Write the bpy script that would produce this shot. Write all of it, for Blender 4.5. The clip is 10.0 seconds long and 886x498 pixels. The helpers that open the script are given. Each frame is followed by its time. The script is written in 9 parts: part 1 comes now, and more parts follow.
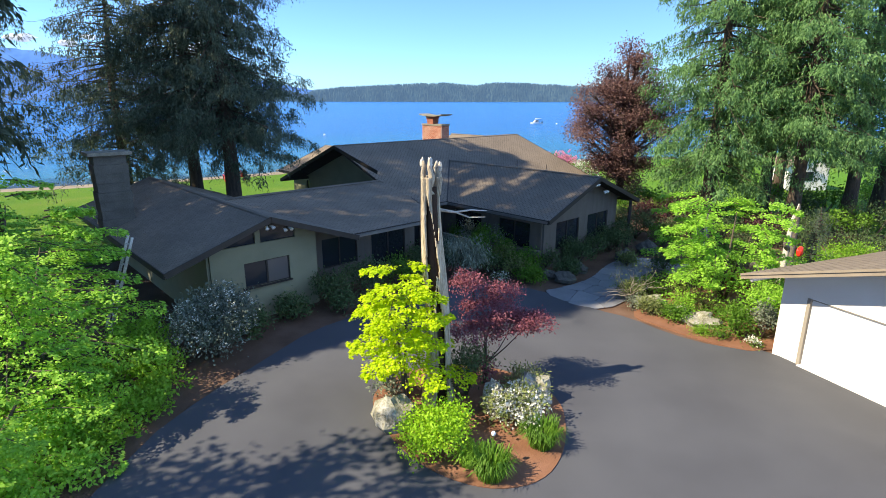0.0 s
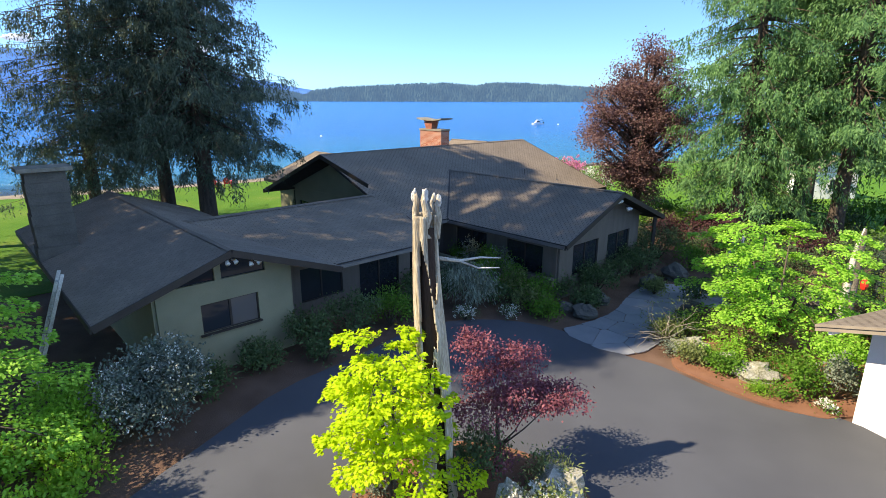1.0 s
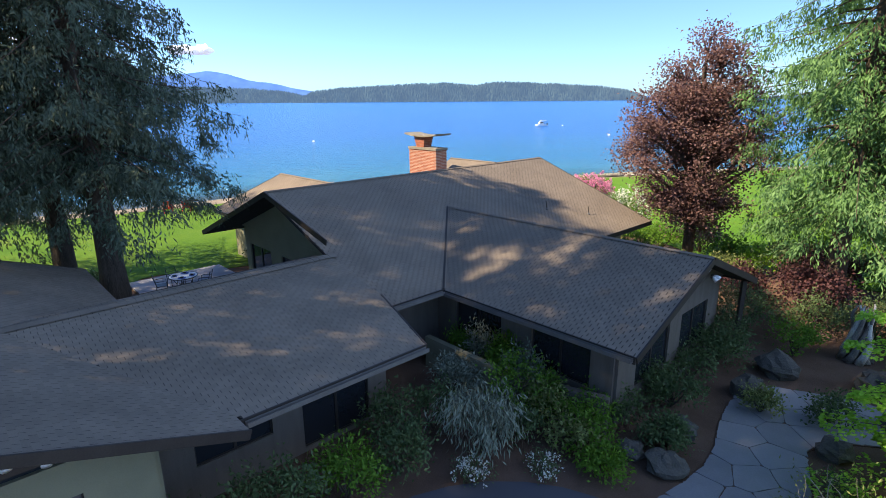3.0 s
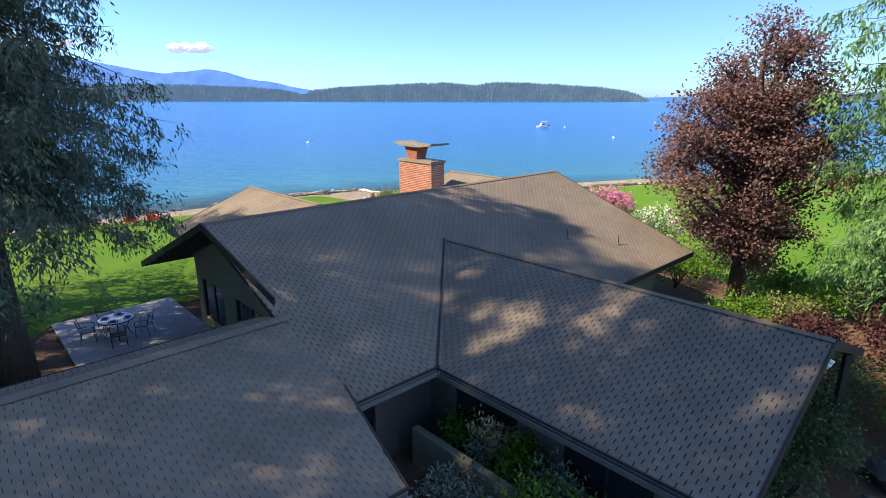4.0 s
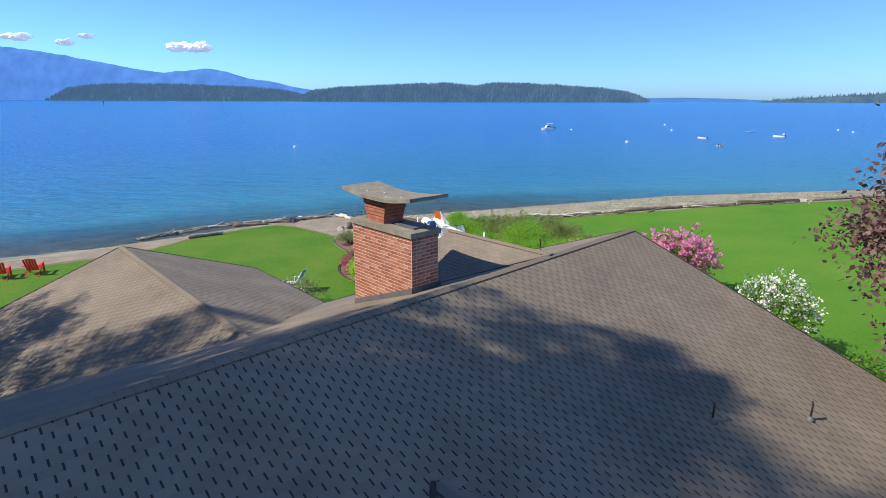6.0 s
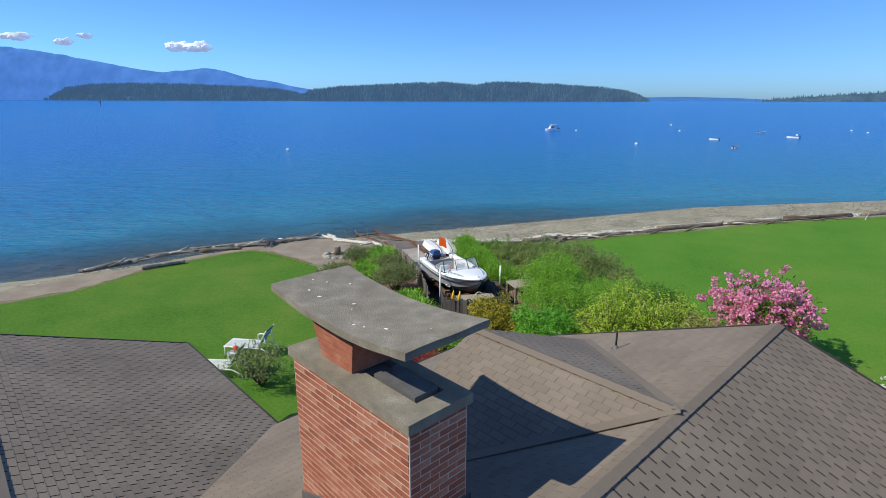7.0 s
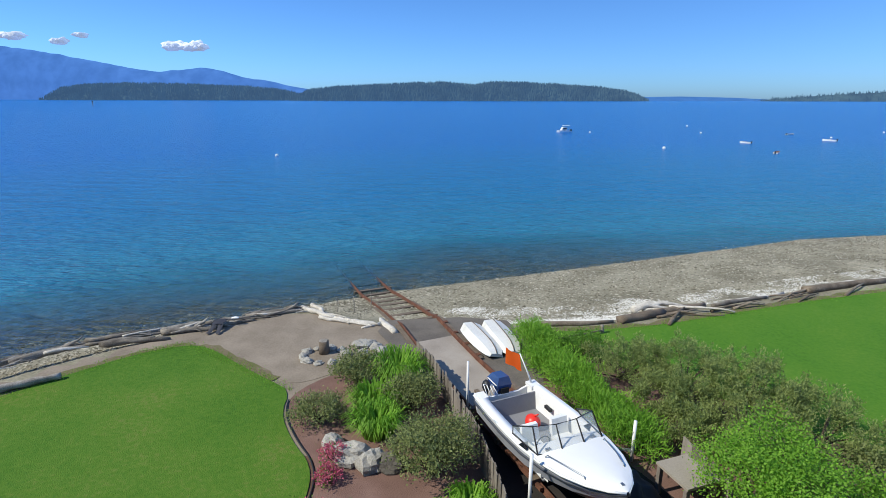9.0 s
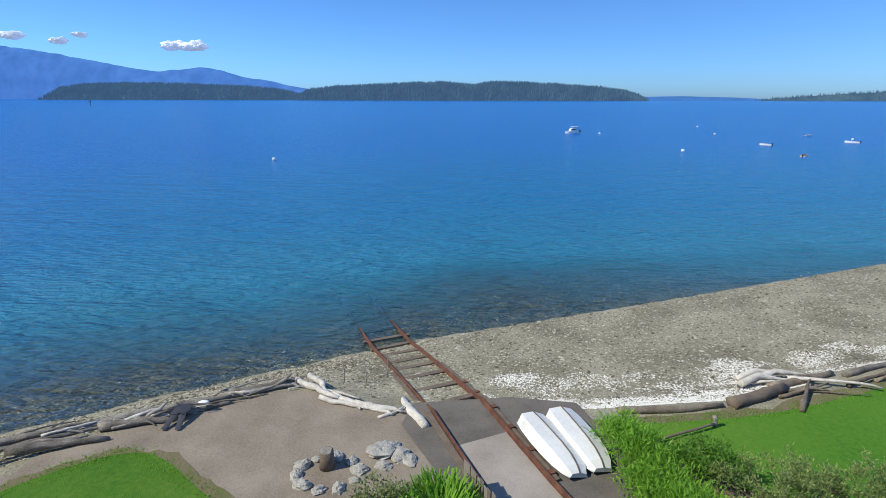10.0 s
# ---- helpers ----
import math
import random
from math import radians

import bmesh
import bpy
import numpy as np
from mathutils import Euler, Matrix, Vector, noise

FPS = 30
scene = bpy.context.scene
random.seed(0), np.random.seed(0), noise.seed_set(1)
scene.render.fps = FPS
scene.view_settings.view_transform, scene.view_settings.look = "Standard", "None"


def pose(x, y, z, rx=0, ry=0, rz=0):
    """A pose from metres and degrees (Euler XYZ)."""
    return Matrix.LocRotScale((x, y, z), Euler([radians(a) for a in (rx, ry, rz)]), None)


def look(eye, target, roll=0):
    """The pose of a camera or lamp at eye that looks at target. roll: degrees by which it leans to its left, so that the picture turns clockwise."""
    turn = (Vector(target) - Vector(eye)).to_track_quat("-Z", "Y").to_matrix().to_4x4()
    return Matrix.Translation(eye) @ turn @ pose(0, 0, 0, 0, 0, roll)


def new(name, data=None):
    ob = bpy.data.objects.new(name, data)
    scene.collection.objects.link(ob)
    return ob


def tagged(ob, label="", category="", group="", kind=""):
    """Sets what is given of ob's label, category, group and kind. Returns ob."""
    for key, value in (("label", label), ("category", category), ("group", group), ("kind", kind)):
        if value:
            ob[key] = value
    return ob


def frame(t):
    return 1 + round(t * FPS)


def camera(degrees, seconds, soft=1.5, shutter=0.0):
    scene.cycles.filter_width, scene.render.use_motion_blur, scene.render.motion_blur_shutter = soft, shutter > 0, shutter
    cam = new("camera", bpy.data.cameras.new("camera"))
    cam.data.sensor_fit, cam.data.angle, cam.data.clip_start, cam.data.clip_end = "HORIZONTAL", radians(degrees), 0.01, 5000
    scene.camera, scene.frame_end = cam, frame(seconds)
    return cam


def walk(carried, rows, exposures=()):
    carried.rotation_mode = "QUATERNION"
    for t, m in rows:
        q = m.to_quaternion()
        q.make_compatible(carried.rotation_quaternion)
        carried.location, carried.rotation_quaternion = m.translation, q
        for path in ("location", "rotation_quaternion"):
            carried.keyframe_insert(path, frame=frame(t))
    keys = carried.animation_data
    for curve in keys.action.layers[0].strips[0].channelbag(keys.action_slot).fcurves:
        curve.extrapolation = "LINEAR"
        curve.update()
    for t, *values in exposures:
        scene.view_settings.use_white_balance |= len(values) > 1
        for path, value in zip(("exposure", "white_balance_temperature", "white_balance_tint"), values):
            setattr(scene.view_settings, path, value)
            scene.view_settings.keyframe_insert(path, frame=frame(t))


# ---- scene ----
cam = camera(79.0, 10.0, soft=0.8)
PATH = [
    (0, (0.919, 0.0, 9.392), (0.879, 1.926, 8.858), 0.1),
    (0.5, (0.844, 1.751, 9.47), (0.806, 3.678, 8.936), -0.0),
    (1, (0.842, 3.66, 9.571), (0.803, 5.587, 9.036), 0.1),
    (1.5, (0.835, 5.664, 9.691), (0.798, 7.591, 9.156), 0.1),
    (2, (0.854, 7.81, 9.794), (0.816, 9.737, 9.259), -0.0),
    (2.5, (0.931, 9.917, 9.952), (0.885, 11.844, 9.417), -0.5),
    (4, (0.924, 17.275, 10.148), (0.884, 19.201, 9.613), -0.0),
    (4.5, (0.952, 20.005, 10.217), (0.913, 21.931, 9.68), 0.2),
    (5, (0.955, 22.935, 10.243), (0.916, 24.861, 9.706), 0.2),
    (5.2, (0.94, 24.089, 10.22), (0.905, 26.017, 9.688), 0.4),
    (6.3, (0.734, 30.719, 10.395), (0.694, 32.645, 9.858), 0.1),
    (6.5, (0.641, 31.947, 10.452), (0.602, 33.873, 9.914), 0.2),
    (7, (0.359, 35.214, 10.448), (0.321, 37.14, 9.911), 0.1),
    (7.5, (-0.002, 38.532, 10.456), (-0.038, 40.458, 9.918), 0.2),
    (8, (-0.549, 41.852, 10.418), (-0.582, 43.778, 9.88), 0.1),
    (8.5, (-1.237, 45.123, 10.38), (-1.269, 47.049, 9.843), 0.1),
    (9, (-1.98, 48.346, 10.401), (-2.01, 50.272, 9.863), 0.1),
    (9.5, (-2.748, 51.498, 10.455), (-2.778, 53.424, 9.917), 0.1),
    (10, (-3.506, 54.655, 10.439), (-3.535, 56.581, 9.9), 0.1),
]
walk(cam, [(t, look(eye, target, roll)) for t, eye, target, roll in PATH], [(0.0, 1.05, 7300, 12), (1.0, 1.07, 7350, 13), (2.5, 1.12, 7700, 17), (4.0, 1.0, 7450, 16), (5.2, 0.66, 6800, 12), (6.3, 0.4, 6300, 11), (7.0, 0.15, 6150, 10), (10.0, 0.1, 6050, 10)])

# ---- world and light ----
SUN_DIR = Vector((0.926, 0.316, -0.96)).normalized()      # the way the sunlight travels
world = bpy.data.worlds.new("sky")
scene.world = world
world.use_nodes = True
wn = world.node_tree.nodes
sky = wn.new("ShaderNodeTexSky")
sky.sky_type = "NISHITA"
sky.sun_disc = False
sky.sun_elevation = radians(44.5)
sky.sun_rotation = radians(109)
sky.altitude = 3000
sky.air_density, sky.dust_density, sky.ozone_density = 1.0, 8.0, 5.5
tint = wn.new("ShaderNodeMix")
tint.data_type, tint.blend_type = "RGBA", "MULTIPLY"
tint.inputs["Factor"].default_value = 1.0
tint.inputs["B"].default_value = (0.68, 0.97, 1.22, 1)
world.node_tree.links.new(sky.outputs["Color"], tint.inputs["A"])
world.node_tree.links.new(tint.outputs["Result"], wn["Background"].inputs["Color"])
wn["Background"].inputs["Strength"].default_value = 0.13
sun_data = bpy.data.lights.new("sun", "SUN")
sun_data.energy, sun_data.angle, sun_data.color = 4.8, radians(0.55), (1.0, 0.93, 0.76)
sun = new("sun", sun_data)
sun.matrix_world = look((-40, -10, 60), Vector((-40, -10, 60)) + SUN_DIR)

# ---- helpers for building ----
rng = np.random.default_rng(7)
A1, A2 = Vector((0.7026, -0.7116, 0)), Vector((0.7116, 0.7026, 0))   # the house's two directions


def uv(u, v, z=0.0):
    """House coordinates to world."""
    return A1 * u + A2 * v + Vector((0, 0, z))


class Build:
    """Gathers vertices and faces for one mesh."""

    def __init__(self):
        self.v, self.f = [], []

    def add(self, verts, faces):
        n = len(self.v)
        self.v += [tuple(p) for p in verts]
        self.f += [tuple(i + n for i in q) for q in faces]
        return self

    def prism(self, bottom, top):
        """A closed solid between two loops of as many points."""
        n = len(bottom)
        sides = [(i, (i + 1) % n, n + (i + 1) % n, n + i) for i in range(n)]
        return self.add(list(bottom) + list(top), [tuple(range(n))[::-1], tuple(range(n, 2 * n))] + sides)

    def box(self, lo, hi):
        (a, b, c), (d, e, f) = lo, hi
        return self.prism([(a, b, c), (d, b, c), (d, e, c), (a, e, c)], [(a, b, f), (d, b, f), (d, e, f), (a, e, f)])

    def beam(self, p, q, w, h, up=(0, 0, 1)):
        """A bar of rectangular section from p to q."""
        p, q = Vector(p), Vector(q)
        way = (q - p).normalized()
        side = way.cross(Vector(up))
        side = side.normalized() if side.length > 1e-4 else Vector((1, 0, 0))
        rise = side.cross(way)
        ring = [side * (w / 2) - rise * (h / 2), side * (w / 2) + rise * (h / 2), -side * (w / 2) + rise * (h / 2), -side * (w / 2) - rise * (h / 2)]
        return self.prism([p + r for r in ring], [q + r for r in ring])

    def tube(self, pts, radii, sides=8):
        """A tapered limb along points."""
        pts = [Vector(p) for p in pts]
        if not hasattr(radii, "__len__"):
            radii = [radii] * len(pts)
        rings = []
        for i, p in enumerate(pts):
            way = (pts[min(i + 1, len(pts) - 1)] - pts[max(i - 1, 0)]).normalized()
            a = way.cross(Vector((0.31, 0.95, 0.05)))
            if a.length < 0.1:
                a = way.cross(Vector((1, 0, 0)))
            a.normalize()
            b = way.cross(a)
            rings.append([p + (a * math.cos(2 * math.pi * k / sides) + b * math.sin(2 * math.pi * k / sides)) * radii[i] for k in range(sides)])
        verts = [q for r in rings for q in r]
        faces = [(i * sides + k, i * sides + (k + 1) % sides, (i + 1) * sides + (k + 1) % sides, (i + 1) * sides + k) for i in range(len(pts) - 1) for k in range(sides)]
        faces += [tuple(range(sides))[::-1], tuple((len(pts) - 1) * sides + k for k in range(sides))]
        return self.add(verts, faces)

    def sweep(self, pts, side, w, h):
        """A bar of rectangular section along a line of points."""
        up = Vector((0, 0, h / 2))
        n0, n = len(self.v), len(pts)
        for p in pts:
            self.v += [tuple(p + side * (w / 2) - up), tuple(p + side * (w / 2) + up), tuple(p - side * (w / 2) + up), tuple(p - side * (w / 2) - up)]
        self.f += [(n0 + 4 * i + k, n0 + 4 * i + (k + 1) % 4, n0 + 4 * i + 4 + (k + 1) % 4, n0 + 4 * i + 4 + k) for i in range(n - 1) for k in range(4)]
        self.f += [(n0 + 3, n0 + 2, n0 + 1, n0), tuple(n0 + 4 * (n - 1) + k for k in range(4))]
        return self

    def blob(self, c, r, seed=0, rough=0.25, rings=7, segs=10, flat=0.0):
        """A rounded uneven lump."""
        off = Vector((seed * 3.7, seed * 1.3, seed * 2.1))
        verts = []
        for i in range(rings + 1):
            th = math.pi * i / rings
            for k in range(segs):
                ph = 2 * math.pi * k / segs
                d = Vector((math.sin(th) * math.cos(ph), math.sin(th) * math.sin(ph), math.cos(th)))
                s = 1 + rough * noise.noise(d * 1.6 + off) + rough * 0.5 * noise.noise(d * 3.7 + off)
                verts.append((c[0] + d.x * r[0] * s, c[1] + d.y * r[1] * s, max(c[2] + d.z * r[2] * s, c[2] - r[2] * (1 - flat))))
        faces = [(i * segs + k, (i + 1) * segs + k, (i + 1) * segs + (k + 1) % segs, i * segs + (k + 1) % segs) for i in range(rings) for k in range(segs)]
        return self.add(verts, faces)

    def mesh(self, name, smooth=False):
        m = bpy.data.meshes.new(name)
        m.from_pydata(self.v, [], self.f)
        if smooth:
            m.polygons.foreach_set("use_smooth", [True] * len(m.polygons))
        m.update()
        return m


def quads_mesh(name, verts):
    """A mesh of loose quads from an array of n x 4 x 3."""
    n = len(verts)
    m = bpy.data.meshes.new(name)
    m.vertices.add(4 * n)
    m.vertices.foreach_set("co", np.asarray(verts, np.float32).ravel())
    m.loops.add(4 * n)
    m.loops.foreach_set("vertex_index", np.arange(4 * n, dtype=np.int32))
    m.polygons.add(n)
    m.polygons.foreach_set("loop_start", np.arange(0, 4 * n, 4, dtype=np.int32))
    m.update(calc_edges=True)
    return m


def thing(name, label, category, at=(0, 0, 0), turn=0.0, group="", kind=""):
    ob = new(name)
    ob.empty_display_size = 0.2
    ob.matrix_world = Matrix.Translation(at) @ Matrix.Rotation(turn, 4, "Z")
    return tagged(ob, label, category, group, kind)


def part(name, built, material, parent, label="", smooth=False, kind=""):
    m = built.mesh(name, smooth) if isinstance(built, Build) else built
    if not m.materials:
        m.materials.append(material)
    ob = new(name, m)
    ob.parent = parent
    return tagged(ob, label, kind=kind)


def single(name, built, material, label, category, group="", kind="", smooth=False):
    m = built.mesh(name, smooth) if isinstance(built, Build) else built
    if not m.materials:
        m.materials.append(material)
    return tagged(new(name, m), label, category, group, kind)


# ---- materials ----
def principled(name, rough=0.8, metal=0.0):
    mat = bpy.data.materials.new(name)
    mat.use_nodes = True
    b = mat.node_tree.nodes["Principled BSDF"]
    b.inputs["Roughness"].default_value, b.inputs["Metallic"].default_value = rough, metal
    return mat, mat.node_tree.nodes, mat.node_tree.links, b


def surface(name, stops, scale=4.0, fine=40.0, rough=0.85, bump=0.3, metal=0.0, per="", spread=0.25, stretch=(1, 1, 1), bump_scale=None, distance=0.02, spec=0.3):
    """Two scales of noise over a ramp of colours, with a fine relief; per: 'object' or 'island' varies the pieces."""
    mat, n, l, b = principled(name, rough, metal)
    b.inputs["Specular IOR Level"].default_value = spec
    co = n.new("ShaderNodeTexCoord")
    mp = n.new("ShaderNodeMapping")
    mp.inputs["Scale"].default_value = stretch
    l.new(co.outputs["Object"], mp.inputs["Vector"])
    big, small = n.new("ShaderNodeTexNoise"), n.new("ShaderNodeTexNoise")
    for t, s, d in ((big, scale, 5), (small, fine, 4)):
        t.inputs["Scale"].default_value, t.inputs["Detail"].default_value = s, d
        l.new(mp.outputs[0], t.inputs["Vector"])
    mix = n.new("ShaderNodeMix")
    mix.inputs["Factor"].default_value = 0.45
    l.new(big.outputs["Fac"], mix.inputs["A"]), l.new(small.outputs["Fac"], mix.inputs["B"])
    value = mix.outputs["Result"]
    if per:
        src = n.new("ShaderNodeObjectInfo").outputs["Random"] if per == "object" else n.new("ShaderNodeNewGeometry").outputs["Random Per Island"]
        m2 = n.new("ShaderNodeMix")
        m2.inputs["Factor"].default_value = spread
        l.new(value, m2.inputs["A"]), l.new(src, m2.inputs["B"])
        value = m2.outputs["Result"]
    ramp = n.new("ShaderNodeValToRGB")
    lo, hi = 0.3, 0.7
    for i, c in enumerate(stops):
        at = lo + (hi - lo) * i / max(1, len(stops) - 1)
        e = ramp.color_ramp.elements[i] if i < 2 else ramp.color_ramp.elements.new(at)
        e.position, e.color = at, (*c, 1)
    l.new(value, ramp.inputs["Fac"])
    l.new(ramp.outputs["Color"], b.inputs["Base Color"])
    if bump:
        bp = n.new("ShaderNodeBump")
        bp.inputs["Strength"].default_value, bp.inputs["Distance"].default_value = bump, distance
        if bump_scale:
            t = n.new("ShaderNodeTexNoise")
            t.inputs["Scale"].default_value, t.inputs["Detail"].default_value = bump_scale, 6
            l.new(mp.outputs[0], t.inputs["Vector"]), l.new(t.outputs["Fac"], bp.inputs["Height"])
        else:
            l.new(small.outputs["Fac"], bp.inputs["Height"])
        l.new(bp.outputs["Normal"], b.inputs["Normal"])
    return mat


def leafy(name, dark, light, through_light=0.35, rough=0.55, tint=None):
    """Leaves: each its own shade, some light passing through."""
    mat, n, l, b = principled(name, rough)
    b.inputs["Specular IOR Level"].default_value = 0.25
    geo = n.new("ShaderNodeNewGeometry")
    co = n.new("ShaderNodeTexCoord")
    t = n.new("ShaderNodeTexNoise")
    t.inputs["Scale"].default_value = 1.1
    l.new(co.outputs["Object"], t.inputs["Vector"])
    m = n.new("ShaderNodeMix")
    m.inputs["Factor"].default_value = 0.34
    l.new(t.outputs["Fac"], m.inputs["A"]), l.new(geo.outputs["Random Per Island"], m.inputs["B"])
    ramp = n.new("ShaderNodeValToRGB")
    e = ramp.color_ramp.elements
    e[0].position, e[0].color, e[1].position, e[1].color = 0.25, (*dark, 1), 0.72, (*light, 1)
    if tint:
        x = e.new(0.93)
        x.color = (*tint, 1)
    l.new(m.outputs["Result"], ramp.inputs["Fac"])
    l.new(ramp.outputs["Color"], b.inputs["Base Color"])
    tr = n.new("ShaderNodeBsdfTranslucent")
    l.new(ramp.outputs["Color"], tr.inputs["Color"])
    mx = n.new("ShaderNodeMixShader")
    mx.inputs["Fac"].default_value = through_light
    l.new(b.outputs[0], mx.inputs[1]), l.new(tr.outputs[0], mx.inputs[2])
    l.new(mx.outputs[0], n["Material Output"].inputs["Surface"])
    return mat


def plain(name, colour, rough=0.5, metal=0.0, bump=0.05, vary=0.12):
    c = np.array(colour)
    return surface(name, [tuple(c * (1 - vary)), tuple(np.minimum(c * (1 + vary), 1))], 3, 60, rough, bump, metal, spec=0.5)


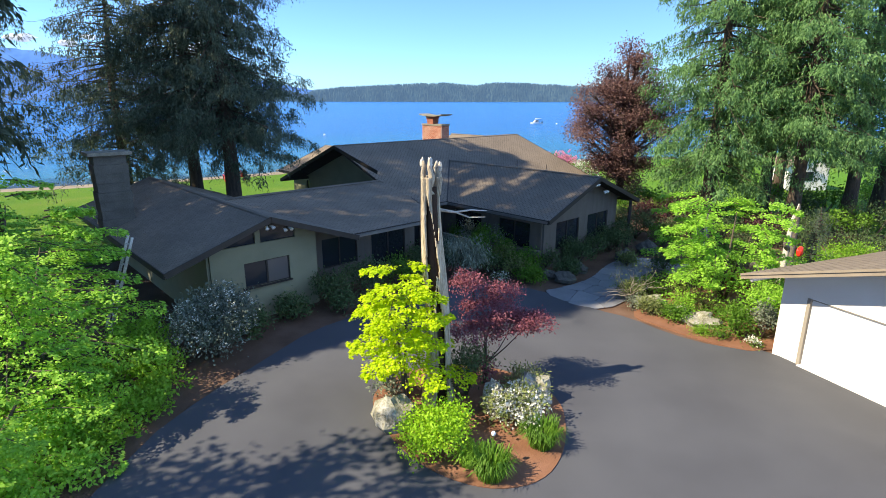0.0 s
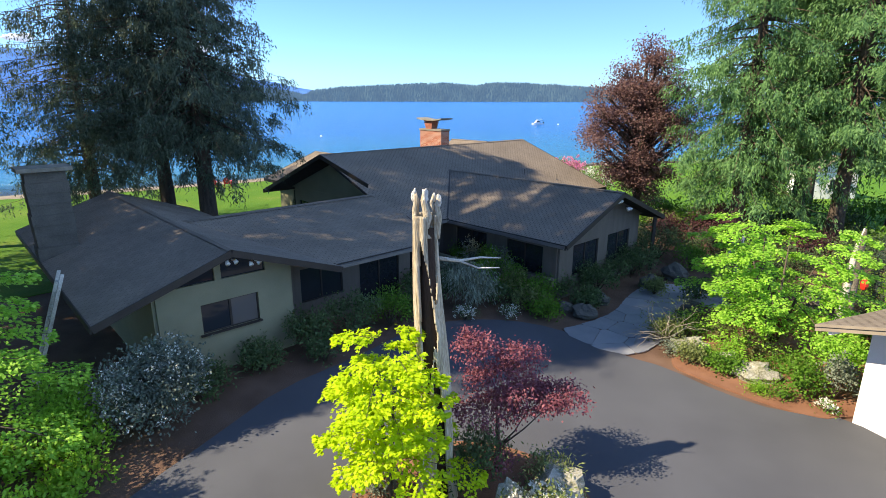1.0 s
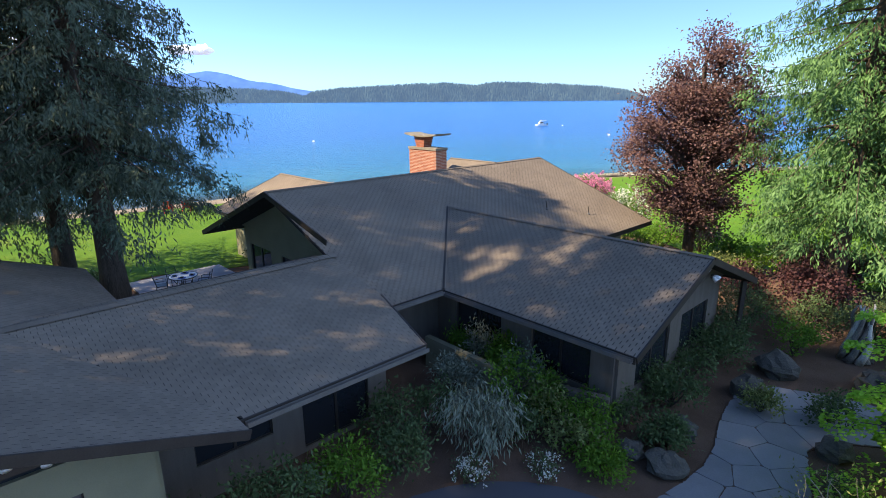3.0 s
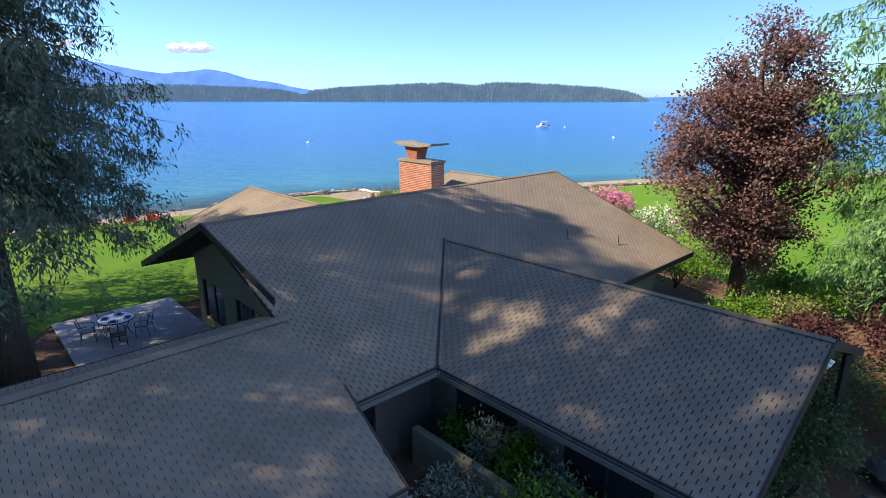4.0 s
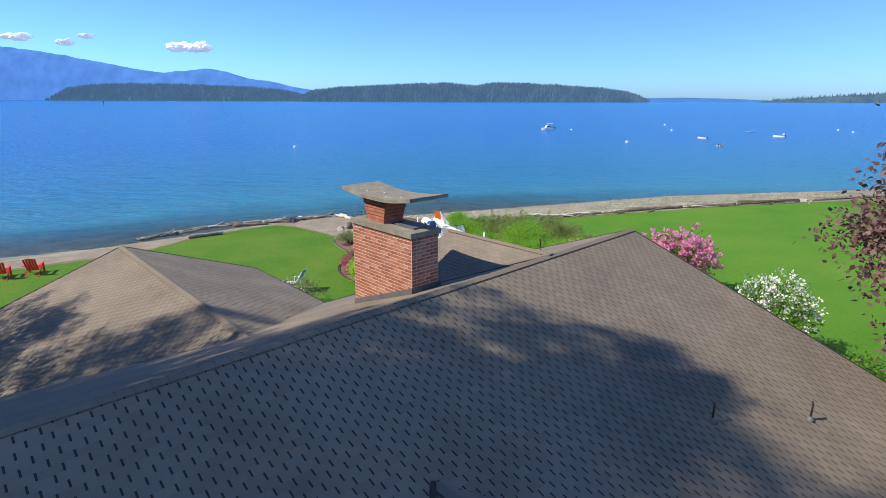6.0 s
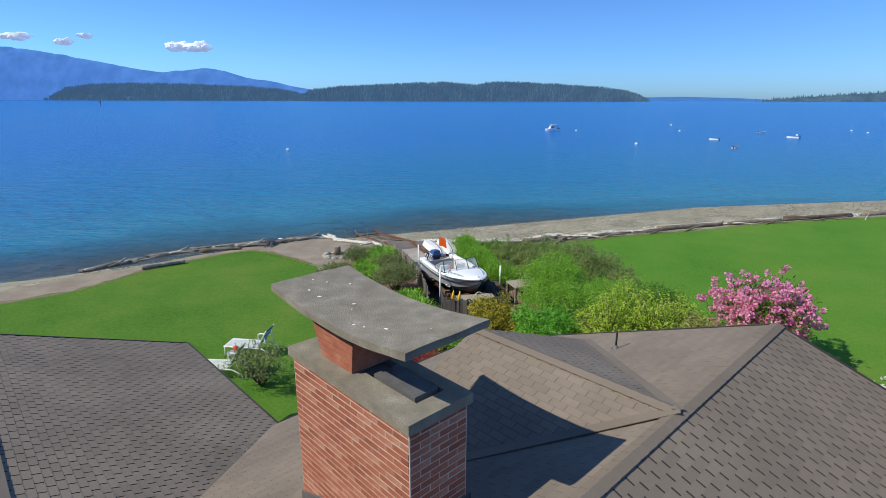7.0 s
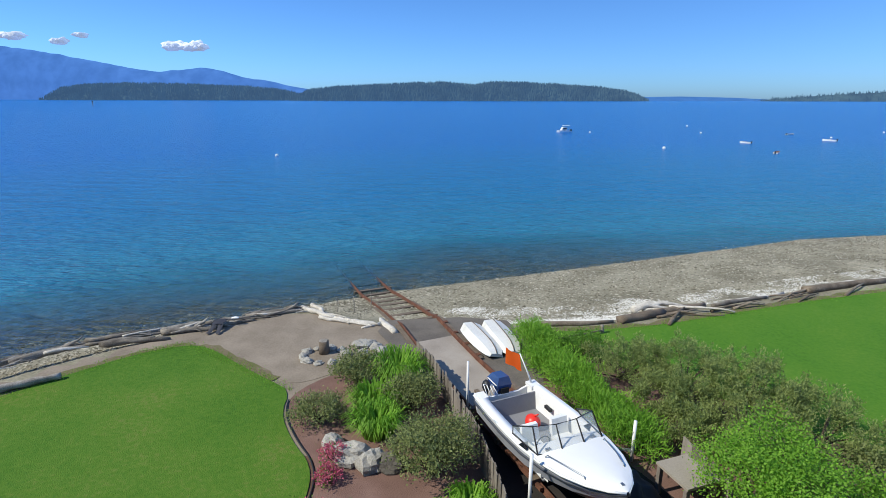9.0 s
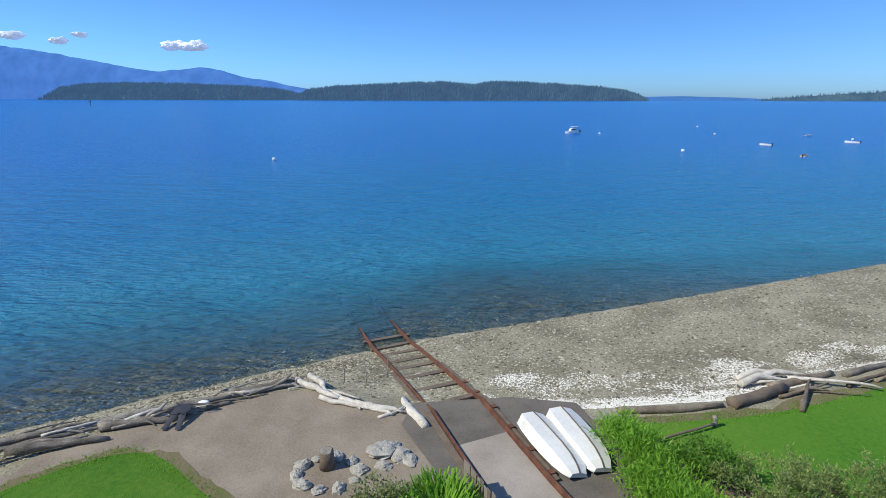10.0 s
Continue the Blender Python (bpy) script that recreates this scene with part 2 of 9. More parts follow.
M = {
    "asphalt": surface("asphalt", [(0.055, 0.057, 0.067), (0.074, 0.077, 0.088), (0.092, 0.096, 0.108)], 0.4, 120, 0.85, 0.3),
    "shingle": surface("shingle", [(0.135, 0.110, 0.084), (0.192, 0.156, 0.121), (0.252, 0.205, 0.157)], 0.6, 120, 0.9, 0.3, per="island", spread=0.10),
    "shingle_piece": surface("shingle_piece", [(0.138, 0.112, 0.087), (0.192, 0.156, 0.121), (0.247, 0.201, 0.154)], 0.6, 120, 0.9, 0.3, per="object", spread=0.10),
    "ridge_cap": surface("ridge_cap", [(0.140, 0.113, 0.088), (0.211, 0.172, 0.133)], 0.8, 120, 0.9, 0.25),
    "felt": surface("felt", [(0.028, 0.025, 0.022), (0.05, 0.043, 0.037)], 2, 60, 0.95, 0.1),
    "brick": surface("brick", [(0.185, 0.058, 0.034), (0.28, 0.092, 0.054), (0.34, 0.125, 0.076), (0.44, 0.25, 0.175)], 7, 60, 0.9, 0.5, per="object", spread=0.24, distance=0.006),
    "brick_rest": surface("brick_rest", [(0.185, 0.058, 0.034), (0.28, 0.092, 0.054), (0.34, 0.125, 0.076), (0.44, 0.25, 0.175)], 7, 60, 0.9, 0.5, per="island", spread=0.18, distance=0.006),
    # earth below the boat, colour darkened to hold the shade there
    "shaded_earth": surface("shaded_earth", [(0.018, 0.016, 0.014), (0.04, 0.034, 0.03)], 1.5, 30, 0.9, 0.4),
    "mortar": surface("mortar", [(0.42, 0.35, 0.285), (0.58, 0.50, 0.42)], 8, 80, 0.95, 0.3),
    "concrete": surface("concrete", [(0.13, 0.112, 0.084), (0.19, 0.168, 0.13), (0.235, 0.212, 0.168), (0.36, 0.335, 0.28)], 5.0, 70, 0.92, 0.6),
    "pad": surface("pad", [(0.24, 0.21, 0.17), (0.36, 0.32, 0.26)], 0.9, 30, 0.9, 0.25),
    "trim": surface("trim", [(0.030, 0.024, 0.020), (0.05, 0.04, 0.033)], 2, 40, 0.6, 0.15),
    "gutter_metal": surface("gutter_metal", [(0.13, 0.12, 0.11), (0.21, 0.2, 0.185)], 2, 40, 0.55, 0.1, 0.3),
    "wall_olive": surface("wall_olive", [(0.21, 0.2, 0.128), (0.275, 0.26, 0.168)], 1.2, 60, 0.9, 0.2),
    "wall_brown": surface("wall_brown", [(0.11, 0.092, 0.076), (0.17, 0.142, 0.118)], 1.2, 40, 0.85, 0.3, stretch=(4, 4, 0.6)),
    "wall_taupe": surface("wall_taupe", [(0.26, 0.23, 0.19), (0.33, 0.295, 0.245)], 1.2, 60, 0.85, 0.2),
    "white_paint": surface("white_paint", [(0.72, 0.70, 0.66), (0.82, 0.80, 0.77)], 1.0, 40, 0.5, 0.08),
    "fascia": surface("fascia", [(0.22, 0.18, 0.14), (0.32, 0.27, 0.21)], 2, 40, 0.7, 0.15),
    "lawn": surface("lawn", [(0.050, 0.138, 0.013), (0.074, 0.187, 0.017), (0.096, 0.206, 0.021), (0.14, 0.22, 0.034)], 0.25, 9, 0.9, 0.6, bump_scale=55, distance=0.04, spec=0.1),
    "lawn_worn": surface("lawn_worn", [(0.043, 0.108, 0.013), (0.067, 0.158, 0.016), (0.093, 0.180, 0.021), (0.152, 0.185, 0.042)], 0.32, 9, 0.9, 0.6, bump_scale=45, distance=0.05, spec=0.1),
    "thin_turf": surface("thin_turf", [(0.075, 0.115, 0.025), (0.125, 0.125, 0.045), (0.165, 0.13, 0.08), (0.21, 0.17, 0.12)], 1.3, 12, 0.95, 0.6, distance=0.04),
    "yard_earth": surface("yard_earth", [(0.085, 0.075, 0.064), (0.14, 0.122, 0.102), (0.19, 0.168, 0.142)], 1.1, 30, 0.95, 0.5, distance=0.03),
    "soil": surface("soil", [(0.075, 0.042, 0.028), (0.13, 0.075, 0.05), (0.17, 0.105, 0.075)], 1.2, 40, 0.95, 0.6, distance=0.04),
    "bed_soil": surface("bed_soil", [(0.12, 0.068, 0.052), (0.19, 0.112, 0.088), (0.26, 0.165, 0.132)], 1.2, 40, 0.95, 0.6, distance=0.04),
    "bark_mulch": surface("bark_mulch", [(0.145, 0.062, 0.034), (0.21, 0.098, 0.056), (0.265, 0.132, 0.082)], 1.5, 50, 0.95, 0.6, distance=0.03),
    "gravel": surface("gravel", [(0.095, 0.086, 0.056), (0.195, 0.176, 0.118), (0.29, 0.265, 0.185), (0.43, 0.395, 0.29)], 0.35, 11, 0.9, 0.9, distance=0.06),
    "ramp": surface("ramp", [(0.23, 0.197, 0.16), (0.31, 0.27, 0.225), (0.38, 0.34, 0.285)], 0.9, 30, 0.9, 0.3),
    "sand": surface("sand", [(0.155, 0.122, 0.088), (0.235, 0.194, 0.146), (0.31, 0.258, 0.198)], 0.8, 22, 0.95, 0.3, distance=0.03),
    "seabed": surface("seabed", [(0.08, 0.074, 0.050), (0.18, 0.165, 0.115), (0.28, 0.255, 0.18)], 0.5, 7, 0.9, 0.5),
    "shell": surface("shell", [(0.55, 0.53, 0.47), (0.8, 0.78, 0.72)], 3, 40, 0.7, 0.1, per="island"),
    "pebble": surface("pebble", [(0.085, 0.075, 0.05), (0.21, 0.188, 0.13), (0.42, 0.385, 0.30)], 3, 20, 0.85, 0.1, per="island", spread=0.7),
    "rock": surface("rock", [(0.20, 0.185, 0.155), (0.36, 0.34, 0.295), (0.52, 0.50, 0.44)], 2.2, 24, 0.9, 0.6, distance=0.05),
    "rock_moss": surface("rock_moss", [(0.09, 0.10, 0.04), (0.22, 0.21, 0.15), (0.36, 0.345, 0.295), (0.50, 0.48, 0.43)], 2.6, 20, 0.92, 0.7, distance=0.05),
    "rock_brown": surface("rock_brown", [(0.12, 0.10, 0.082), (0.19, 0.165, 0.135), (0.28, 0.25, 0.21)], 2.2, 24, 0.9, 0.6, distance=0.03),
    "rock_dark": surface("rock_dark", [(0.07, 0.065, 0.055), (0.14, 0.125, 0.105)], 2.2, 24, 0.9, 0.6, distance=0.05),
    "flagstone": surface("flagstone", [(0.19, 0.195, 0.205), (0.27, 0.27, 0.28)], 1.5, 30, 0.85, 0.3, per="object", spread=0.3),
    "drift": surface("drift", [(0.07, 0.058, 0.047), (0.22, 0.195, 0.16), (0.46, 0.42, 0.36)], 3, 26, 0.9, 0.9, per="object", spread=0.2, distance=0.04),
    "drift_brown": surface("drift_brown", [(0.055, 0.042, 0.031), (0.16, 0.125, 0.09), (0.33, 0.275, 0.205)], 3, 26, 0.9, 0.9, per="object", spread=0.2, distance=0.04),
    "bleached": surface("bleached", [(0.30, 0.265, 0.215), (0.55, 0.51, 0.44), (0.74, 0.70, 0.63)], 3, 26, 0.85, 0.8, distance=0.04),
    "snag": surface("snag", [(0.20, 0.145, 0.095), (0.50, 0.42, 0.30), (0.74, 0.67, 0.54)], 2.6, 18, 0.85, 0.9, stretch=(3, 3, 0.4), distance=0.06),
    "snag_core_shade": surface("snag_core_shade", [(0.03, 0.018, 0.012), (0.075, 0.045, 0.03)], 3, 16, 0.95, 0.5, stretch=(3, 3, 0.6)),
    "bark": surface("bark", [(0.045, 0.034, 0.026), (0.10, 0.075, 0.056), (0.15, 0.115, 0.085)], 2.5, 14, 0.95, 0.9, stretch=(3, 3, 0.5), distance=0.06),
    "stem": surface("stem", [(0.06, 0.045, 0.033), (0.13, 0.10, 0.075)], 4, 30, 0.9, 0.4),
    "pale_twig": surface("pale_twig", [(0.25, 0.21, 0.16), (0.42, 0.36, 0.28)], 4, 30, 0.9, 0.3),
    "fence": surface("fence", [(0.10, 0.085, 0.07), (0.19, 0.165, 0.14), (0.28, 0.25, 0.215)], 3, 25, 0.9, 0.5, stretch=(2, 2, 0.4), per="object", spread=0.3),
    "timber": surface("timber", [(0.10, 0.075, 0.055), (0.20, 0.16, 0.12)], 3, 25, 0.9, 0.5),
    "rust": surface("rust", [(0.06, 0.032, 0.022), (0.14, 0.062, 0.038), (0.22, 0.105, 0.065)], 4, 40, 0.85, 0.4, 0.1),
    "steel": plain("steel", (0.35, 0.36, 0.37), 0.4, 0.9),
    "galv": plain("galv", (0.45, 0.46, 0.46), 0.5, 0.7),
    "black": plain("black", (0.015, 0.015, 0.016), 0.5),
    "lead": surface("lead", [(0.09, 0.088, 0.09), (0.17, 0.165, 0.165)], 5, 40, 0.6, 0.2, metal=0.3),
    "tarp": plain("tarp", (0.012, 0.012, 0.014), 0.75, vary=0.3),
    "hull_white": plain("hull_white", (0.78, 0.78, 0.77), 0.25, vary=0.03),
    "hull_grey": plain("hull_grey", (0.36, 0.37, 0.40), 0.3, vary=0.05),
    "hull_dark": plain("hull_dark", (0.06, 0.065, 0.08), 0.35),
    "deck_grey": plain("deck_grey", (0.20, 0.20, 0.21), 0.8),
    "motor_blue": plain("motor_blue", (0.035, 0.07, 0.19), 0.25),
    "red": plain("red", (0.74, 0.035, 0.02), 0.4),
    "yellow": plain("yellow", (0.70, 0.46, 0.02), 0.5),
    "blue": plain("blue", (0.03, 0.12, 0.40), 0.6),
    "purple": plain("purple", (0.17, 0.06, 0.15), 0.6),
    "white": plain("white", (0.78, 0.78, 0.76), 0.45),
    "dark_metal": plain("dark_metal", (0.03, 0.03, 0.03), 0.45, 0.5),
    "patio": surface("patio", [(0.27, 0.265, 0.28), (0.36, 0.355, 0.37)], 0.8, 30, 0.85, 0.15),
    "f_lime": leafy("f_lime", (0.36, 0.54, 0.010), (0.66, 0.80, 0.03), 0.5),
    "f_dome": leafy("f_dome", (0.20, 0.42, 0.015), (0.44, 0.68, 0.05), 0.4),
    "f_maple": leafy("f_maple", (0.17, 0.40, 0.04), (0.46, 0.76, 0.11), 0.5),
    "f_green": leafy("f_green", (0.06, 0.16, 0.016), (0.16, 0.32, 0.035), 0.4),
    "f_bright": leafy("f_bright", (0.15, 0.32, 0.026), (0.30, 0.54, 0.06), 0.5),
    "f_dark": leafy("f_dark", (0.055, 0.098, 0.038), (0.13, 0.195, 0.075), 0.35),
    "f_olive": leafy("f_olive", (0.12, 0.16, 0.05), (0.29, 0.325, 0.115), 0.35),
    "f_plume": leafy("f_plume", (0.14, 0.20, 0.058), (0.37, 0.43, 0.14), 0.45, tint=(0.33, 0.25, 0.10)),
    "f_gold": leafy("f_gold", (0.20, 0.20, 0.02), (0.46, 0.38, 0.04), 0.3),
    "f_vivid": leafy("f_vivid", (0.085, 0.28, 0.026), (0.25, 0.55, 0.055), 0.5),
    "f_tan": leafy("f_tan", (0.25, 0.29, 0.07), (0.50, 0.50, 0.16), 0.5),
    "f_yellow": leafy("f_yellow", (0.25, 0.40, 0.035), (0.56, 0.70, 0.08), 0.5),
    # f_cedar is the sunlit green; f_cedar_dark has the west trees' shade in it
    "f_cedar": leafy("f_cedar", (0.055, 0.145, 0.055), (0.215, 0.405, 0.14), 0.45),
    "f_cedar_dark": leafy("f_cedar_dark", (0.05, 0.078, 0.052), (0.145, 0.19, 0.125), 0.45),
    "f_plum": leafy("f_plum", (0.115, 0.060, 0.062), (0.30, 0.18, 0.16), 0.45, tint=(0.44, 0.15, 0.17)),
    "f_redmaple": leafy("f_redmaple", (0.13, 0.035, 0.05), (0.34, 0.12, 0.145), 0.35),
    "f_redshrub": leafy("f_redshrub", (0.19, 0.02, 0.02), (0.44, 0.07, 0.06), 0.3),
    # purple leaves darkened: the shade below the cedars is in this colour
    "f_smoke_shaded": leafy("f_smoke_shaded", (0.04, 0.018, 0.022), (0.13, 0.055, 0.055), 0.3),
    "f_dust": leafy("f_dust", (0.06, 0.08, 0.055), (0.20, 0.235, 0.18), 0.15),
    "f_silver": leafy("f_silver", (0.10, 0.13, 0.085), (0.28, 0.32, 0.24), 0.2),
    "flower_white": leafy("flower_white", (0.6, 0.6, 0.52), (0.85, 0.85, 0.78), 0.3),
    "flower_pink": leafy("flower_pink", (0.76, 0.20, 0.42), (0.95, 0.56, 0.71), 0.4),
    "flag_cloth": leafy("flag_cloth", (0.80, 0.10, 0.012), (0.92, 0.16, 0.02), 0.5),
    "flower_red": leafy("flower_red", (0.45, 0.065, 0.13), (0.66, 0.22, 0.29), 0.3),
}


def glass_material(name, colour=(0.02, 0.025, 0.03)):
    mat, n, l, b = principled(name, 0.05)
    b.inputs["Base Color"].default_value = (*colour, 1)
    b.inputs["Specular IOR Level"].default_value = 0.8
    return mat


def clear_material(name):
    mat, n, l, b = principled(name, 0.03)
    b.inputs["Base Color"].default_value = (0.4, 0.45, 0.45, 1)
    clear = n.new("ShaderNodeBsdfTransparent")
    mx = n.new("ShaderNodeMixShader")
    mx.inputs["Fac"].default_value = 0.4
    l.new(clear.outputs[0], mx.inputs[1]), l.new(b.outputs[0], mx.inputs[2])
    l.new(mx.outputs[0], n["Material Output"].inputs["Surface"])
    return mat


def water_material():
    """Clear over the shallows, a deep blue-green body farther out, small waves."""
    mat, n, l, b = principled("water", 0.22)
    b.inputs["Specular IOR Level"].default_value = 0.42
    co = n.new("ShaderNodeTexCoord")
    sep = n.new("ShaderNodeSeparateXYZ")
    l.new(co.outputs["Object"], sep.inputs[0])
    lin = n.new("ShaderNodeMath")
    lin.operation, lin.inputs[1].default_value = "MULTIPLY", -0.42
    l.new(sep.outputs["X"], lin.inputs[0])
    off = n.new("ShaderNodeMath")
    off.operation = "ADD"
    l.new(sep.outputs["Y"], off.inputs[0]), l.new(lin.outputs[0], off.inputs[1])
    sub = n.new("ShaderNodeMath")
    sub.operation, sub.inputs[1].default_value = "SUBTRACT", 80.0
    last = off
    for side, start, slope in ((1.0, -1.0, 0.29), (-1.0, 15.0, 0.1)):
        past, bend, total = n.new("ShaderNodeMath"), n.new("ShaderNodeMath"), n.new("ShaderNodeMath")
        past.operation, past.inputs[1].default_value, past.inputs[2].default_value = "MULTIPLY_ADD", side, -start
        bend.operation, bend.inputs[1].default_value = "MAXIMUM", 0.0
        total.operation, total.inputs[1].default_value = "MULTIPLY_ADD", slope
        l.new(sep.outputs["X"], past.inputs[0]), l.new(past.outputs[0], bend.inputs[0])
        l.new(bend.outputs[0], total.inputs[0]), l.new(last.outputs[0], total.inputs[2])
        last = total
    l.new(last.outputs[0], sub.inputs[0])
    patch = n.new("ShaderNodeTexNoise")
    patch.inputs["Scale"].default_value, patch.inputs["Detail"].default_value = 0.05, 4
    l.new(co.outputs["Object"], patch.inputs["Vector"])
    add = n.new("ShaderNodeMath")
    add.operation, add.inputs[1].default_value = "MULTIPLY_ADD", 14.0
    l.new(patch.outputs["Fac"], add.inputs[0]), l.new(sub.outputs[0], add.inputs[2])
    depth = n.new("ShaderNodeMapRange")
    depth.inputs["From Min"].default_value, depth.inputs["From Max"].default_value = 4.0, 110.0
    l.new(add.outputs[0], depth.inputs["Value"])
    ramp = n.new("ShaderNodeValToRGB")
    e = ramp.color_ramp.elements
    e[0].position, e[0].color = 0.0, (0.060, 0.178, 0.245, 1)
    e[1].position, e[1].color = 1.0, (0.0072, 0.136, 0.44, 1)
    for at, c in ((0.10, (0.029, 0.188, 0.29, 1)), (0.30, (0.012, 0.160, 0.35, 1))):
        e.new(at).color = c
    l.new(depth.outputs[0], ramp.inputs["Fac"])
    l.new(ramp.outputs["Color"], b.inputs["Base Color"])
    b.inputs["IOR"].default_value = 1.33
    clearness = n.new("ShaderNodeMapRange")
    clearness.inputs["From Min"].default_value, clearness.inputs["From Max"].default_value = 6.5, 18.0
    clearness.inputs["To Min"].default_value, clearness.inputs["To Max"].default_value = 0.10, 0.97
    l.new(add.outputs[0], clearness.inputs["Value"])
    waves = []
    for s, st in ((0.35, (0.5, 1.6, 1)), (1.6, (0.6, 1.7, 1)), (6.0, (0.8, 1.5, 1))):
        mp = n.new("ShaderNodeMapping")
        mp.inputs["Scale"].default_value = st
        mp.inputs["Rotation"].default_value = (0, 0, 0.25)
        t = n.new("ShaderNodeTexNoise")
        t.inputs["Scale"].default_value, t.inputs["Detail"].default_value = s, 3
        l.new(co.outputs["Object"], mp.inputs["Vector"]), l.new(mp.outputs[0], t.inputs["Vector"])
        waves.append(t)
    normal = None
    for t, d in zip(waves, (1.5, 0.8, 0.15)):
        bp = n.new("ShaderNodeBump")
        bp.inputs["Strength"].default_value, bp.inputs["Distance"].default_value = 0.8, d
        l.new(t.outputs["Fac"], bp.inputs["Height"])
        if normal:
            l.new(normal, bp.inputs["Normal"])
        normal = bp.outputs["Normal"]
    l.new(normal, b.inputs["Normal"])
    clear = n.new("ShaderNodeBsdfTransparent")
    clear.inputs["Color"].default_value = (0.87, 0.91, 0.85, 1)
    mx = n.new("ShaderNodeMixShader")
    l.new(clearness.outputs[0], mx.inputs["Fac"])
    # the sky's reflection on the clear shallows
    gloss, sheen, film = n.new("ShaderNodeBsdfGlossy"), n.new("ShaderNodeFresnel"), n.new("ShaderNodeMixShader")
    gloss.inputs["Roughness"].default_value, sheen.inputs["IOR"].default_value = 0.12, 1.33
    l.new(normal, gloss.inputs["Normal"]), l.new(normal, sheen.inputs["Normal"])
    l.new(sheen.outputs[0], film.inputs["Fac"]), l.new(clear.outputs[0], film.inputs[1]), l.new(gloss.outputs[0], film.inputs[2])
    l.new(film.outputs[0], mx.inputs[1]), l.new(b.outputs[0], mx.inputs[2])
    l.new(mx.outputs[0], n["Material Output"].inputs["Surface"])
    return mat


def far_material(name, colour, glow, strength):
    """Distant land; the haze of the air between is put in as a glow."""
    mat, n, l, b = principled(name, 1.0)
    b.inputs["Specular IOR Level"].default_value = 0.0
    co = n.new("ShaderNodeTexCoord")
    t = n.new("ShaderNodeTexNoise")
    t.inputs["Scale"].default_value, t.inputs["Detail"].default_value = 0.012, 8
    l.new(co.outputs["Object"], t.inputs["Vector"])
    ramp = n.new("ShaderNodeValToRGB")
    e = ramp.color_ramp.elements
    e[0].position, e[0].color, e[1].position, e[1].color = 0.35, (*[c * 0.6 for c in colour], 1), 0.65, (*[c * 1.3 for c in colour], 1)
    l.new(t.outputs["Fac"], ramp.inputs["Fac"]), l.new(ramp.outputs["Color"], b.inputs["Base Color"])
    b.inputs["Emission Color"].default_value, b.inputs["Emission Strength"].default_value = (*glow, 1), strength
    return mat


M["glass_drawn"] = glass_material("glass_drawn", (0.13, 0.115, 0.105))
M["glass"], M["clear"], M["water"] = glass_material("glass"), clear_material("clear"), water_material()
# second colour and number: glow painting the haze, and the clouds' brightness
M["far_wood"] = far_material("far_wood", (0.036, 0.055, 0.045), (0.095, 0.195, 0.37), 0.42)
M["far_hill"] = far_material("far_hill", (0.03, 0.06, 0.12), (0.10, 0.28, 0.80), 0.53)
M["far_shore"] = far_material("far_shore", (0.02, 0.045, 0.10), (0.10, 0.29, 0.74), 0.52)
M["cloud"] = far_material("cloud", (0.55, 0.58, 0.62), (0.8, 0.86, 0.95), 0.3)

# ---- ground, beach and water ----
LAND = 1.38
SHORE = [(-5000, -2000), (-300, -20), (-60, 47), (-40, 57), (-24.5, 65.3), (-15, 71.2), (-4.9, 76.7), (5.4, 80.8), (25, 88.9), (43, 92.5), (70, 99), (300, 140), (5000, 700)]
BERM = [(-5000, -2010), (-300, -30), (-60, 40), (-40, 49), (-26, 56.5), (-17.6, 63.5), (-12.9, 68.2), (-8.4, 70.6), (-5.2, 69.2), (0.8, 69.0), (5.7, 69.6), (16.2, 73.4), (20.3, 74.7), (43, 81), (70, 88), (300, 128), (5000, 690)]


def line_y(line, x):
    return float(np.interp(x, [p[0] for p in line], [p[1] for p in line]))


def height(x, y):
    ys, yb = line_y(SHORE, x), line_y(BERM, x)
    if y <= yb:
        return LAND
    if y <= ys:
        k = (y - yb) / (ys - yb)
        return (LAND - 0.12) * (1 - k) ** 0.9 + 0.04 * noise.noise((x * 0.5, y * 0.5, 0)) * min(1, 4 * k * (1 - k)) + (0.12 * max(0, 1 - 9 * k))
    return max(-(y - ys) * 0.055 - 0.01, -6.0)


def sheet():
    xs = sorted({-5000, -2500, -1000, -500, -250, -130, -80, *np.arange(-48, 60.1, 0.8).round(2), 70, 85, 110, 150, 250, 500, 1000, 2500, 5000})
    ys = sorted({-5000, -2000, -800, -300, -120, -50, -20, 0, 15, 30, 40, *np.arange(46, 110.1, 0.6).round(2), 120, 140, 170, 220, 300, 500, 1000, 2500, 4900})
    b = Build()
    b.v = [(x, y, height(x, y)) for y in ys for x in xs]
    nx = len(xs)
    b.f = [(j * nx + i, j * nx + i + 1, (j + 1) * nx + i + 1, (j + 1) * nx + i) for j in range(len(ys) - 1) for i in range(nx - 1)]
    m = b.mesh("ground", True)
    for k in ("soil", "gravel", "seabed", "sand"):
        m.materials.append(M[k])
    idx = []
    for p in m.polygons:
        x, y, z = p.center
        yb = line_y(BERM, x)
        idx.append((3 if y > yb - 9 and -60 < x < -2 else (1 if y > yb - 3 else 0)) if y < yb - 0.4 else (1 if z > -0.06 else 2))
    m.polygons.foreach_set("material_index", idx)
    return tagged(new("ground", m), "brown earth and pale shingle beach sloping under the water", "ground", kind="structure")


sheet()
sea = Build().add([(-6000, -2500, 0), (6000, -2500, 0), (6000, 6000, 0), (-6000, 6000, 0)], [(0, 1, 2, 3)])
water = single("water", sea, M["water"], "calm clear blue sea with small ripples", "water", kind="structure")


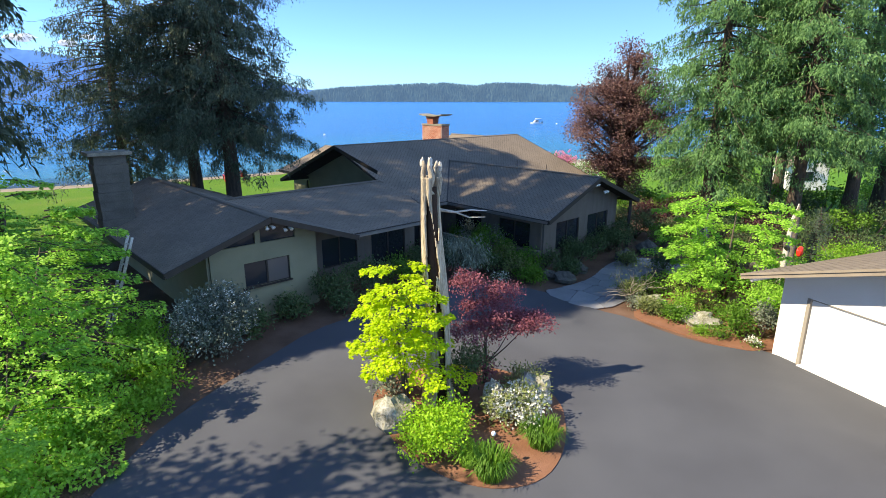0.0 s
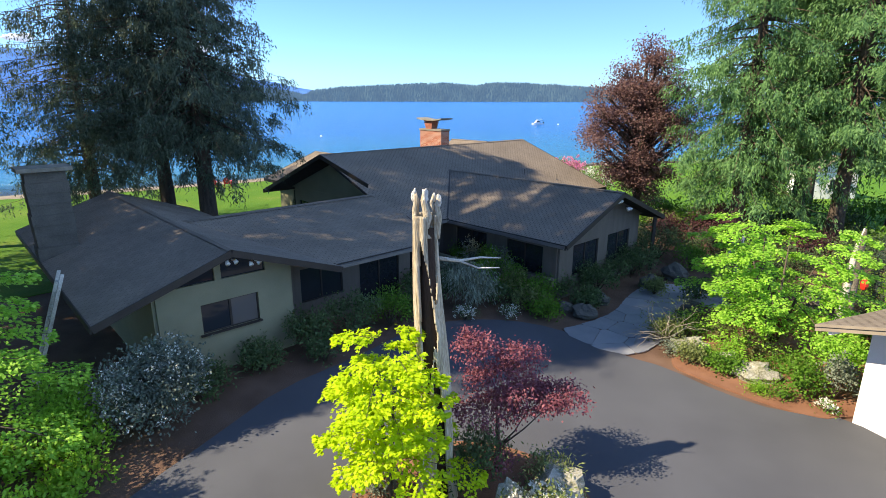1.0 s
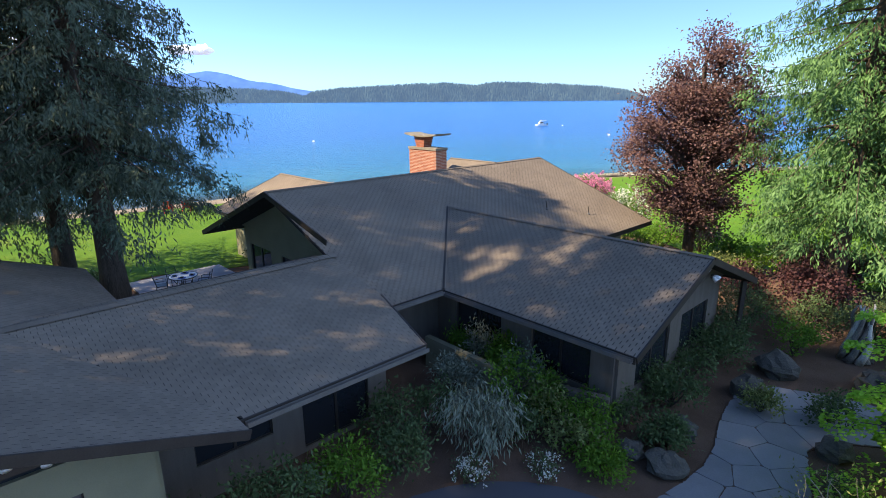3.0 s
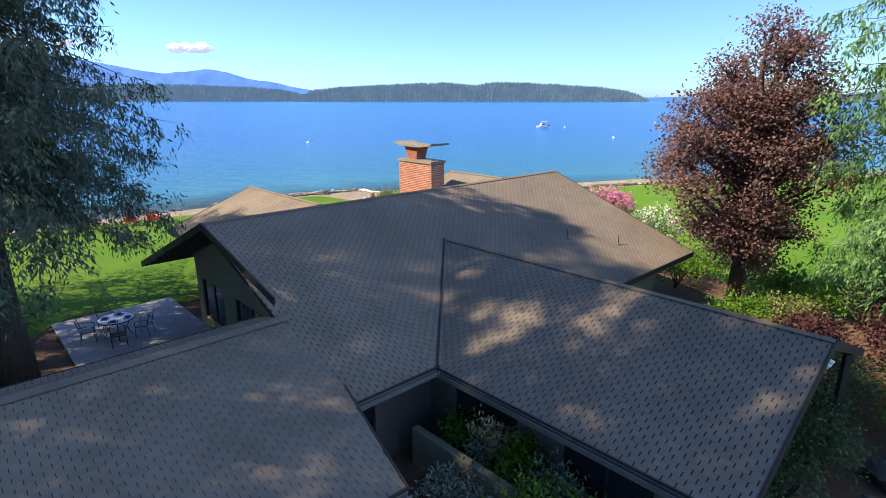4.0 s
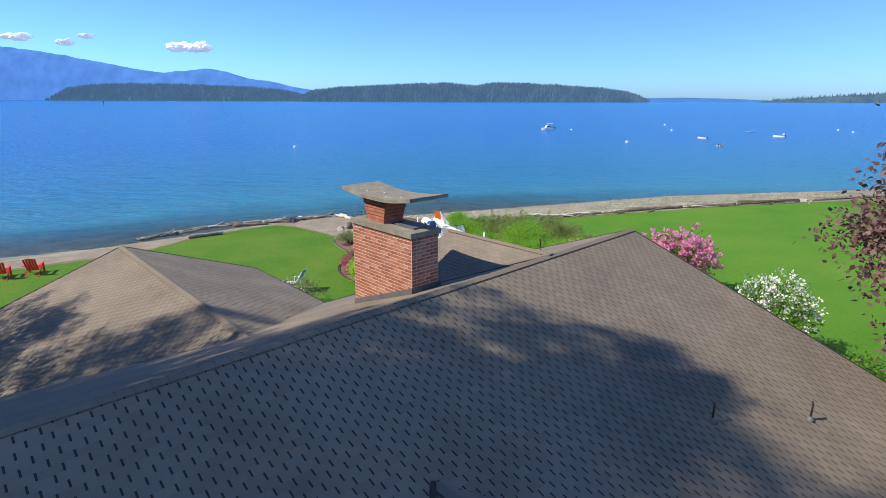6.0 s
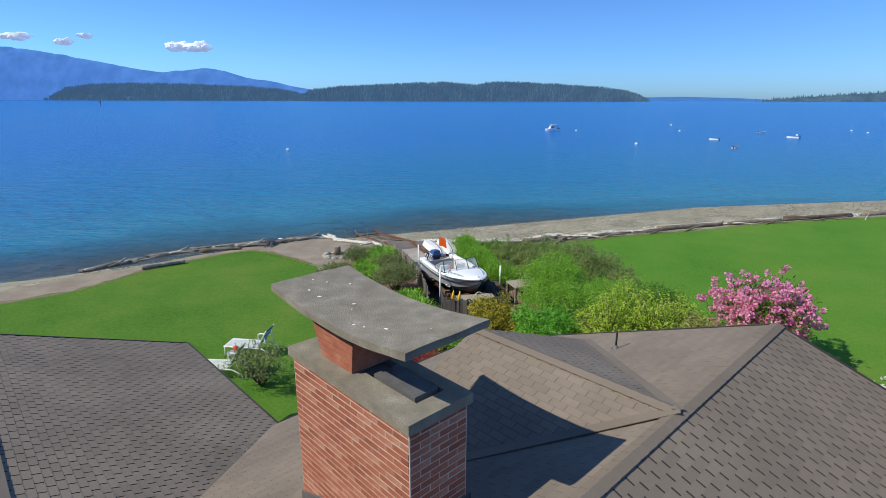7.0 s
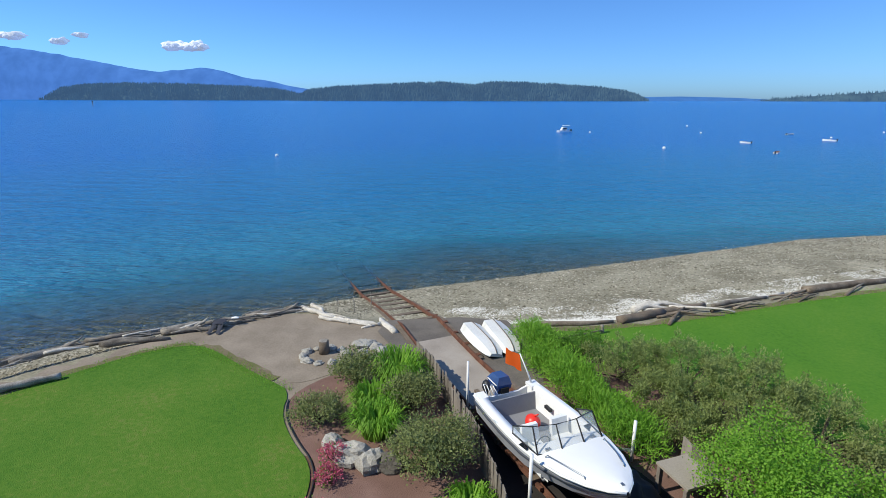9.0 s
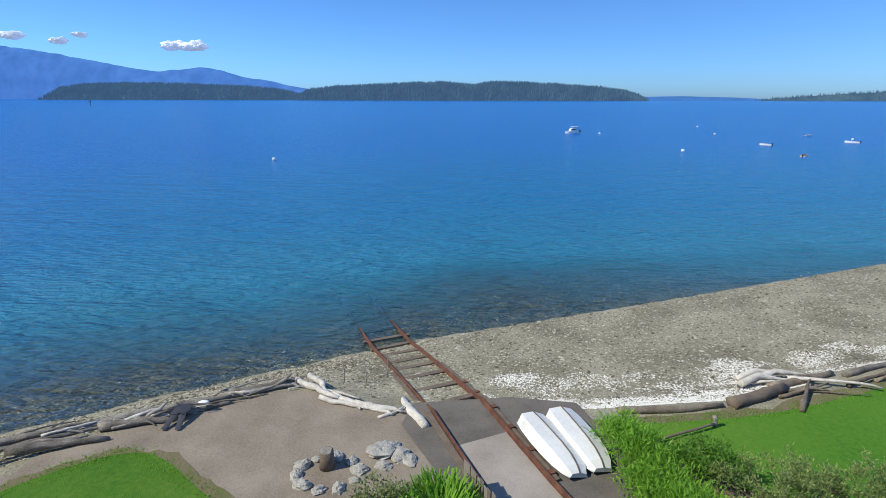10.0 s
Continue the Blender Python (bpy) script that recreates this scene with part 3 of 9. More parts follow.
def smooth_loop(pts, rounds=2):
    for _ in range(rounds):
        pts = [q for a, b in zip(pts, pts[1:] + pts[:1]) for q in ((0.75 * a[0] + 0.25 * b[0], 0.75 * a[1] + 0.25 * b[1]), (0.25 * a[0] + 0.75 * b[0], 0.25 * a[1] + 0.75 * b[1]))]
    return pts


def slab(name, pts, top, thick, material, label, category, rounds=2):
    """A flat piece of ground with an outline, a little proud of the soil."""
    pts = smooth_loop(pts, rounds)
    b = Build().prism([(x, y, top - thick) for x, y in pts], [(x, y, top) for x, y in pts])
    bm = bmesh.new()
    m = b.mesh(name)
    bm.from_mesh(m)
    bmesh.ops.recalc_face_normals(bm, faces=bm.faces)
    bmesh.ops.triangulate(bm, faces=[f for f in bm.faces if len(f.verts) > 4])
    bm.to_mesh(m)
    bm.free()
    return single(name, m, material, label, category, kind="structure")


slab("driveway", [(-7.5, -14), (-6.6, 5), (-6.6, 11), (-6.0, 13.2), (-5.0, 15.6), (-4.2, 17.6), (-2.4, 19.6), (-0.5, 22.2), (1.2, 22.9), (3.0, 22.9), (4.6, 22.2), (5.8, 20.9), (6.6, 19.9), (7.6, 19.2), (8.6, 17.7), (9.8, 16.7), (11.6, 16.4), (13.6, 12), (16, 4), (17, -14)], LAND + 0.045, 0.1, M["asphalt"], "smooth dark grey asphalt driveway", "driveway", 1)
slab("lawn_west", [(-60, 40), (-45, 44), (-30, 51), (-20.5, 57.5), (-18, 59.4), (-17.0, 61.0), (-16.2, 63.0), (-14.7, 64.7), (-13.4, 66.1), (-11.9, 66.9), (-10.8, 66.5), (-9.4, 65.3), (-7.9, 64.2), (-7.1, 63.6), (-7.0, 62.3), (-6.3, 61.0), (-5.5, 60.0), (-5.3, 58.8), (-5.6, 57.5), (-5.4, 56.3), (-4.9, 55.3), (-4.1, 54.3), (-2.8, 53.5), (-1.8, 52.4), (-1.2, 49), (-4, 44), (-12, 39), (-16, 38), (-13, 30), (-20, 22), (-40, 22), (-80, 20)], LAND + 0.03, 0.1, M["lawn_worn"], "closely mown bright green lawn above the beach", "lawn")
slab("lawn_east", [(0.7, 68.2), (3.0, 68.4), (6.3, 68.9), (10.6, 70.5), (15.6, 72.3), (19.3, 73.3), (24, 75.4), (32, 77.3), (45, 80.5), (80, 88), (120, 92), (100, 40), (40, 30), (22, 34), (15, 41), (13.5, 46), (11.6, 51.5), (11.2, 54.6), (11.1, 57.4), (9.2, 60.6), (6, 64), (2.5, 66.5)], LAND + 0.03, 0.1, M["lawn"], "wide green lawn along the beach", "lawn")


def worn_rim(name, pts, out, seed):
    """Thin brown turf along a lawn's edge, with a ragged outline."""
    line = [Vector(p) for p in pts]
    fine = [a.lerp(b, k / 6) for a, b in zip(line, line[1:]) for k in range(6)] + [line[-1]]
    ring = []
    for side in (1, -1):
        row = []
        for i, p in enumerate(fine):
            d = (fine[min(i + 2, len(fine) - 1)] - fine[max(i - 2, 0)]).normalized()
            w = out * (0.75 + 0.7 * noise.noise((i * 0.55, side * 3.0, seed))) if side > 0 else -0.35
            row.append(p + Vector((-d.y, d.x)) * w)
        ring += row if side > 0 else row[::-1]
    return slab(name, [tuple(p) for p in ring], LAND + 0.026, 0.3, M["thin_turf"], "patchy brown and olive turf thinning out at the lawn's rim", "lawn", 0)


worn_rim("lawn_rim_west", [(-30, 51), (-20.5, 57.5), (-18, 59.4), (-17.0, 61.0), (-16.2, 63.0), (-14.7, 64.7), (-13.4, 65.9), (-12.2, 66.6), (-10.9, 66.4), (-9.4, 65.3), (-7.9, 64.2)], 0.5, 2.0)
worn_rim("lawn_rim_east", [(0.7, 68.1), (3.0, 68.4), (6.3, 68.9), (10.6, 70.5), (15.6, 72.3), (19.3, 73.3), (24, 75.4), (32, 77.3), (45, 80.5)], 0.55, 7.0)
slab("garden_bed", [(-7.05, 63.6), (-6.8, 62.3), (-6.15, 61.1), (-5.35, 60.0), (-5.15, 58.8), (-5.45, 57.5), (-5.25, 56.3), (-4.75, 55.4), (-3.95, 54.5), (-2.7, 53.7), (-1.7, 52.5), (1, 50), (6, 46), (11.4, 49), (11.0, 54.6), (10.9, 57.3), (9.0, 60.4), (5.8, 63.8), (2.4, 66.2), (0.6, 67.6), (-1, 64), (-3.3, 65.6), (-5, 65.6)], LAND + 0.02, 0.08, M["bed_soil"], "reddish brown planting bed beside the lawn", "flower bed")
slab("sand_terrace", [(-12.2, 67.4), (-9.6, 65.7), (-7.9, 64.5), (-6.9, 63.9), (-5, 65.8), (-3.4, 65.8), (-3.6, 67.6), (-4.8, 69.0), (-6.4, 69.2), (-8.4, 70.2), (-10.6, 69.2)], LAND + 0.012, 0.2, M["sand"], "bare brown sand terrace behind driftwood logs", "sand")
slab("planted_island", [(-1.3, 13.7), (-1.25, 12.7), (-0.65, 11.5), (0.0, 10.6), (0.9, 9.9), (1.9, 9.6), (2.9, 9.9), (3.5, 10.8), (3.8, 11.9), (3.9, 13.2), (3.2, 14.5), (1.5, 15.3), (-0.3, 15.0)], LAND + 0.07, 0.15, M["bark_mulch"], "low island of red-brown bark mulch in the driveway", "flower bed")
slab("east_bed", [(11.2, 16.5), (10.6, 16.35), (9.3, 17.4), (8.3, 18.6), (7.7, 19.4), (8.9, 21.2), (11, 22.5), (15, 24), (18, 22), (16, 17)], LAND + 0.06, 0.1, M["bark_mulch"], "red-brown mulch bed at the edge of the asphalt", "flower bed")
slab("patio", [tuple(uv(u, v)[:2]) for u, v in ((-36.9, 15.1), (-28.5, 15.1), (-28.5, 19.6), (-36.9, 19.6))], LAND + 0.1, 0.15, M["patio"], "smooth grey concrete patio beside the house", "patio", 0)

# ---- the house ----
ORIGIN = {}


def placed(name, label, category, at, group=""):
    """A thing whose parts are given in world places."""
    ob = thing(name, label, category, at, group=group)
    ORIGIN[ob] = Vector(at)
    return ob


def wpart(name, built, material, parent, label="", smooth=False, kind=""):
    m = built.mesh(name, smooth) if isinstance(built, Build) else built
    m.transform(Matrix.Translation(-ORIGIN[parent]))
    ob = part(name, m, material, parent, label, kind=kind)
    ORIGIN[ob] = ORIGIN[parent]
    return ob


house = placed("house", "low rambling house with olive walls and brown shingled gable roofs", "house", uv(-25, 20, LAND))
SHINGLES_LEFT = [300]
TAB, COURSE, SLOT = 0.244, 0.117, 0.024


def span(pts, t):
    """The stretch of s that a convex outline covers at t."""
    hits = []
    for (a, b), (c, d) in zip(pts, pts[1:] + pts[:1]):
        if (b - t) * (d - t) < 0:
            hits.append(a + (c - a) * (t - b) / (d - b))
    return (min(hits), max(hits)) if len(hits) > 1 else None


tab_mesh = Build().add([(0, 0, 0.0), (TAB - SLOT, 0, 0.0), (TAB - SLOT, 0, 0.0048), (0, 0, 0.0048), (TAB - SLOT, 0.124, 0.003), (0, 0.124, 0.003)], [(0, 1, 2, 3), (3, 2, 4, 5)]).mesh("shingle")
tab_mesh.materials.append(M["shingle_piece"])


def roof_slope(parent, way, pts, z0, slope, pieces=None, deck=0.13, gap=SLOT, thick=0.0045):
    """One roof plane. way(s, t) gives u, v; s runs along the eave and t up the slope in plan."""
    def at(s, t, h=0.0):
        return uv(*way(s, t), z0 + slope * t + h)

    up = [at(s, t) for s, t in pts]
    turn = (Vector(up[1]) - up[0]).cross(Vector(up[2]) - up[1]).z
    ring = pts if turn > 0 else pts[::-1]
    plane = Build().prism([at(s, t, -deck) for s, t in ring], [at(s, t) for s, t in ring])
    slope_part = wpart("roof_slope", plane, M["felt"], parent, "roof plane with dark boards below its edges")
    rest = Build()
    tmax = max(t for _, t in pts)
    step = COURSE / math.sqrt(1 + slope * slope)
    k, n_piece = 0, []
    t = 0.0
    while t < tmax - 0.02:
        run = span(pts, min(t + step * 0.5, tmax - 0.01))
        if run:
            s = math.floor(run[0] / TAB - 1) * TAB + rng.uniform(-0.02, 0.02) + (TAB / 2 if k % 2 else 0.0)
            while s < run[1]:
                a, b = max(s, run[0]), min(s + TAB - gap, run[1])
                if b - a > 0.03 and s + TAB > run[0]:
                    lift = thick + rng.uniform(-0.0005, 0.001)
                    if pieces and pieces[0] < s < pieces[1] and pieces[2] < t < pieces[3] and SHINGLES_LEFT[0] > 0 and b - a > TAB - SLOT - 0.008:
                        SHINGLES_LEFT[0] -= 1
                        n_piece.append((a, t))
                    else:
                        hi = min(t + step + 0.008, tmax)
                        quad = [at(a, t, 0.0), at(b, t, 0.0), at(b, t, lift), at(a, t, lift), at(b, hi, 0.003), at(a, hi, 0.003)]
                        rest.add(quad, [(0, 1, 2, 3), (3, 2, 4, 5)])
                s += TAB
        t += step
        k += 1
    wpart("shingles", rest, M["shingle"], slope_part, "weathered brown asphalt shingles", kind="stuff")
    for a, t in n_piece:
        o, x, y = at(a, t), (at(a + 1, t) - at(a, t)).normalized(), (at(a, t + 1) - at(a, t)).normalized()
        z = x.cross(y)
        if z.z < 0:
            o, x = at(a + TAB - SLOT, t), -x
            z = -z
        ob = new("shingle", tab_mesh)
        ob.parent = slope_part
        ob.matrix_basis = Matrix.Translation(o - ORIGIN[slope_part]) @ Matrix((x, y, z)).transposed().to_4x4()
    return slope_part


def edge_board(a, b, drop=0.2, w=0.04, material="trim", name="fascia"):
    """A board under a roof's edge; a and b are u, v, z."""
    p, q = uv(*a), uv(*b)
    wpart(name, Build().beam(p - Vector((0, 0, drop / 2 - 0.012)), q - Vector((0, 0, drop / 2 - 0.012)), w, drop), M[material], house)


def ridge(a, b, slope_a, w=0.11):
    """Overlapping cap pieces along a ridge."""
    p, q = uv(*a), uv(*b)
    way = (q - p).normalized()
    side = way.cross(Vector((0, 0, 1))).normalized()
    n = max(1, int((q - p).length / 0.2))
    cap = Build()
    for i in range(n):
        o, e = p + (q - p) * (i / n), p + (q - p) * ((i + 1.15) / n)
        top, top2 = Vector((0, 0, 0.032)), Vector((0, 0, 0.022))
        d = Vector((0, 0, w * slope_a))
        cap.add([o + side * w - d + top, o + top, o - side * w - d + top, e + side * w - d + top2, e + top2, e - side * w - d + top2, o + side * w - d, o - side * w - d], [(0, 1, 4, 3), (1, 2, 5, 4), (6, 7, 2, 1, 0)])
    wpart("ridge_cap", cap, M["ridge_cap"], house, "pale shingle ridge caps", kind="stuff")


SL = 0.381
# main roof
roof_slope(house, lambda s, t: (-20.0 - t, s), [(18.0, 0), (34.85, 0), (34.85, 7.0), (18.0, 7.0)], 4.13, SL, pieces=(27.0, 30.2, 4.8, 7.0))
roof_slope(house, lambda s, t: (-34.0 + t, s), [(18.0, 0), (34.85, 0), (34.85, 7.0), (18.0, 7.0)], 4.13, SL, gap=0.004)
ridge((-27, 18, 6.8), (-27, 34.85, 6.8), SL)
# raised gable behind the chimney
roof_slope(house, lambda s, t: (s, 27.6 + t), [(-30.35, 0), (-27.0, 3.4), (-30.35, 3.4)], 5.53, SL, gap=0.006, thick=0.008)
roof_slope(house, lambda s, t: (s, 34.4 - t), [(-30.35, 0), (-27.0, 3.4), (-30.35, 3.4)], 5.53, SL, gap=0.014)
ridge((-30.4, 31, 6.83), (-27, 31, 6.83), SL)
for v in (27.6, 34.4):
    wpart("valley_strip", Build().beam(uv(-30.3, v, 5.56), uv(-27.0, 31.0, 6.85), 0.15, 0.012), M["ridge_cap"], house, "brown strip lining the roof valley")
wpart("gable_end", Build().prism([uv(-30.2, 27.7, 5.5), uv(-30.2, 34.3, 5.5), uv(-30.2, 31, 6.75)], [uv(-30.05, 27.7, 5.5), uv(-30.05, 34.3, 5.5), uv(-30.05, 31, 6.75)]), M["wall_olive"], house)
# east wing
roof_slope(house, lambda s, t: (s, 20.55 + t), [(-20.0, 0), (-13.35, 0), (-13.35, 4.2), (-24.2, 4.2)], 4.1, SL)
roof_slope(house, lambda s, t: (s, 28.95 - t), [(-20.0, 0), (-13.35, 0), (-13.35, 4.2), (-24.2, 4.2)], 4.1, SL)
ridge((-24.1, 24.75, 5.71), (-13.35, 24.75, 5.71), SL)
wpart("valley", Build().beam(uv(-20.0, 20.52, 4.15), uv(-24.15, 24.7, 5.74), 0.07, 0.012), M["trim"], house, "dark metal valley strip")
# north-west wing
roof_slope(house, lambda s, t: (s, 20.55 + t), [(-39.2, 0), (-33.9, 0), (-29.8, 4.3), (-39.2, 4.3)], 4.08, SL, gap=0.022, thick=0.008)
roof_slope(house, lambda s, t: (s, 29.15 - t), [(-39.2, 0), (-33.9, 0), (-29.8, 4.3), (-39.2, 4.3)], 4.08, SL, gap=0.022, thick=0.008)
ridge((-39.2, 24.85, 5.73), (-29.8, 24.85, 5.73), SL)
# link wing
roof_slope(house, lambda s, t: (-17.4 - t, s), [(12.7, 0), (17.42, 0), (17.98, 2.6), (18.04, 5.4), (9.58, 5.4)], 4.1, 0.204, gap=0.012)
roof_slope(house, lambda s, t: (-23.6 + t, s), [(9.5, 0), (18.0, 0), (18.0, 0.8), (9.5, 0.8)], 5.04, 0.204)
ridge((-22.8, 9.5, 5.21), (-22.8, 18.2, 5.21), 0.204, 0.22)
# west wing
roof_slope(house, lambda s, t: (s, 12.6 - t), [(-30.8, 0), (-16.9, 0), (-16.9, 3.65), (-30.8, 3.65)], 4.14, 0.352, gap=0.01)
roof_slope(house, lambda s, t: (s, 5.3 + t), [(-30.8, 0), (-16.9, 0), (-16.9, 3.65), (-30.8, 3.65)], 4.14, 0.352, gap=0.01)
ridge((-30.8, 8.95, 5.43), (-16.9, 8.95, 5.43), 0.352)
for a, b in (((-20.0, 18, 4.13), (-20.0, 20.6, 4.13)), ((-19.98, 28.9, 4.13), (-19.98, 34.85, 4.13)), ((-20, 34.87, 4.13), (-27, 34.87, 6.8)), ((-27, 34.87, 6.8), (-34, 34.87, 4.13)),
             ((-34.02, 18, 4.13), (-34.02, 20.5, 4.13)), ((-34.02, 29.2, 4.13), (-34.02, 34.85, 4.13)), ((-22.8, 17.98, 5.73), (-27, 17.98, 6.8)), ((-27, 17.98, 6.8), (-34, 17.98, 4.13)),
             ((-20, 20.53, 4.1), (-13.35, 20.53, 4.1)), ((-13.33, 20.55, 4.1), (-13.33, 24.75, 5.7)), ((-13.33, 24.75, 5.7), (-13.33, 28.95, 4.1)), ((-20, 28.97, 4.1), (-13.35, 28.97, 4.1)),
             ((-39.22, 20.55, 4.08), (-39.22, 24.85, 5.72)), ((-39.22, 24.85, 5.72), (-39.22, 29.15, 4.08)), ((-39.2, 20.53, 4.08), (-34, 20.53, 4.08)), ((-39.2, 29.17, 4.08), (-34, 29.17, 4.08)),
             ((-17.38, 12.6, 4.1), (-17.38, 17.42, 4.1)), ((-17.38, 17.44, 4.1), (-20.0, 18.0, 4.63)), ((-23.62, 12.6, 5.04), (-23.62, 18.0, 5.04)),
             ((-16.88, 5.3, 4.14), (-16.88, 8.95, 5.42)), ((-16.88, 8.95, 5.42), (-16.88, 12.6, 4.14)), ((-16.9, 5.28, 4.14), (-30.8, 5.28, 4.14)),
             ((-30.82, 5.3, 4.14), (-30.82, 8.95, 5.42)), ((-30.82, 8.95, 5.42), (-30.82, 12.6, 4.14))):
    edge_board(a, b)


def gutter(a, b):
    p, q = uv(*a), uv(*b)
    side = (q - p).cross(Vector((0, 0, 1))).normalized()
    g = Build()
    for x, z, w, h in ((0.0, -0.13, 0.11, 0.012), (0.055, -0.08, 0.012, 0.11), (-0.055, -0.08, 0.012, 0.11)):
        g.beam(p + side * x + Vector((0, 0, z)), q + side * x + Vector((0, 0, z)), w, h)
    wpart("gutter", g, M["gutter_metal"], house, "weathered grey metal gutter")


gutter((-19.9, 18.1, 4.13), (-19.9, 20.45, 4.13))
gutter((-19.95, 20.44, 4.1), (-13.4, 20.44, 4.1))
gutter((-17.28, 12.7, 4.1), (-17.28, 17.4, 4.1))


def welded(b, name):
    m = b.mesh(name)
    bm = bmesh.new()
    bm.from_mesh(m)
    bmesh.ops.remove_doubles(bm, verts=bm.verts, dist=0.004)
    bm.to_mesh(m)
    bm.free()
    return m


def wall(a, b, z0, z1, holes=(), material="wall_olive", th=0.18, drawn=False):
    """A wall from a to b (u, v) with openings given as (from, to, sill, head) along it."""
    p, q = uv(*a), uv(*b)
    way = (q - p).normalized()
    n = way.cross(Vector((0, 0, 1))) * (th / 2)
    long = (q - p).length
    ss = sorted({0, long, *[x for h in holes for x in h[:2]]})
    zs = sorted({z0, z1, *[x for h in holes for x in h[2:]]})
    b2 = Build()
    for s, s2 in zip(ss, ss[1:]):
        for z, z2 in zip(zs, zs[1:]):
            if any(h[0] <= s and s2 <= h[1] and h[2] <= z and z2 <= h[3] for h in holes):
                continue
            c = [p + way * s, p + way * s2]
            b2.prism([c[0] - n + Vector((0, 0, z)), c[1] - n + Vector((0, 0, z)), c[1] + n + Vector((0, 0, z)), c[0] + n + Vector((0, 0, z))],
                     [c[0] - n + Vector((0, 0, z2)), c[1] - n + Vector((0, 0, z2)), c[1] + n + Vector((0, 0, z2)), c[0] + n + Vector((0, 0, z2))])
    w = wpart("wall", welded(b2, "wall"), M[material], house)
    for s, s2, z, z2 in holes:
        frame_b = Build()
        for (i, j), (k, m) in (((s, z), (s2, z)), ((s, z2), (s2, z2)), ((s, z), (s, z2)), ((s2, z), (s2, z2)), (((s + s2) / 2, z), ((s + s2) / 2, z2))):
            frame_b.beam(p + way * i + Vector((0, 0, j)), p + way * k + Vector((0, 0, m)), 0.07, 0.07, up=way.cross(Vector((0, 0, 1))))
        win = wpart("window", frame_b, M["trim"], w, "dark framed window")
        for i, j in ((s, (s + s2) / 2), ((s + s2) / 2, s2)):
            wpart("pane", Build().beam(p + way * i + Vector((0, 0, (z + z2) / 2)), p + way * j + Vector((0, 0, (z + z2) / 2)), 0.012, z2 - z), M["glass_drawn" if drawn and j == s2 else "glass"], w)
    return w


def gable(a, b, z, peak, th=0.16, material="wall_olive"):
    p, q = uv(*a), uv(*b)
    n = (q - p).normalized().cross(Vector((0, 0, 1))) * (th / 2)
    top = (p + q) / 2
    tri = [p + Vector((0, 0, z)), q + Vector((0, 0, z)), top + Vector((0, 0, peak))]
    wpart("gable_wall", Build().prism([c - n for c in tri], [c + n for c in tri]), M[material], house)


Z0 = LAND - 0.05
# west wing: gable wall with two rows of windows
wall((-18, 7.05), (-18, 11.2), Z0, 4.2, [(1.2, 3.0, 2.68, 3.62)], drawn=True)
top = Build()
for loop in ([(7.05, 4.2), (7.5, 4.2), (7.5, 4.72), (7.05, 4.56)], [(7.5, 4.2), (8.75, 4.2), (8.75, 4.30), (7.5, 4.30)], [(8.75, 4.2), (8.95, 4.2), (8.95, 5.26), (8.75, 5.2)], [(8.95, 4.2), (10.35, 4.2), (10.35, 4.30), (8.95, 4.30)], [(10.35, 4.2), (11.2, 4.2), (11.2, 4.48), (10.35, 4.78)], [(7.5, 4.68), (8.75, 5.13), (8.75, 5.2), (7.5, 4.74)], [(8.95, 5.22), (10.35, 4.72), (10.35, 4.78), (8.95, 5.28)]):
    top.prism([uv(-18.09, v, z) for v, z in loop], [uv(-17.91, v, z) for v, z in loop])
wpart("gable_wall", welded(top, "gable_wall"), M["wall_olive"], house)
for loop in ([(7.5, 4.30), (8.75, 4.30), (8.75, 5.13), (7.5, 4.68)], [(8.95, 4.30), (10.35, 4.30), (10.35, 4.72), (8.95, 5.22)]):
    win = wpart("window", Build().prism([uv(-18.03, v, z) for v, z in loop], [uv(-18.0, v, z) for v, z in loop]), M["glass"], house, "slanted clerestory window under the gable")
wpart("sill", Build().beam(uv(-17.87, 8.15, 2.66), uv(-17.87, 10.1, 2.66), 0.1, 0.05), M["trim"], house)
wall((-18, 11.2), (-20.5, 11.2), Z0, 4.3)
wall((-18, 7.05), (-30, 7.05), Z0, 4.6)
wall((-30, 7.05), (-30, 12.2), Z0, 4.2)
gable((-30, 5.4), (-30, 12.4), 4.15, 5.25)
wall((-28, 12.2), (-30, 12.2), Z0, 4.2)
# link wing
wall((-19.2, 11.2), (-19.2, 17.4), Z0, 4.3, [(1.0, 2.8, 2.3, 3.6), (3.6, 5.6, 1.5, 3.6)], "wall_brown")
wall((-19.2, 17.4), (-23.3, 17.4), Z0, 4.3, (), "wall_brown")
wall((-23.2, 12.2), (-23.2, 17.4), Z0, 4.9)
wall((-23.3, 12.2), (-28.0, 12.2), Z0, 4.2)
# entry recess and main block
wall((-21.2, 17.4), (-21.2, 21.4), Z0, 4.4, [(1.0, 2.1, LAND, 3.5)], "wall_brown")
wall((-21.2, 28.2), (-21.2, 34.0), Z0, 4.5, [(1.2, 3.2, 2.2, 3.5)])
wall((-21.2, 34.0), (-33.0, 34.0), Z0, 4.4)
gable((-20.2, 34.0), (-33.8, 34.0), 4.2, 6.68)
wall((-33.0, 34.0), (-33.0, 28.4), Z0, 4.4, [(1.0, 4.5, 1.5, 3.5)])
# patio side of the main gable, with sliding doors
wall((-33.0, 19.7), (-22.6, 19.7), Z0, 4.3, [(0.5, 2.6, 1.9, 3.5), (3.6, 6.0, LAND + 0.1, 3.5)])
gable((-33.6, 19.7), (-20.4, 19.7), 4.25, 6.62)
wall((-33.0, 21.4), (-33.0, 19.7), Z0, 4.3)
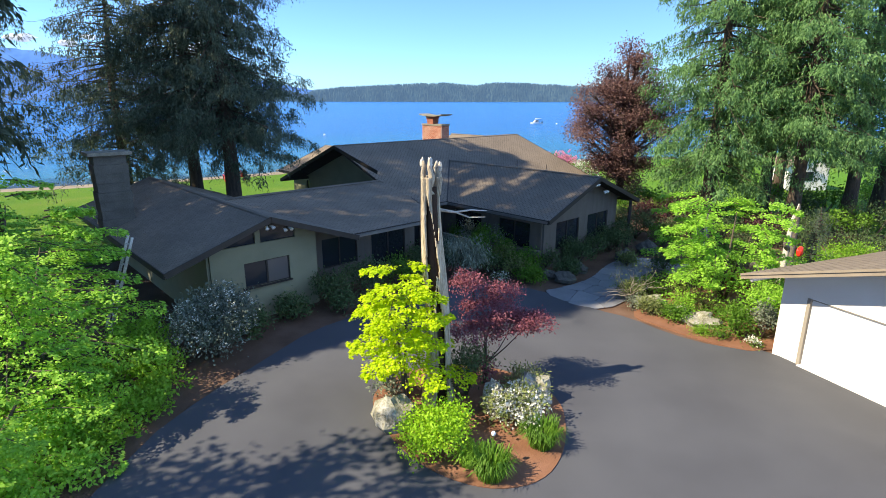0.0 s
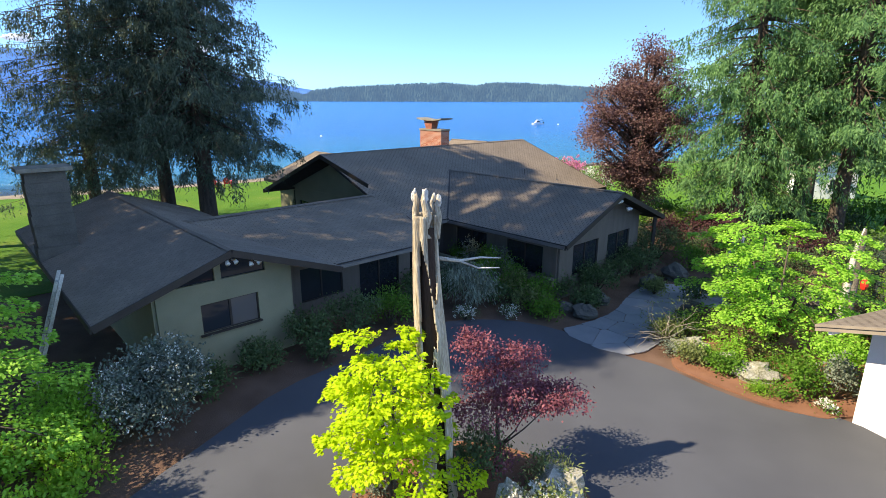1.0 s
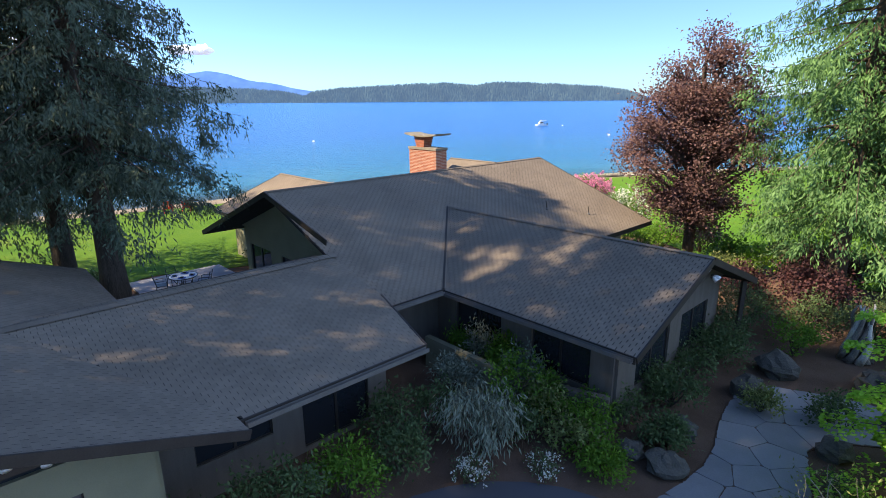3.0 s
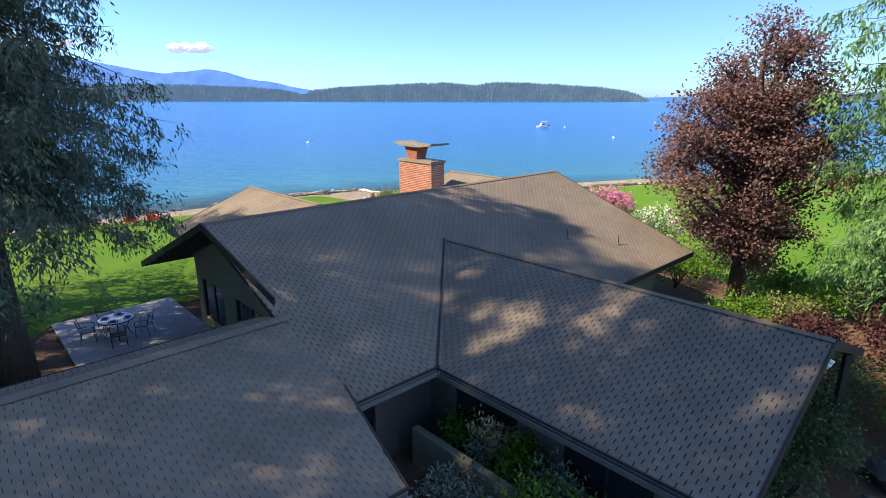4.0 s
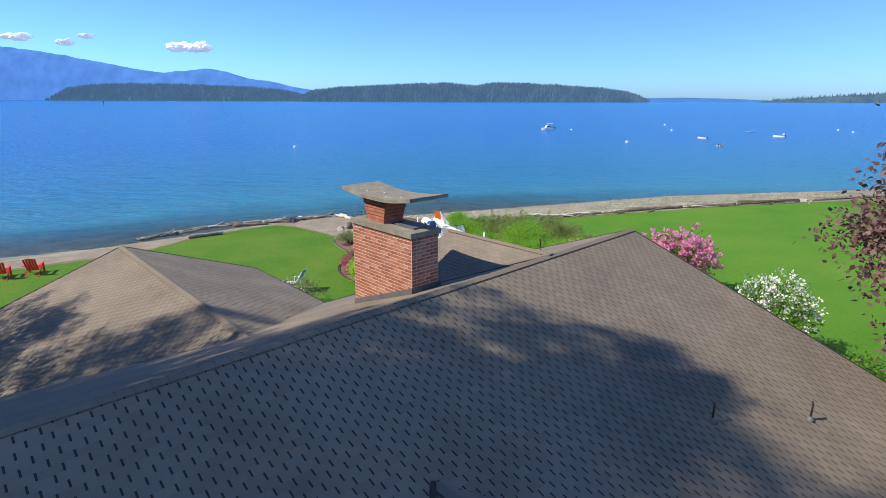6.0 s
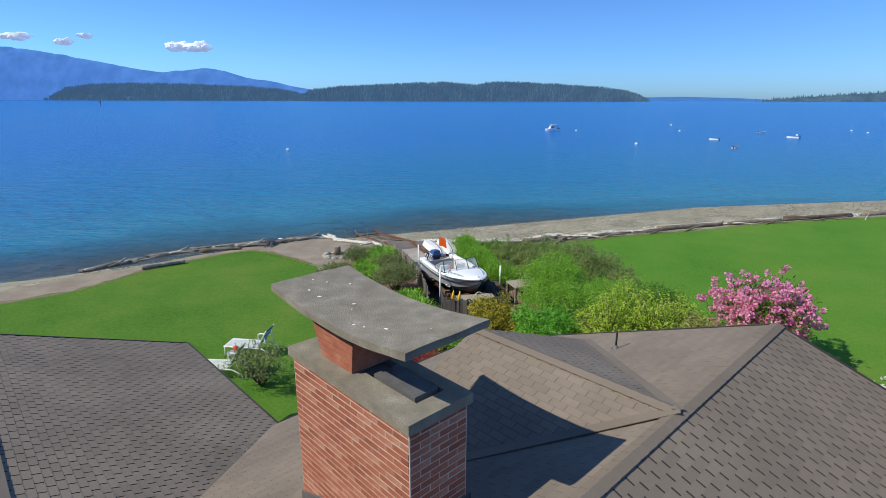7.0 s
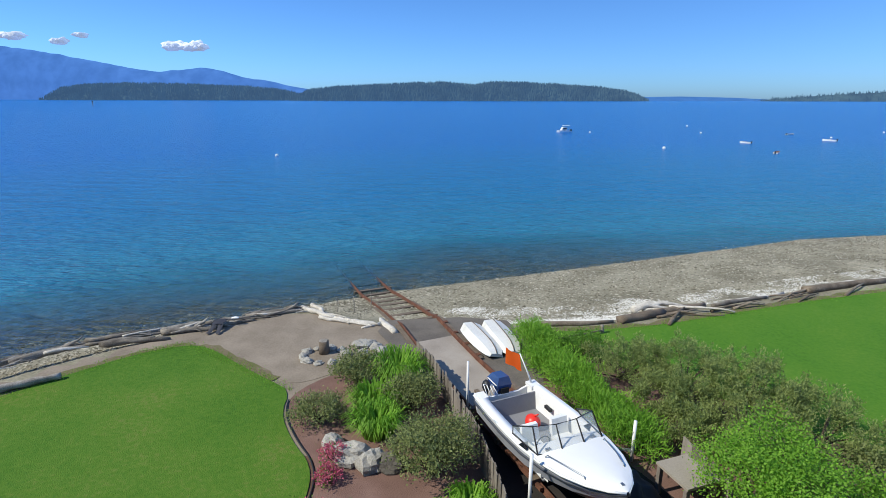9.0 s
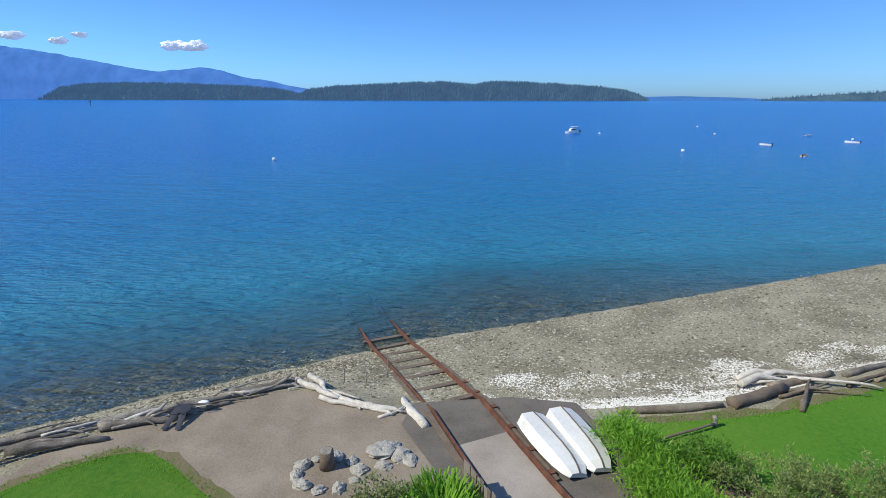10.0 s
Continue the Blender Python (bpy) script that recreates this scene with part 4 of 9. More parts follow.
# north-west wing
wall((-33.0, 21.4), (-38.4, 21.4), Z0, 4.3, [(1.4, 3.4, 2.2, 3.5)])
wall((-38.4, 21.4), (-38.4, 28.3), Z0, 4.3, [(1.5, 5.0, 1.6, 3.5)])
gable((-38.4, 20.7), (-38.4, 29.0), 4.1, 5.6)
wall((-38.4, 28.3), (-33.0, 28.3), Z0, 4.3)
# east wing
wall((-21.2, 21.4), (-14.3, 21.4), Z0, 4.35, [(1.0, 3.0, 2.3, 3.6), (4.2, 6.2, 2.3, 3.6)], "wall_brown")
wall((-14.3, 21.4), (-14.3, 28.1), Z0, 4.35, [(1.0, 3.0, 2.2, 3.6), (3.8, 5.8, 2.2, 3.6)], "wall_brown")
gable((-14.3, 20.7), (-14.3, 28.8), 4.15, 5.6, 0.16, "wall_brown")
wall((-14.3, 28.1), (-21.2, 28.1), Z0, 4.35)
wpart("post", Build().beam(uv(-13.55, 28.4, LAND), uv(-13.55, 28.4, 4.1), 0.14, 0.14, up=(1, 0, 0)), M["trim"], house)


def flood_lamp(u, v, z, out):
    """Twin white spot lamps on a small plate."""
    base = Build().box((-0.06, -0.05, -0.06), (0.06, 0.0, 0.06))
    lamps = []
    for x in (-0.11, 0.11):
        h = Build()
        h.tube([(x * 0.4, 0.0, 0), (x, 0.06, -0.02), (x * 1.15, 0.16, -0.08)], [0.03, 0.05, 0.075], 10)
        lamps.append(h)
    ob = thing("flood_lamp", "twin white outdoor flood lamps under the gable peak", "lamp", uv(u, v, z), out, group="gable flood lamps")
    part("plate", base, M["trim"], ob)
    for h in lamps:
        part("lamp_head", h, M["white"], ob, smooth=True)


flood_lamp(-17.35, 9.05, 5.02, radians(-135))
flood_lamp(-17.35, 9.75, 4.86, radians(-135))
flood_lamp(-13.6, 24.7, 5.35, radians(-135))
flood_lamp(-13.6, 25.6, 4.9, radians(-135))

# roof vents
for u, v in ((-29.27, 33.72), (-22.6, 29.6), (-21.6, 31.6)):
    t = (min(u + 34, -20 - u)) * SL + 4.13
    vent = wpart("vent_pipe", Build().tube([uv(u, v, t - 0.05), uv(u, v, t + 0.3), uv(u - 0.02, v, t + 0.36)], [0.018, 0.018, 0.022], 8), M["trim"], house, "thin dark plumbing vent", smooth=True)
    wpart("flashing", Build().tube([uv(u, v, t - 0.02), uv(u, v, t + 0.02), uv(u, v, t + 0.07)], [0.085, 0.06, 0.022], 12), M["lead"], vent, "grey lead flashing collar", smooth=True)

# ---- brick chimney ----
CU0, CU1, CV0, CV1, CTOP = -30.08, -28.02, 27.64, 28.36, 7.6
CBOT = 4.9
chimney = wpart("chimney", Build().prism([uv(CU0 - 0.007, CV0 - 0.007, CBOT), uv(CU1 + 0.007, CV0 - 0.007, CBOT), uv(CU1 + 0.007, CV1 + 0.007, CBOT), uv(CU0 - 0.007, CV1 + 0.007, CBOT)],
                                          [uv(CU0 - 0.007, CV0 - 0.007, CTOP), uv(CU1 + 0.007, CV0 - 0.007, CTOP), uv(CU1 + 0.007, CV1 + 0.007, CTOP), uv(CU0 - 0.007, CV1 + 0.007, CTOP)]), M["mortar"], house, "red brick chimney with white mortar")
BL, BH = 0.217, 0.0745
brick_mesh = Build().box((0.006, -0.0115, 0.0075), (BL - 0.006, 0.012, BH - 0.0075)).mesh("brick")
bmq = bmesh.new()
bmq.from_mesh(brick_mesh)
bmesh.ops.bevel(bmq, geom=bmq.edges[:], offset=0.003, segments=1)
bmq.to_mesh(brick_mesh)
bmq.free()
brick_mesh.materials.append(M["brick"])
half_mesh = brick_mesh.copy()
for q in half_mesh.vertices:
    q.co.x *= 0.48
rest_bricks, made_bricks = Build(), 0
rows = int((CTOP - CBOT) / BH)
for face, (o, way, long) in enumerate(((uv(CU0, CV0), A1, CU1 - CU0), (uv(CU1, CV0), A2, CV1 - CV0), (uv(CU1, CV1), -A1, CU1 - CU0), (uv(CU0, CV1), -A2, CV1 - CV0))):
    out = way.cross(Vector((0, 0, 1)))
    for r in range(rows):
        z = CTOP - (r + 1) * BH
        n = round(long / BL)
        w = long / n
        starts = [i * w for i in range(n)] if r % 2 else [0] + [(i + 0.5) * w for i in range(n)]
        for i, s in enumerate(starts):
            e = min(long, s + (w if (r % 2 or 0 < i) else w * 0.5))
            e = min(e, long)
            roofline = 4.13 + SL * ((o + way * s).dot(A1) + 34)
            if z < roofline - 0.1:
                continue
            if face < 2 and made_bricks < 300:
                made_bricks += 1
                ob = new("brick", brick_mesh if e - s > w * 0.7 else half_mesh)
                ob.parent = chimney
                wob = rng.uniform(-0.002, 0.002)
                ob.matrix_basis = Matrix.Translation(o + way * s + out * wob + Vector((0, 0, z)) - ORIGIN[chimney]) @ Matrix((way * (w / BL), -out, Vector((0, 0, 1)))).transposed().to_4x4()
            else:
                p, q = o + way * (s + 0.005), o + way * (e - 0.005)
                d = out * (0.0115 + rng.uniform(-0.002, 0.002))
                rest_bricks.prism([p + d + Vector((0, 0, z + 0.005)), q + d + Vector((0, 0, z + 0.005)), q - out * 0.02 + Vector((0, 0, z + 0.005)), p - out * 0.02 + Vector((0, 0, z + 0.005))],
                                  [p + d + Vector((0, 0, z + BH - 0.005)), q + d + Vector((0, 0, z + BH - 0.005)), q - out * 0.02 + Vector((0, 0, z + BH - 0.005)), p - out * 0.02 + Vector((0, 0, z + BH - 0.005))])
wpart("bricks", rest_bricks, M["brick_rest"], chimney, kind="stuff")


def ring_box(b, u0, u1, v0, v1, z0, z1):
    return b.prism([uv(u0, v0, z0), uv(u1, v0, z0), uv(u1, v1, z0), uv(u0, v1, z0)], [uv(u0, v0, z1), uv(u1, v0, z1), uv(u1, v1, z1), uv(u0, v1, z1)])


crown_b = Build()
for u0, u1, v0, v1 in ((CU0 - 0.05, CU1 + 0.05, CV0 - 0.05, CV0 + 0.24), (CU0 - 0.05, CU1 + 0.05, CV1 - 0.12, CV1 + 0.05), (CU0 - 0.05, CU0 + 0.16, CV0 + 0.24, CV1 - 0.12), (CU1 - 0.18, CU1 + 0.05, CV0 + 0.24, CV1 - 0.12)):
    ring_box(crown_b, u0, u1, v0, v1, CTOP, CTOP + 0.11)
wpart("crown", crown_b, M["concrete"], chimney, "pale concrete chimney crown")
pan = Build()
ring_box(pan, CU0 + 0.16, CU1 - 0.18, CV0 + 0.24, CV1 - 0.12, CTOP + 0.02, CTOP + 0.05)
wpart("flashing_pan", pan, M["galv"], chimney)
for u0, u1 in ((CU0 + 0.17, CU0 + 0.46), (CU1 - 0.88, CU1 - 0.24)):
    d = Build()
    ring_box(d, u0, u1, CV0 + 0.27, CV1 - 0.15, CTOP + 0.06, CTOP + 0.13)
    wpart("damper_lid", d, M["lead"], chimney, "dark grey metal lid")
u0, u1, v0, v1 = -29.66, -29.08, CV0 + 0.12, CV1 - 0.08
for k in range(7):
    g = 0.02 * k
    wpart("flue_course", ring_box(Build(), u0 - g, u1 + g, v0 - g * 0.4, v1 + g * 0.4, CTOP + 0.11 + k * 0.078, CTOP + 0.11 + k * 0.078 + 0.066), M["brick_rest"], chimney, "corbelled brick flue course")
core = Build()
ring_box(core, u0 + 0.01, u1 - 0.01, v0 + 0.01, v1 - 0.01, CTOP + 0.1, CTOP + 0.66)
wpart("flue_core", core, M["mortar"], chimney)
nx, ny = 12, 6
lid = Build()
grid = []
for layer in (0.0, -0.075):
    for j in range(ny + 1):
        for i in range(nx + 1):
            a, b = i / nx, j / ny
            u = -30.36 + 2.4 * a
            v = 27.56 + 1.05 * b
            dip = -0.11 * (1 - (2 * a - 1) ** 2)
            grid.append(uv(u, v, 8.42 + dip + layer + 0.012 * noise.noise((u * 3, v * 3, layer))))
per = (nx + 1) * (ny + 1)
fc = []
for j in range(ny):
    for i in range(nx):
        q = j * (nx + 1) + i
        fc += [(q, q + 1, q + nx + 2, q + nx + 1), (per + q, per + q + nx + 1, per + q + nx + 2, per + q + 1)]
edge = [j for j in range(nx)]
for i in range(nx):
    fc += [(i + 1, i, per + i, per + i + 1), (ny * (nx + 1) + i, ny * (nx + 1) + i + 1, per + ny * (nx + 1) + i + 1, per + ny * (nx + 1) + i)]
for j in range(ny):
    fc += [(j * (nx + 1), (j + 1) * (nx + 1), per + (j + 1) * (nx + 1), per + j * (nx + 1)), ((j + 1) * (nx + 1) + nx, j * (nx + 1) + nx, per + j * (nx + 1) + nx, per + (j + 1) * (nx + 1) + nx)]
lid.add(grid, fc)
wpart("cap_slab", lid, M["concrete"], chimney, "lichen-spotted sagging concrete cap slab")
for k in range(11):
    a, b = rng.uniform(0.06, 0.94), rng.uniform(0.1, 0.9)
    at = uv(-30.36 + 2.4 * a, 27.56 + 1.05 * b, 8.425 - 0.11 * (1 - (2 * a - 1) ** 2))
    big = rng.uniform(0.005, 0.012)
    wpart("bird_dropping", Build().blob(tuple(at), (big * rng.uniform(0.8, 2.6), big, 0.005), k, 0.6, 5, 9), M["white"], chimney)
flash = Build()
for a, b in (((CU0 - 0.03, CV0 - 0.03), (CU1 + 0.03, CV0 - 0.03)), ((CU1 + 0.03, CV0 - 0.03), (CU1 + 0.03, CV1 + 0.03))):
    za, zb = 4.13 + SL * (a[0] + 34), 4.13 + SL * (b[0] + 34)
    flash.prism([uv(*a, za - 0.05), uv(*b, zb - 0.05), uv(*b, zb + 0.13), uv(*a, za + 0.13)], [p + Vector((0, 0, 0)) + (A2 * 0.03) for p in (uv(*a, za - 0.05), uv(*b, zb - 0.05), uv(*b, zb + 0.13), uv(*a, za + 0.13))])
wpart("flashing", flash, M["lead"], chimney, "stepped lead flashing")

# stone chimney on the west wing
wch = placed("stone_chimney", "tall grey stone chimney rising from the west roof", "chimney", uv(-25, 6, 4.3))
for k in range(9):
    z = 3.9 + k * 0.37
    g = 0.02 * math.sin(k * 2.1)
    wpart("stone_course", ring_box(Build(), -25.25 - g, -24.35 + g, 5.3 - g, 6.5 + g, z, z + 0.365), M["rock_dark"], wch)
cap = Build()
ring_box(cap, -25.4, -24.2, 5.12, 6.68, 7.23, 7.36)
wpart("cap", cap, M["concrete"], wch)

# ---- garage ----
G0, GD, GN = Vector((11.38, 16.31, LAND)), Vector((0.39, -0.921, 0)).normalized(), Vector((0.921, 0.39, 0)).normalized()
garage = placed("garage", "garage with white door and brown shingled roof", "garage", G0)


def gp(d, n, z):
    return G0 + GD * d + GN * n + Vector((0, 0, z - LAND))


def gbox(b, d0, d1, n0, n1, z0, z1):
    return b.prism([gp(d0, n0, z0), gp(d0, n1, z0), gp(d1, n1, z0), gp(d1, n0, z0)], [gp(d0, n0, z1), gp(d0, n1, z1), gp(d1, n1, z1), gp(d1, n0, z1)])


front = Build()
gbox(front, 0, 0.86, 0, 0.2, LAND - 0.05, 3.72)
gbox(front, 0.86, 5.8, 0, 0.2, 3.62, 3.72)
gbox(front, 5.8, 7.2, 0, 0.2, LAND - 0.05, 3.72)
wpart("front_wall", front, M["white_paint"], garage, "white painted front wall")
sides = Build()
gbox(sides, 0, 0.18, 0.2, 6.4, LAND - 0.05, 3.75)
gbox(sides, 7.02, 7.2, 0.2, 6.4, LAND - 0.05, 3.75)
gbox(sides, 0.18, 7.02, 6.2, 6.4, LAND - 0.05, 3.75)
wpart("side_wall", sides, M["white_paint"], garage)
door = wpart("garage_door", gbox(Build(), 0.9, 5.76, 0.10, 0.12, LAND + 0.06, LAND + 2.24), M["white_paint"], garage, "white panelled overhead door")
for k in range(4):
    wpart("panel", gbox(Build(), 0.9, 5.76, 0.07, 0.10, LAND + 0.06 + k * 0.545, LAND + 0.06 + (k + 1) * 0.545 - 0.008), M["white_paint"], door)
for d0 in (0.82, 5.74):
    wpart("door_jamb", gbox(Build(), d0, d0 + 0.1, -0.03, 0.1, LAND, 3.62), M["wall_taupe"], garage)
lint = Build()
gbox(lint, 0.92, 5.74, 0.02, 0.14, 3.58, 3.72)
wpart("lintel", lint, M["wall_taupe"], garage)
thr = Build()
gbox(thr, 0.9, 5.8, -0.12, 0.1, LAND, LAND + 0.062)
wpart("threshold", thr, M["white_paint"], garage)
PEAK, EAVE, GSL = 3.6, 4.02, 0.335
for side, d0 in ((1, -0.78), (-1, 7.98)):
    def slope(t, n, h):
        return gp(d0 + side * t, n, EAVE + GSL * t + h)

    span_d = PEAK + 0.78
    ring = [(0, -0.95), (0, 7.2), (span_d, 7.2), (span_d, -0.95)]
    plane = wpart("roof_slope", Build().prism([slope(t, n, -0.12) for t, n in ring], [slope(t, n, 0) for t, n in ring]), M["felt"], garage)
    sh, k = Build(), 0
    while k * 0.135 < span_d - 0.02:
        t = k * 0.135
        n = -0.97 - (0.16 if k % 2 else 0)
        while n < 7.2:
            a, e, up = max(n, -0.97), min(n + 0.293, 7.22), min(t + 0.15, span_d)
            sh.add([slope(t - 0.01, a, 0.001), slope(t - 0.01, e, 0.001), slope(t - 0.01, e, 0.014), slope(t - 0.01, a, 0.014), slope(up, e, 0.004), slope(up, a, 0.004)], [(0, 1, 2, 3), (3, 2, 4, 5)])
            n += 0.315
        k += 1
    wpart("shingles", sh, M["shingle"], plane, "weathered brown shingles", kind="stuff")
    for n, dz, h in ((-0.975, -0.17, 0.16), (-1.01, -0.05, 0.07)):
        ends = [slope(-0.01, n, dz), slope(span_d, n, dz), slope(span_d, n, dz + h), slope(-0.01, n, dz + h)]
        wpart("rake_board", Build().prism(ends, [p + GN * 0.035 for p in ends]), M["fascia"], garage, "light brown double rake board")
    wpart("eave_board", Build().prism([slope(-0.02, -0.94, -0.15), slope(-0.02, 7.2, -0.15), slope(0.015, 7.2, -0.15), slope(0.015, -0.94, -0.15)], [slope(-0.02, -0.94, 0), slope(-0.02, 7.2, 0), slope(0.015, 7.2, 0), slope(0.015, -0.94, 0)]), M["fascia"], garage)
for n in (0.0, 6.2):
    wpart("gable_wall", Build().prism([gp(0, n, 3.72), gp(7.2, n, 3.72), gp(7.2, n, 4.14), gp(PEAK, n, 5.34), gp(0, n, 4.14)], [gp(0, n + 0.2, 3.72), gp(7.2, n + 0.2, 3.72), gp(7.2, n + 0.2, 4.14), gp(PEAK, n + 0.2, 5.34), gp(0, n + 0.2, 4.14)]), M["white_paint"], garage)
wpart("eave_bracket", gbox(Build(), -0.5, -0.42, -0.9, 0.0, 3.86, 3.98), M["white_paint"], garage)

# neighbour's outbuilding
nb = placed("outbuilding", "small white gabled outbuilding beyond the cedars", "building", (33.5, 51.5, LAND))
nbw = Build().box((31.5, 50, LAND), (35.2, 53.5, 3.6))
nbw.prism([(31.5, 50, 3.6), (35.2, 50, 3.6), (33.35, 50, 4.9)], [(31.5, 53.5, 3.6), (35.2, 53.5, 3.6), (33.35, 53.5, 4.9)])
wpart("wall", nbw, M["white_paint"], nb)
nbr = Build()
for x0, x1 in ((31.2, 33.35), (35.5, 33.35)):
    nbr.prism([(x0, 49.7, 3.48), (x1, 49.7, 4.98), (x1, 53.8, 4.98), (x0, 53.8, 3.48)], [(x0, 49.7, 3.6), (x1, 49.7, 5.1), (x1, 53.8, 5.1), (x0, 53.8, 3.6)])
wpart("roof", nbr, M["shingle"], nb)
wpart("window", Build().box((32.9, 49.96, 2.3), (33.8, 50.0, 3.1)), M["glass"], nb)

# ---- plants ----
def unit(n):
    d = rng.normal(size=(n, 3))
    return d / np.linalg.norm(d, axis=1, keepdims=True)


def leaves(c, d, n, long, wide, fold=0.0):
    """Diamond leaves at places c, along d, facing n."""
    d = d / (np.linalg.norm(d, axis=1, keepdims=True) + 1e-9)
    s = np.cross(d, n)
    s /= np.linalg.norm(s, axis=1, keepdims=True) + 1e-9
    up = np.cross(s, d)
    long, wide = np.broadcast_to(long, len(c))[:, None], np.broadcast_to(wide, len(c))[:, None]
    mid = c + d * long * 0.45
    return np.stack([c, mid + s * wide * 0.5 + up * wide * fold, c + d * long, mid - s * wide * 0.5 + up * wide * fold], 1)


def clumps(blobs, n, per, spread, flat=1.0, shell=0.55):
    """Leaf places gathered in clumps over ellipsoids; also the outward way at each."""
    vol = np.array([max(b[3] * b[4] + b[4] * b[5], 0.01) for b in blobs])
    pick = rng.choice(len(blobs), n // per + 1, p=vol / vol.sum())
    out, way = [], []
    for k in pick:
        x, y, z, rx, ry, rz = blobs[k]
        d = unit(1)[0]
        if d[2] < -0.45:
            d[2] *= -0.6
        r = shell + (1.04 - shell) * rng.random() ** 0.6
        r *= 1 + 0.22 * noise.noise(Vector(d * 1.7) + Vector((x, y, z)))
        c = np.array([x, y, z]) + d * r * (rx, ry, rz)
        p = c + rng.normal(size=(per, 3)) * spread * (1, 1, flat)
        out.append(p)
        way.append(np.tile(d, (per, 1)))
    return np.concatenate(out)[:n], np.concatenate(way)[:n]


def foliage(name, blobs, n, long, wide, material, parent, per=14, spread=0.16, flat=1.0, droop=0.0, label="", shell=0.55, up=0.6):
    p, o = clumps(blobs, n, per, spread, flat, shell)
    m = len(p)
    d = unit(m) * 0.9 + o * 0.6 + np.array([0, 0, -droop])
    nrm = unit(m) * 0.7 + o * 0.5 + np.array([0, 0, up])
    q = leaves(p, d, nrm, long * rng.uniform(0.7, 1.25, m), wide * rng.uniform(0.75, 1.2, m), 0.12)
    return part(name, quads_mesh(name, q), material, parent, label)


def stems(parent, base, tops, r, material, seed=0, name="stem_work"):
    b = Build()
    for i, t in enumerate(tops):
        a, c = Vector(base), Vector(t)
        w = Vector((noise.noise((i * 3.1, seed, 0)), noise.noise((seed, i * 2.3, 5)), 0)) * 0.35 * (c - a).length
        b.tube([a, a.lerp(c, 0.35) + w * 0.5, a.lerp(c, 0.7) + w * 0.4, c], [r, r * 0.75, r * 0.5, r * 0.2], 6)
    return part(name, b, material, parent, smooth=True)


def shrub(name, label, x, y, r, h, mat, n=1800, leaf=0.1, wide=None, lobes=5, flowers=None, nf=0, category="shrub", base=None, stretch=(1, 1), group="", spread=None, fl=0.12, droop=0.0, truss=6, per=14):
    z = LAND + 0.03 if base is None else base
    ob = thing(name, label, category, (x, y, z), group=group)
    blobs = [(0, 0, h * 0.5, r * 0.72 * stretch[0], r * 0.72 * stretch[1], h * 0.46)]
    for k in range(lobes):
        a = 2 * math.pi * (k + rng.uniform(-0.3, 0.3)) / lobes
        q = r * rng.uniform(0.42, 0.62)
        blobs.append((math.cos(a) * q * stretch[0], math.sin(a) * q * stretch[1], h * rng.uniform(0.35, 0.68), r * rng.uniform(0.35, 0.5), r * rng.uniform(0.35, 0.5), h * rng.uniform(0.25, 0.36)))
    stems(ob, (0, 0, 0), [(b[0] * 0.9, b[1] * 0.9, b[2] + b[5] * 0.4) for b in blobs], 0.025 + 0.015 * r, M["stem"], x)
    foliage("foliage", blobs, int(n * 0.92), leaf * 1.2, (wide or leaf * 0.5) * 1.2, M[mat], ob, per=per, spread=spread or 0.09 + 0.05 * r, droop=droop)
    if flowers:
        p, o = clumps([(b[0], b[1], b[2] + 0.03, b[3] * 1.05, b[4] * 1.05, b[5] * 1.05) for b in blobs], nf, truss, fl * 0.6, shell=0.9)
        if truss > 10:
            # round heads: petals stand out from each head's middle
            heads = np.repeat(p[::truss], truss, 0)[:len(p)]
            ways = unit(len(heads)) + o[:len(heads)] * 0.45
            p, o = heads + ways * fl * 0.55, ways
            q = leaves(p, o + unit(len(p)) * 0.7, o + unit(len(p)) * 0.5, fl * rng.uniform(0.7, 1.1, len(p)), fl * 0.85, 0.25)
        else:
            q = leaves(p, unit(len(p)) + o * 0.8, unit(len(p)) + o, fl * rng.uniform(0.7, 1.2, len(p)), fl * 0.7, 0.2)
        part("blossom", quads_mesh("blossom", q), M[flowers], ob, "clusters of open blossom", kind="stuff")
    return ob


def broad_tree(name, label, x, y, trunk_h, blobs, mat, n, leaf, wide, bark="bark", r=0.14, flat=0.5, per=16, spread=0.28, droop=0.2, base=None):
    """Blobs are relative to the trunk's foot."""
    z = LAND + 0.03 if base is None else base
    ob = thing(name, label, "tree", (x, y, z))
    b = Build()
    b.tube([(0, 0, -0.05), (0.04 * r * 9, 0.02, trunk_h * 0.5), (0, 0.05, trunk_h)], [r * 1.25, r, r * 0.8], 9)
    part("trunk", b, M[bark], ob, smooth=True)
    lb = Build()
    for i, q in enumerate(blobs):
        c = Vector(q[:3])
        f = Vector((0, 0.05, min(trunk_h * 0.97, max(trunk_h * 0.3, c.z - 1.0 - 0.4 * Vector((c.x, c.y)).length))))
        w = Vector((noise.noise((i, 0.3, x)), noise.noise((0.7, i, y)), 0.2)) * 0.3
        lb.tube([f, f.lerp(c, 0.4) + w, f.lerp(c, 0.8) + w * 0.5, c + Vector((0, 0, q[5] * 0.3))], [r * 0.5, r * 0.34, r * 0.2, r * 0.06], 6)
        for k in range(3):
            e = c + Vector(unit(1)[0] * np.array(q[3:6]) * 0.8)
            lb.tube([f.lerp(c, 0.75) + w * 0.5, c.lerp(e, 0.5) + w * 0.2, e], [r * 0.2, r * 0.12, r * 0.04], 5)
    part("branchwork", lb, M[bark], ob, smooth=True, kind="stuff")
    foliage("crown", blobs, n, leaf, wide, M[mat], ob, per=per, spread=spread, flat=flat, droop=droop)
    return ob


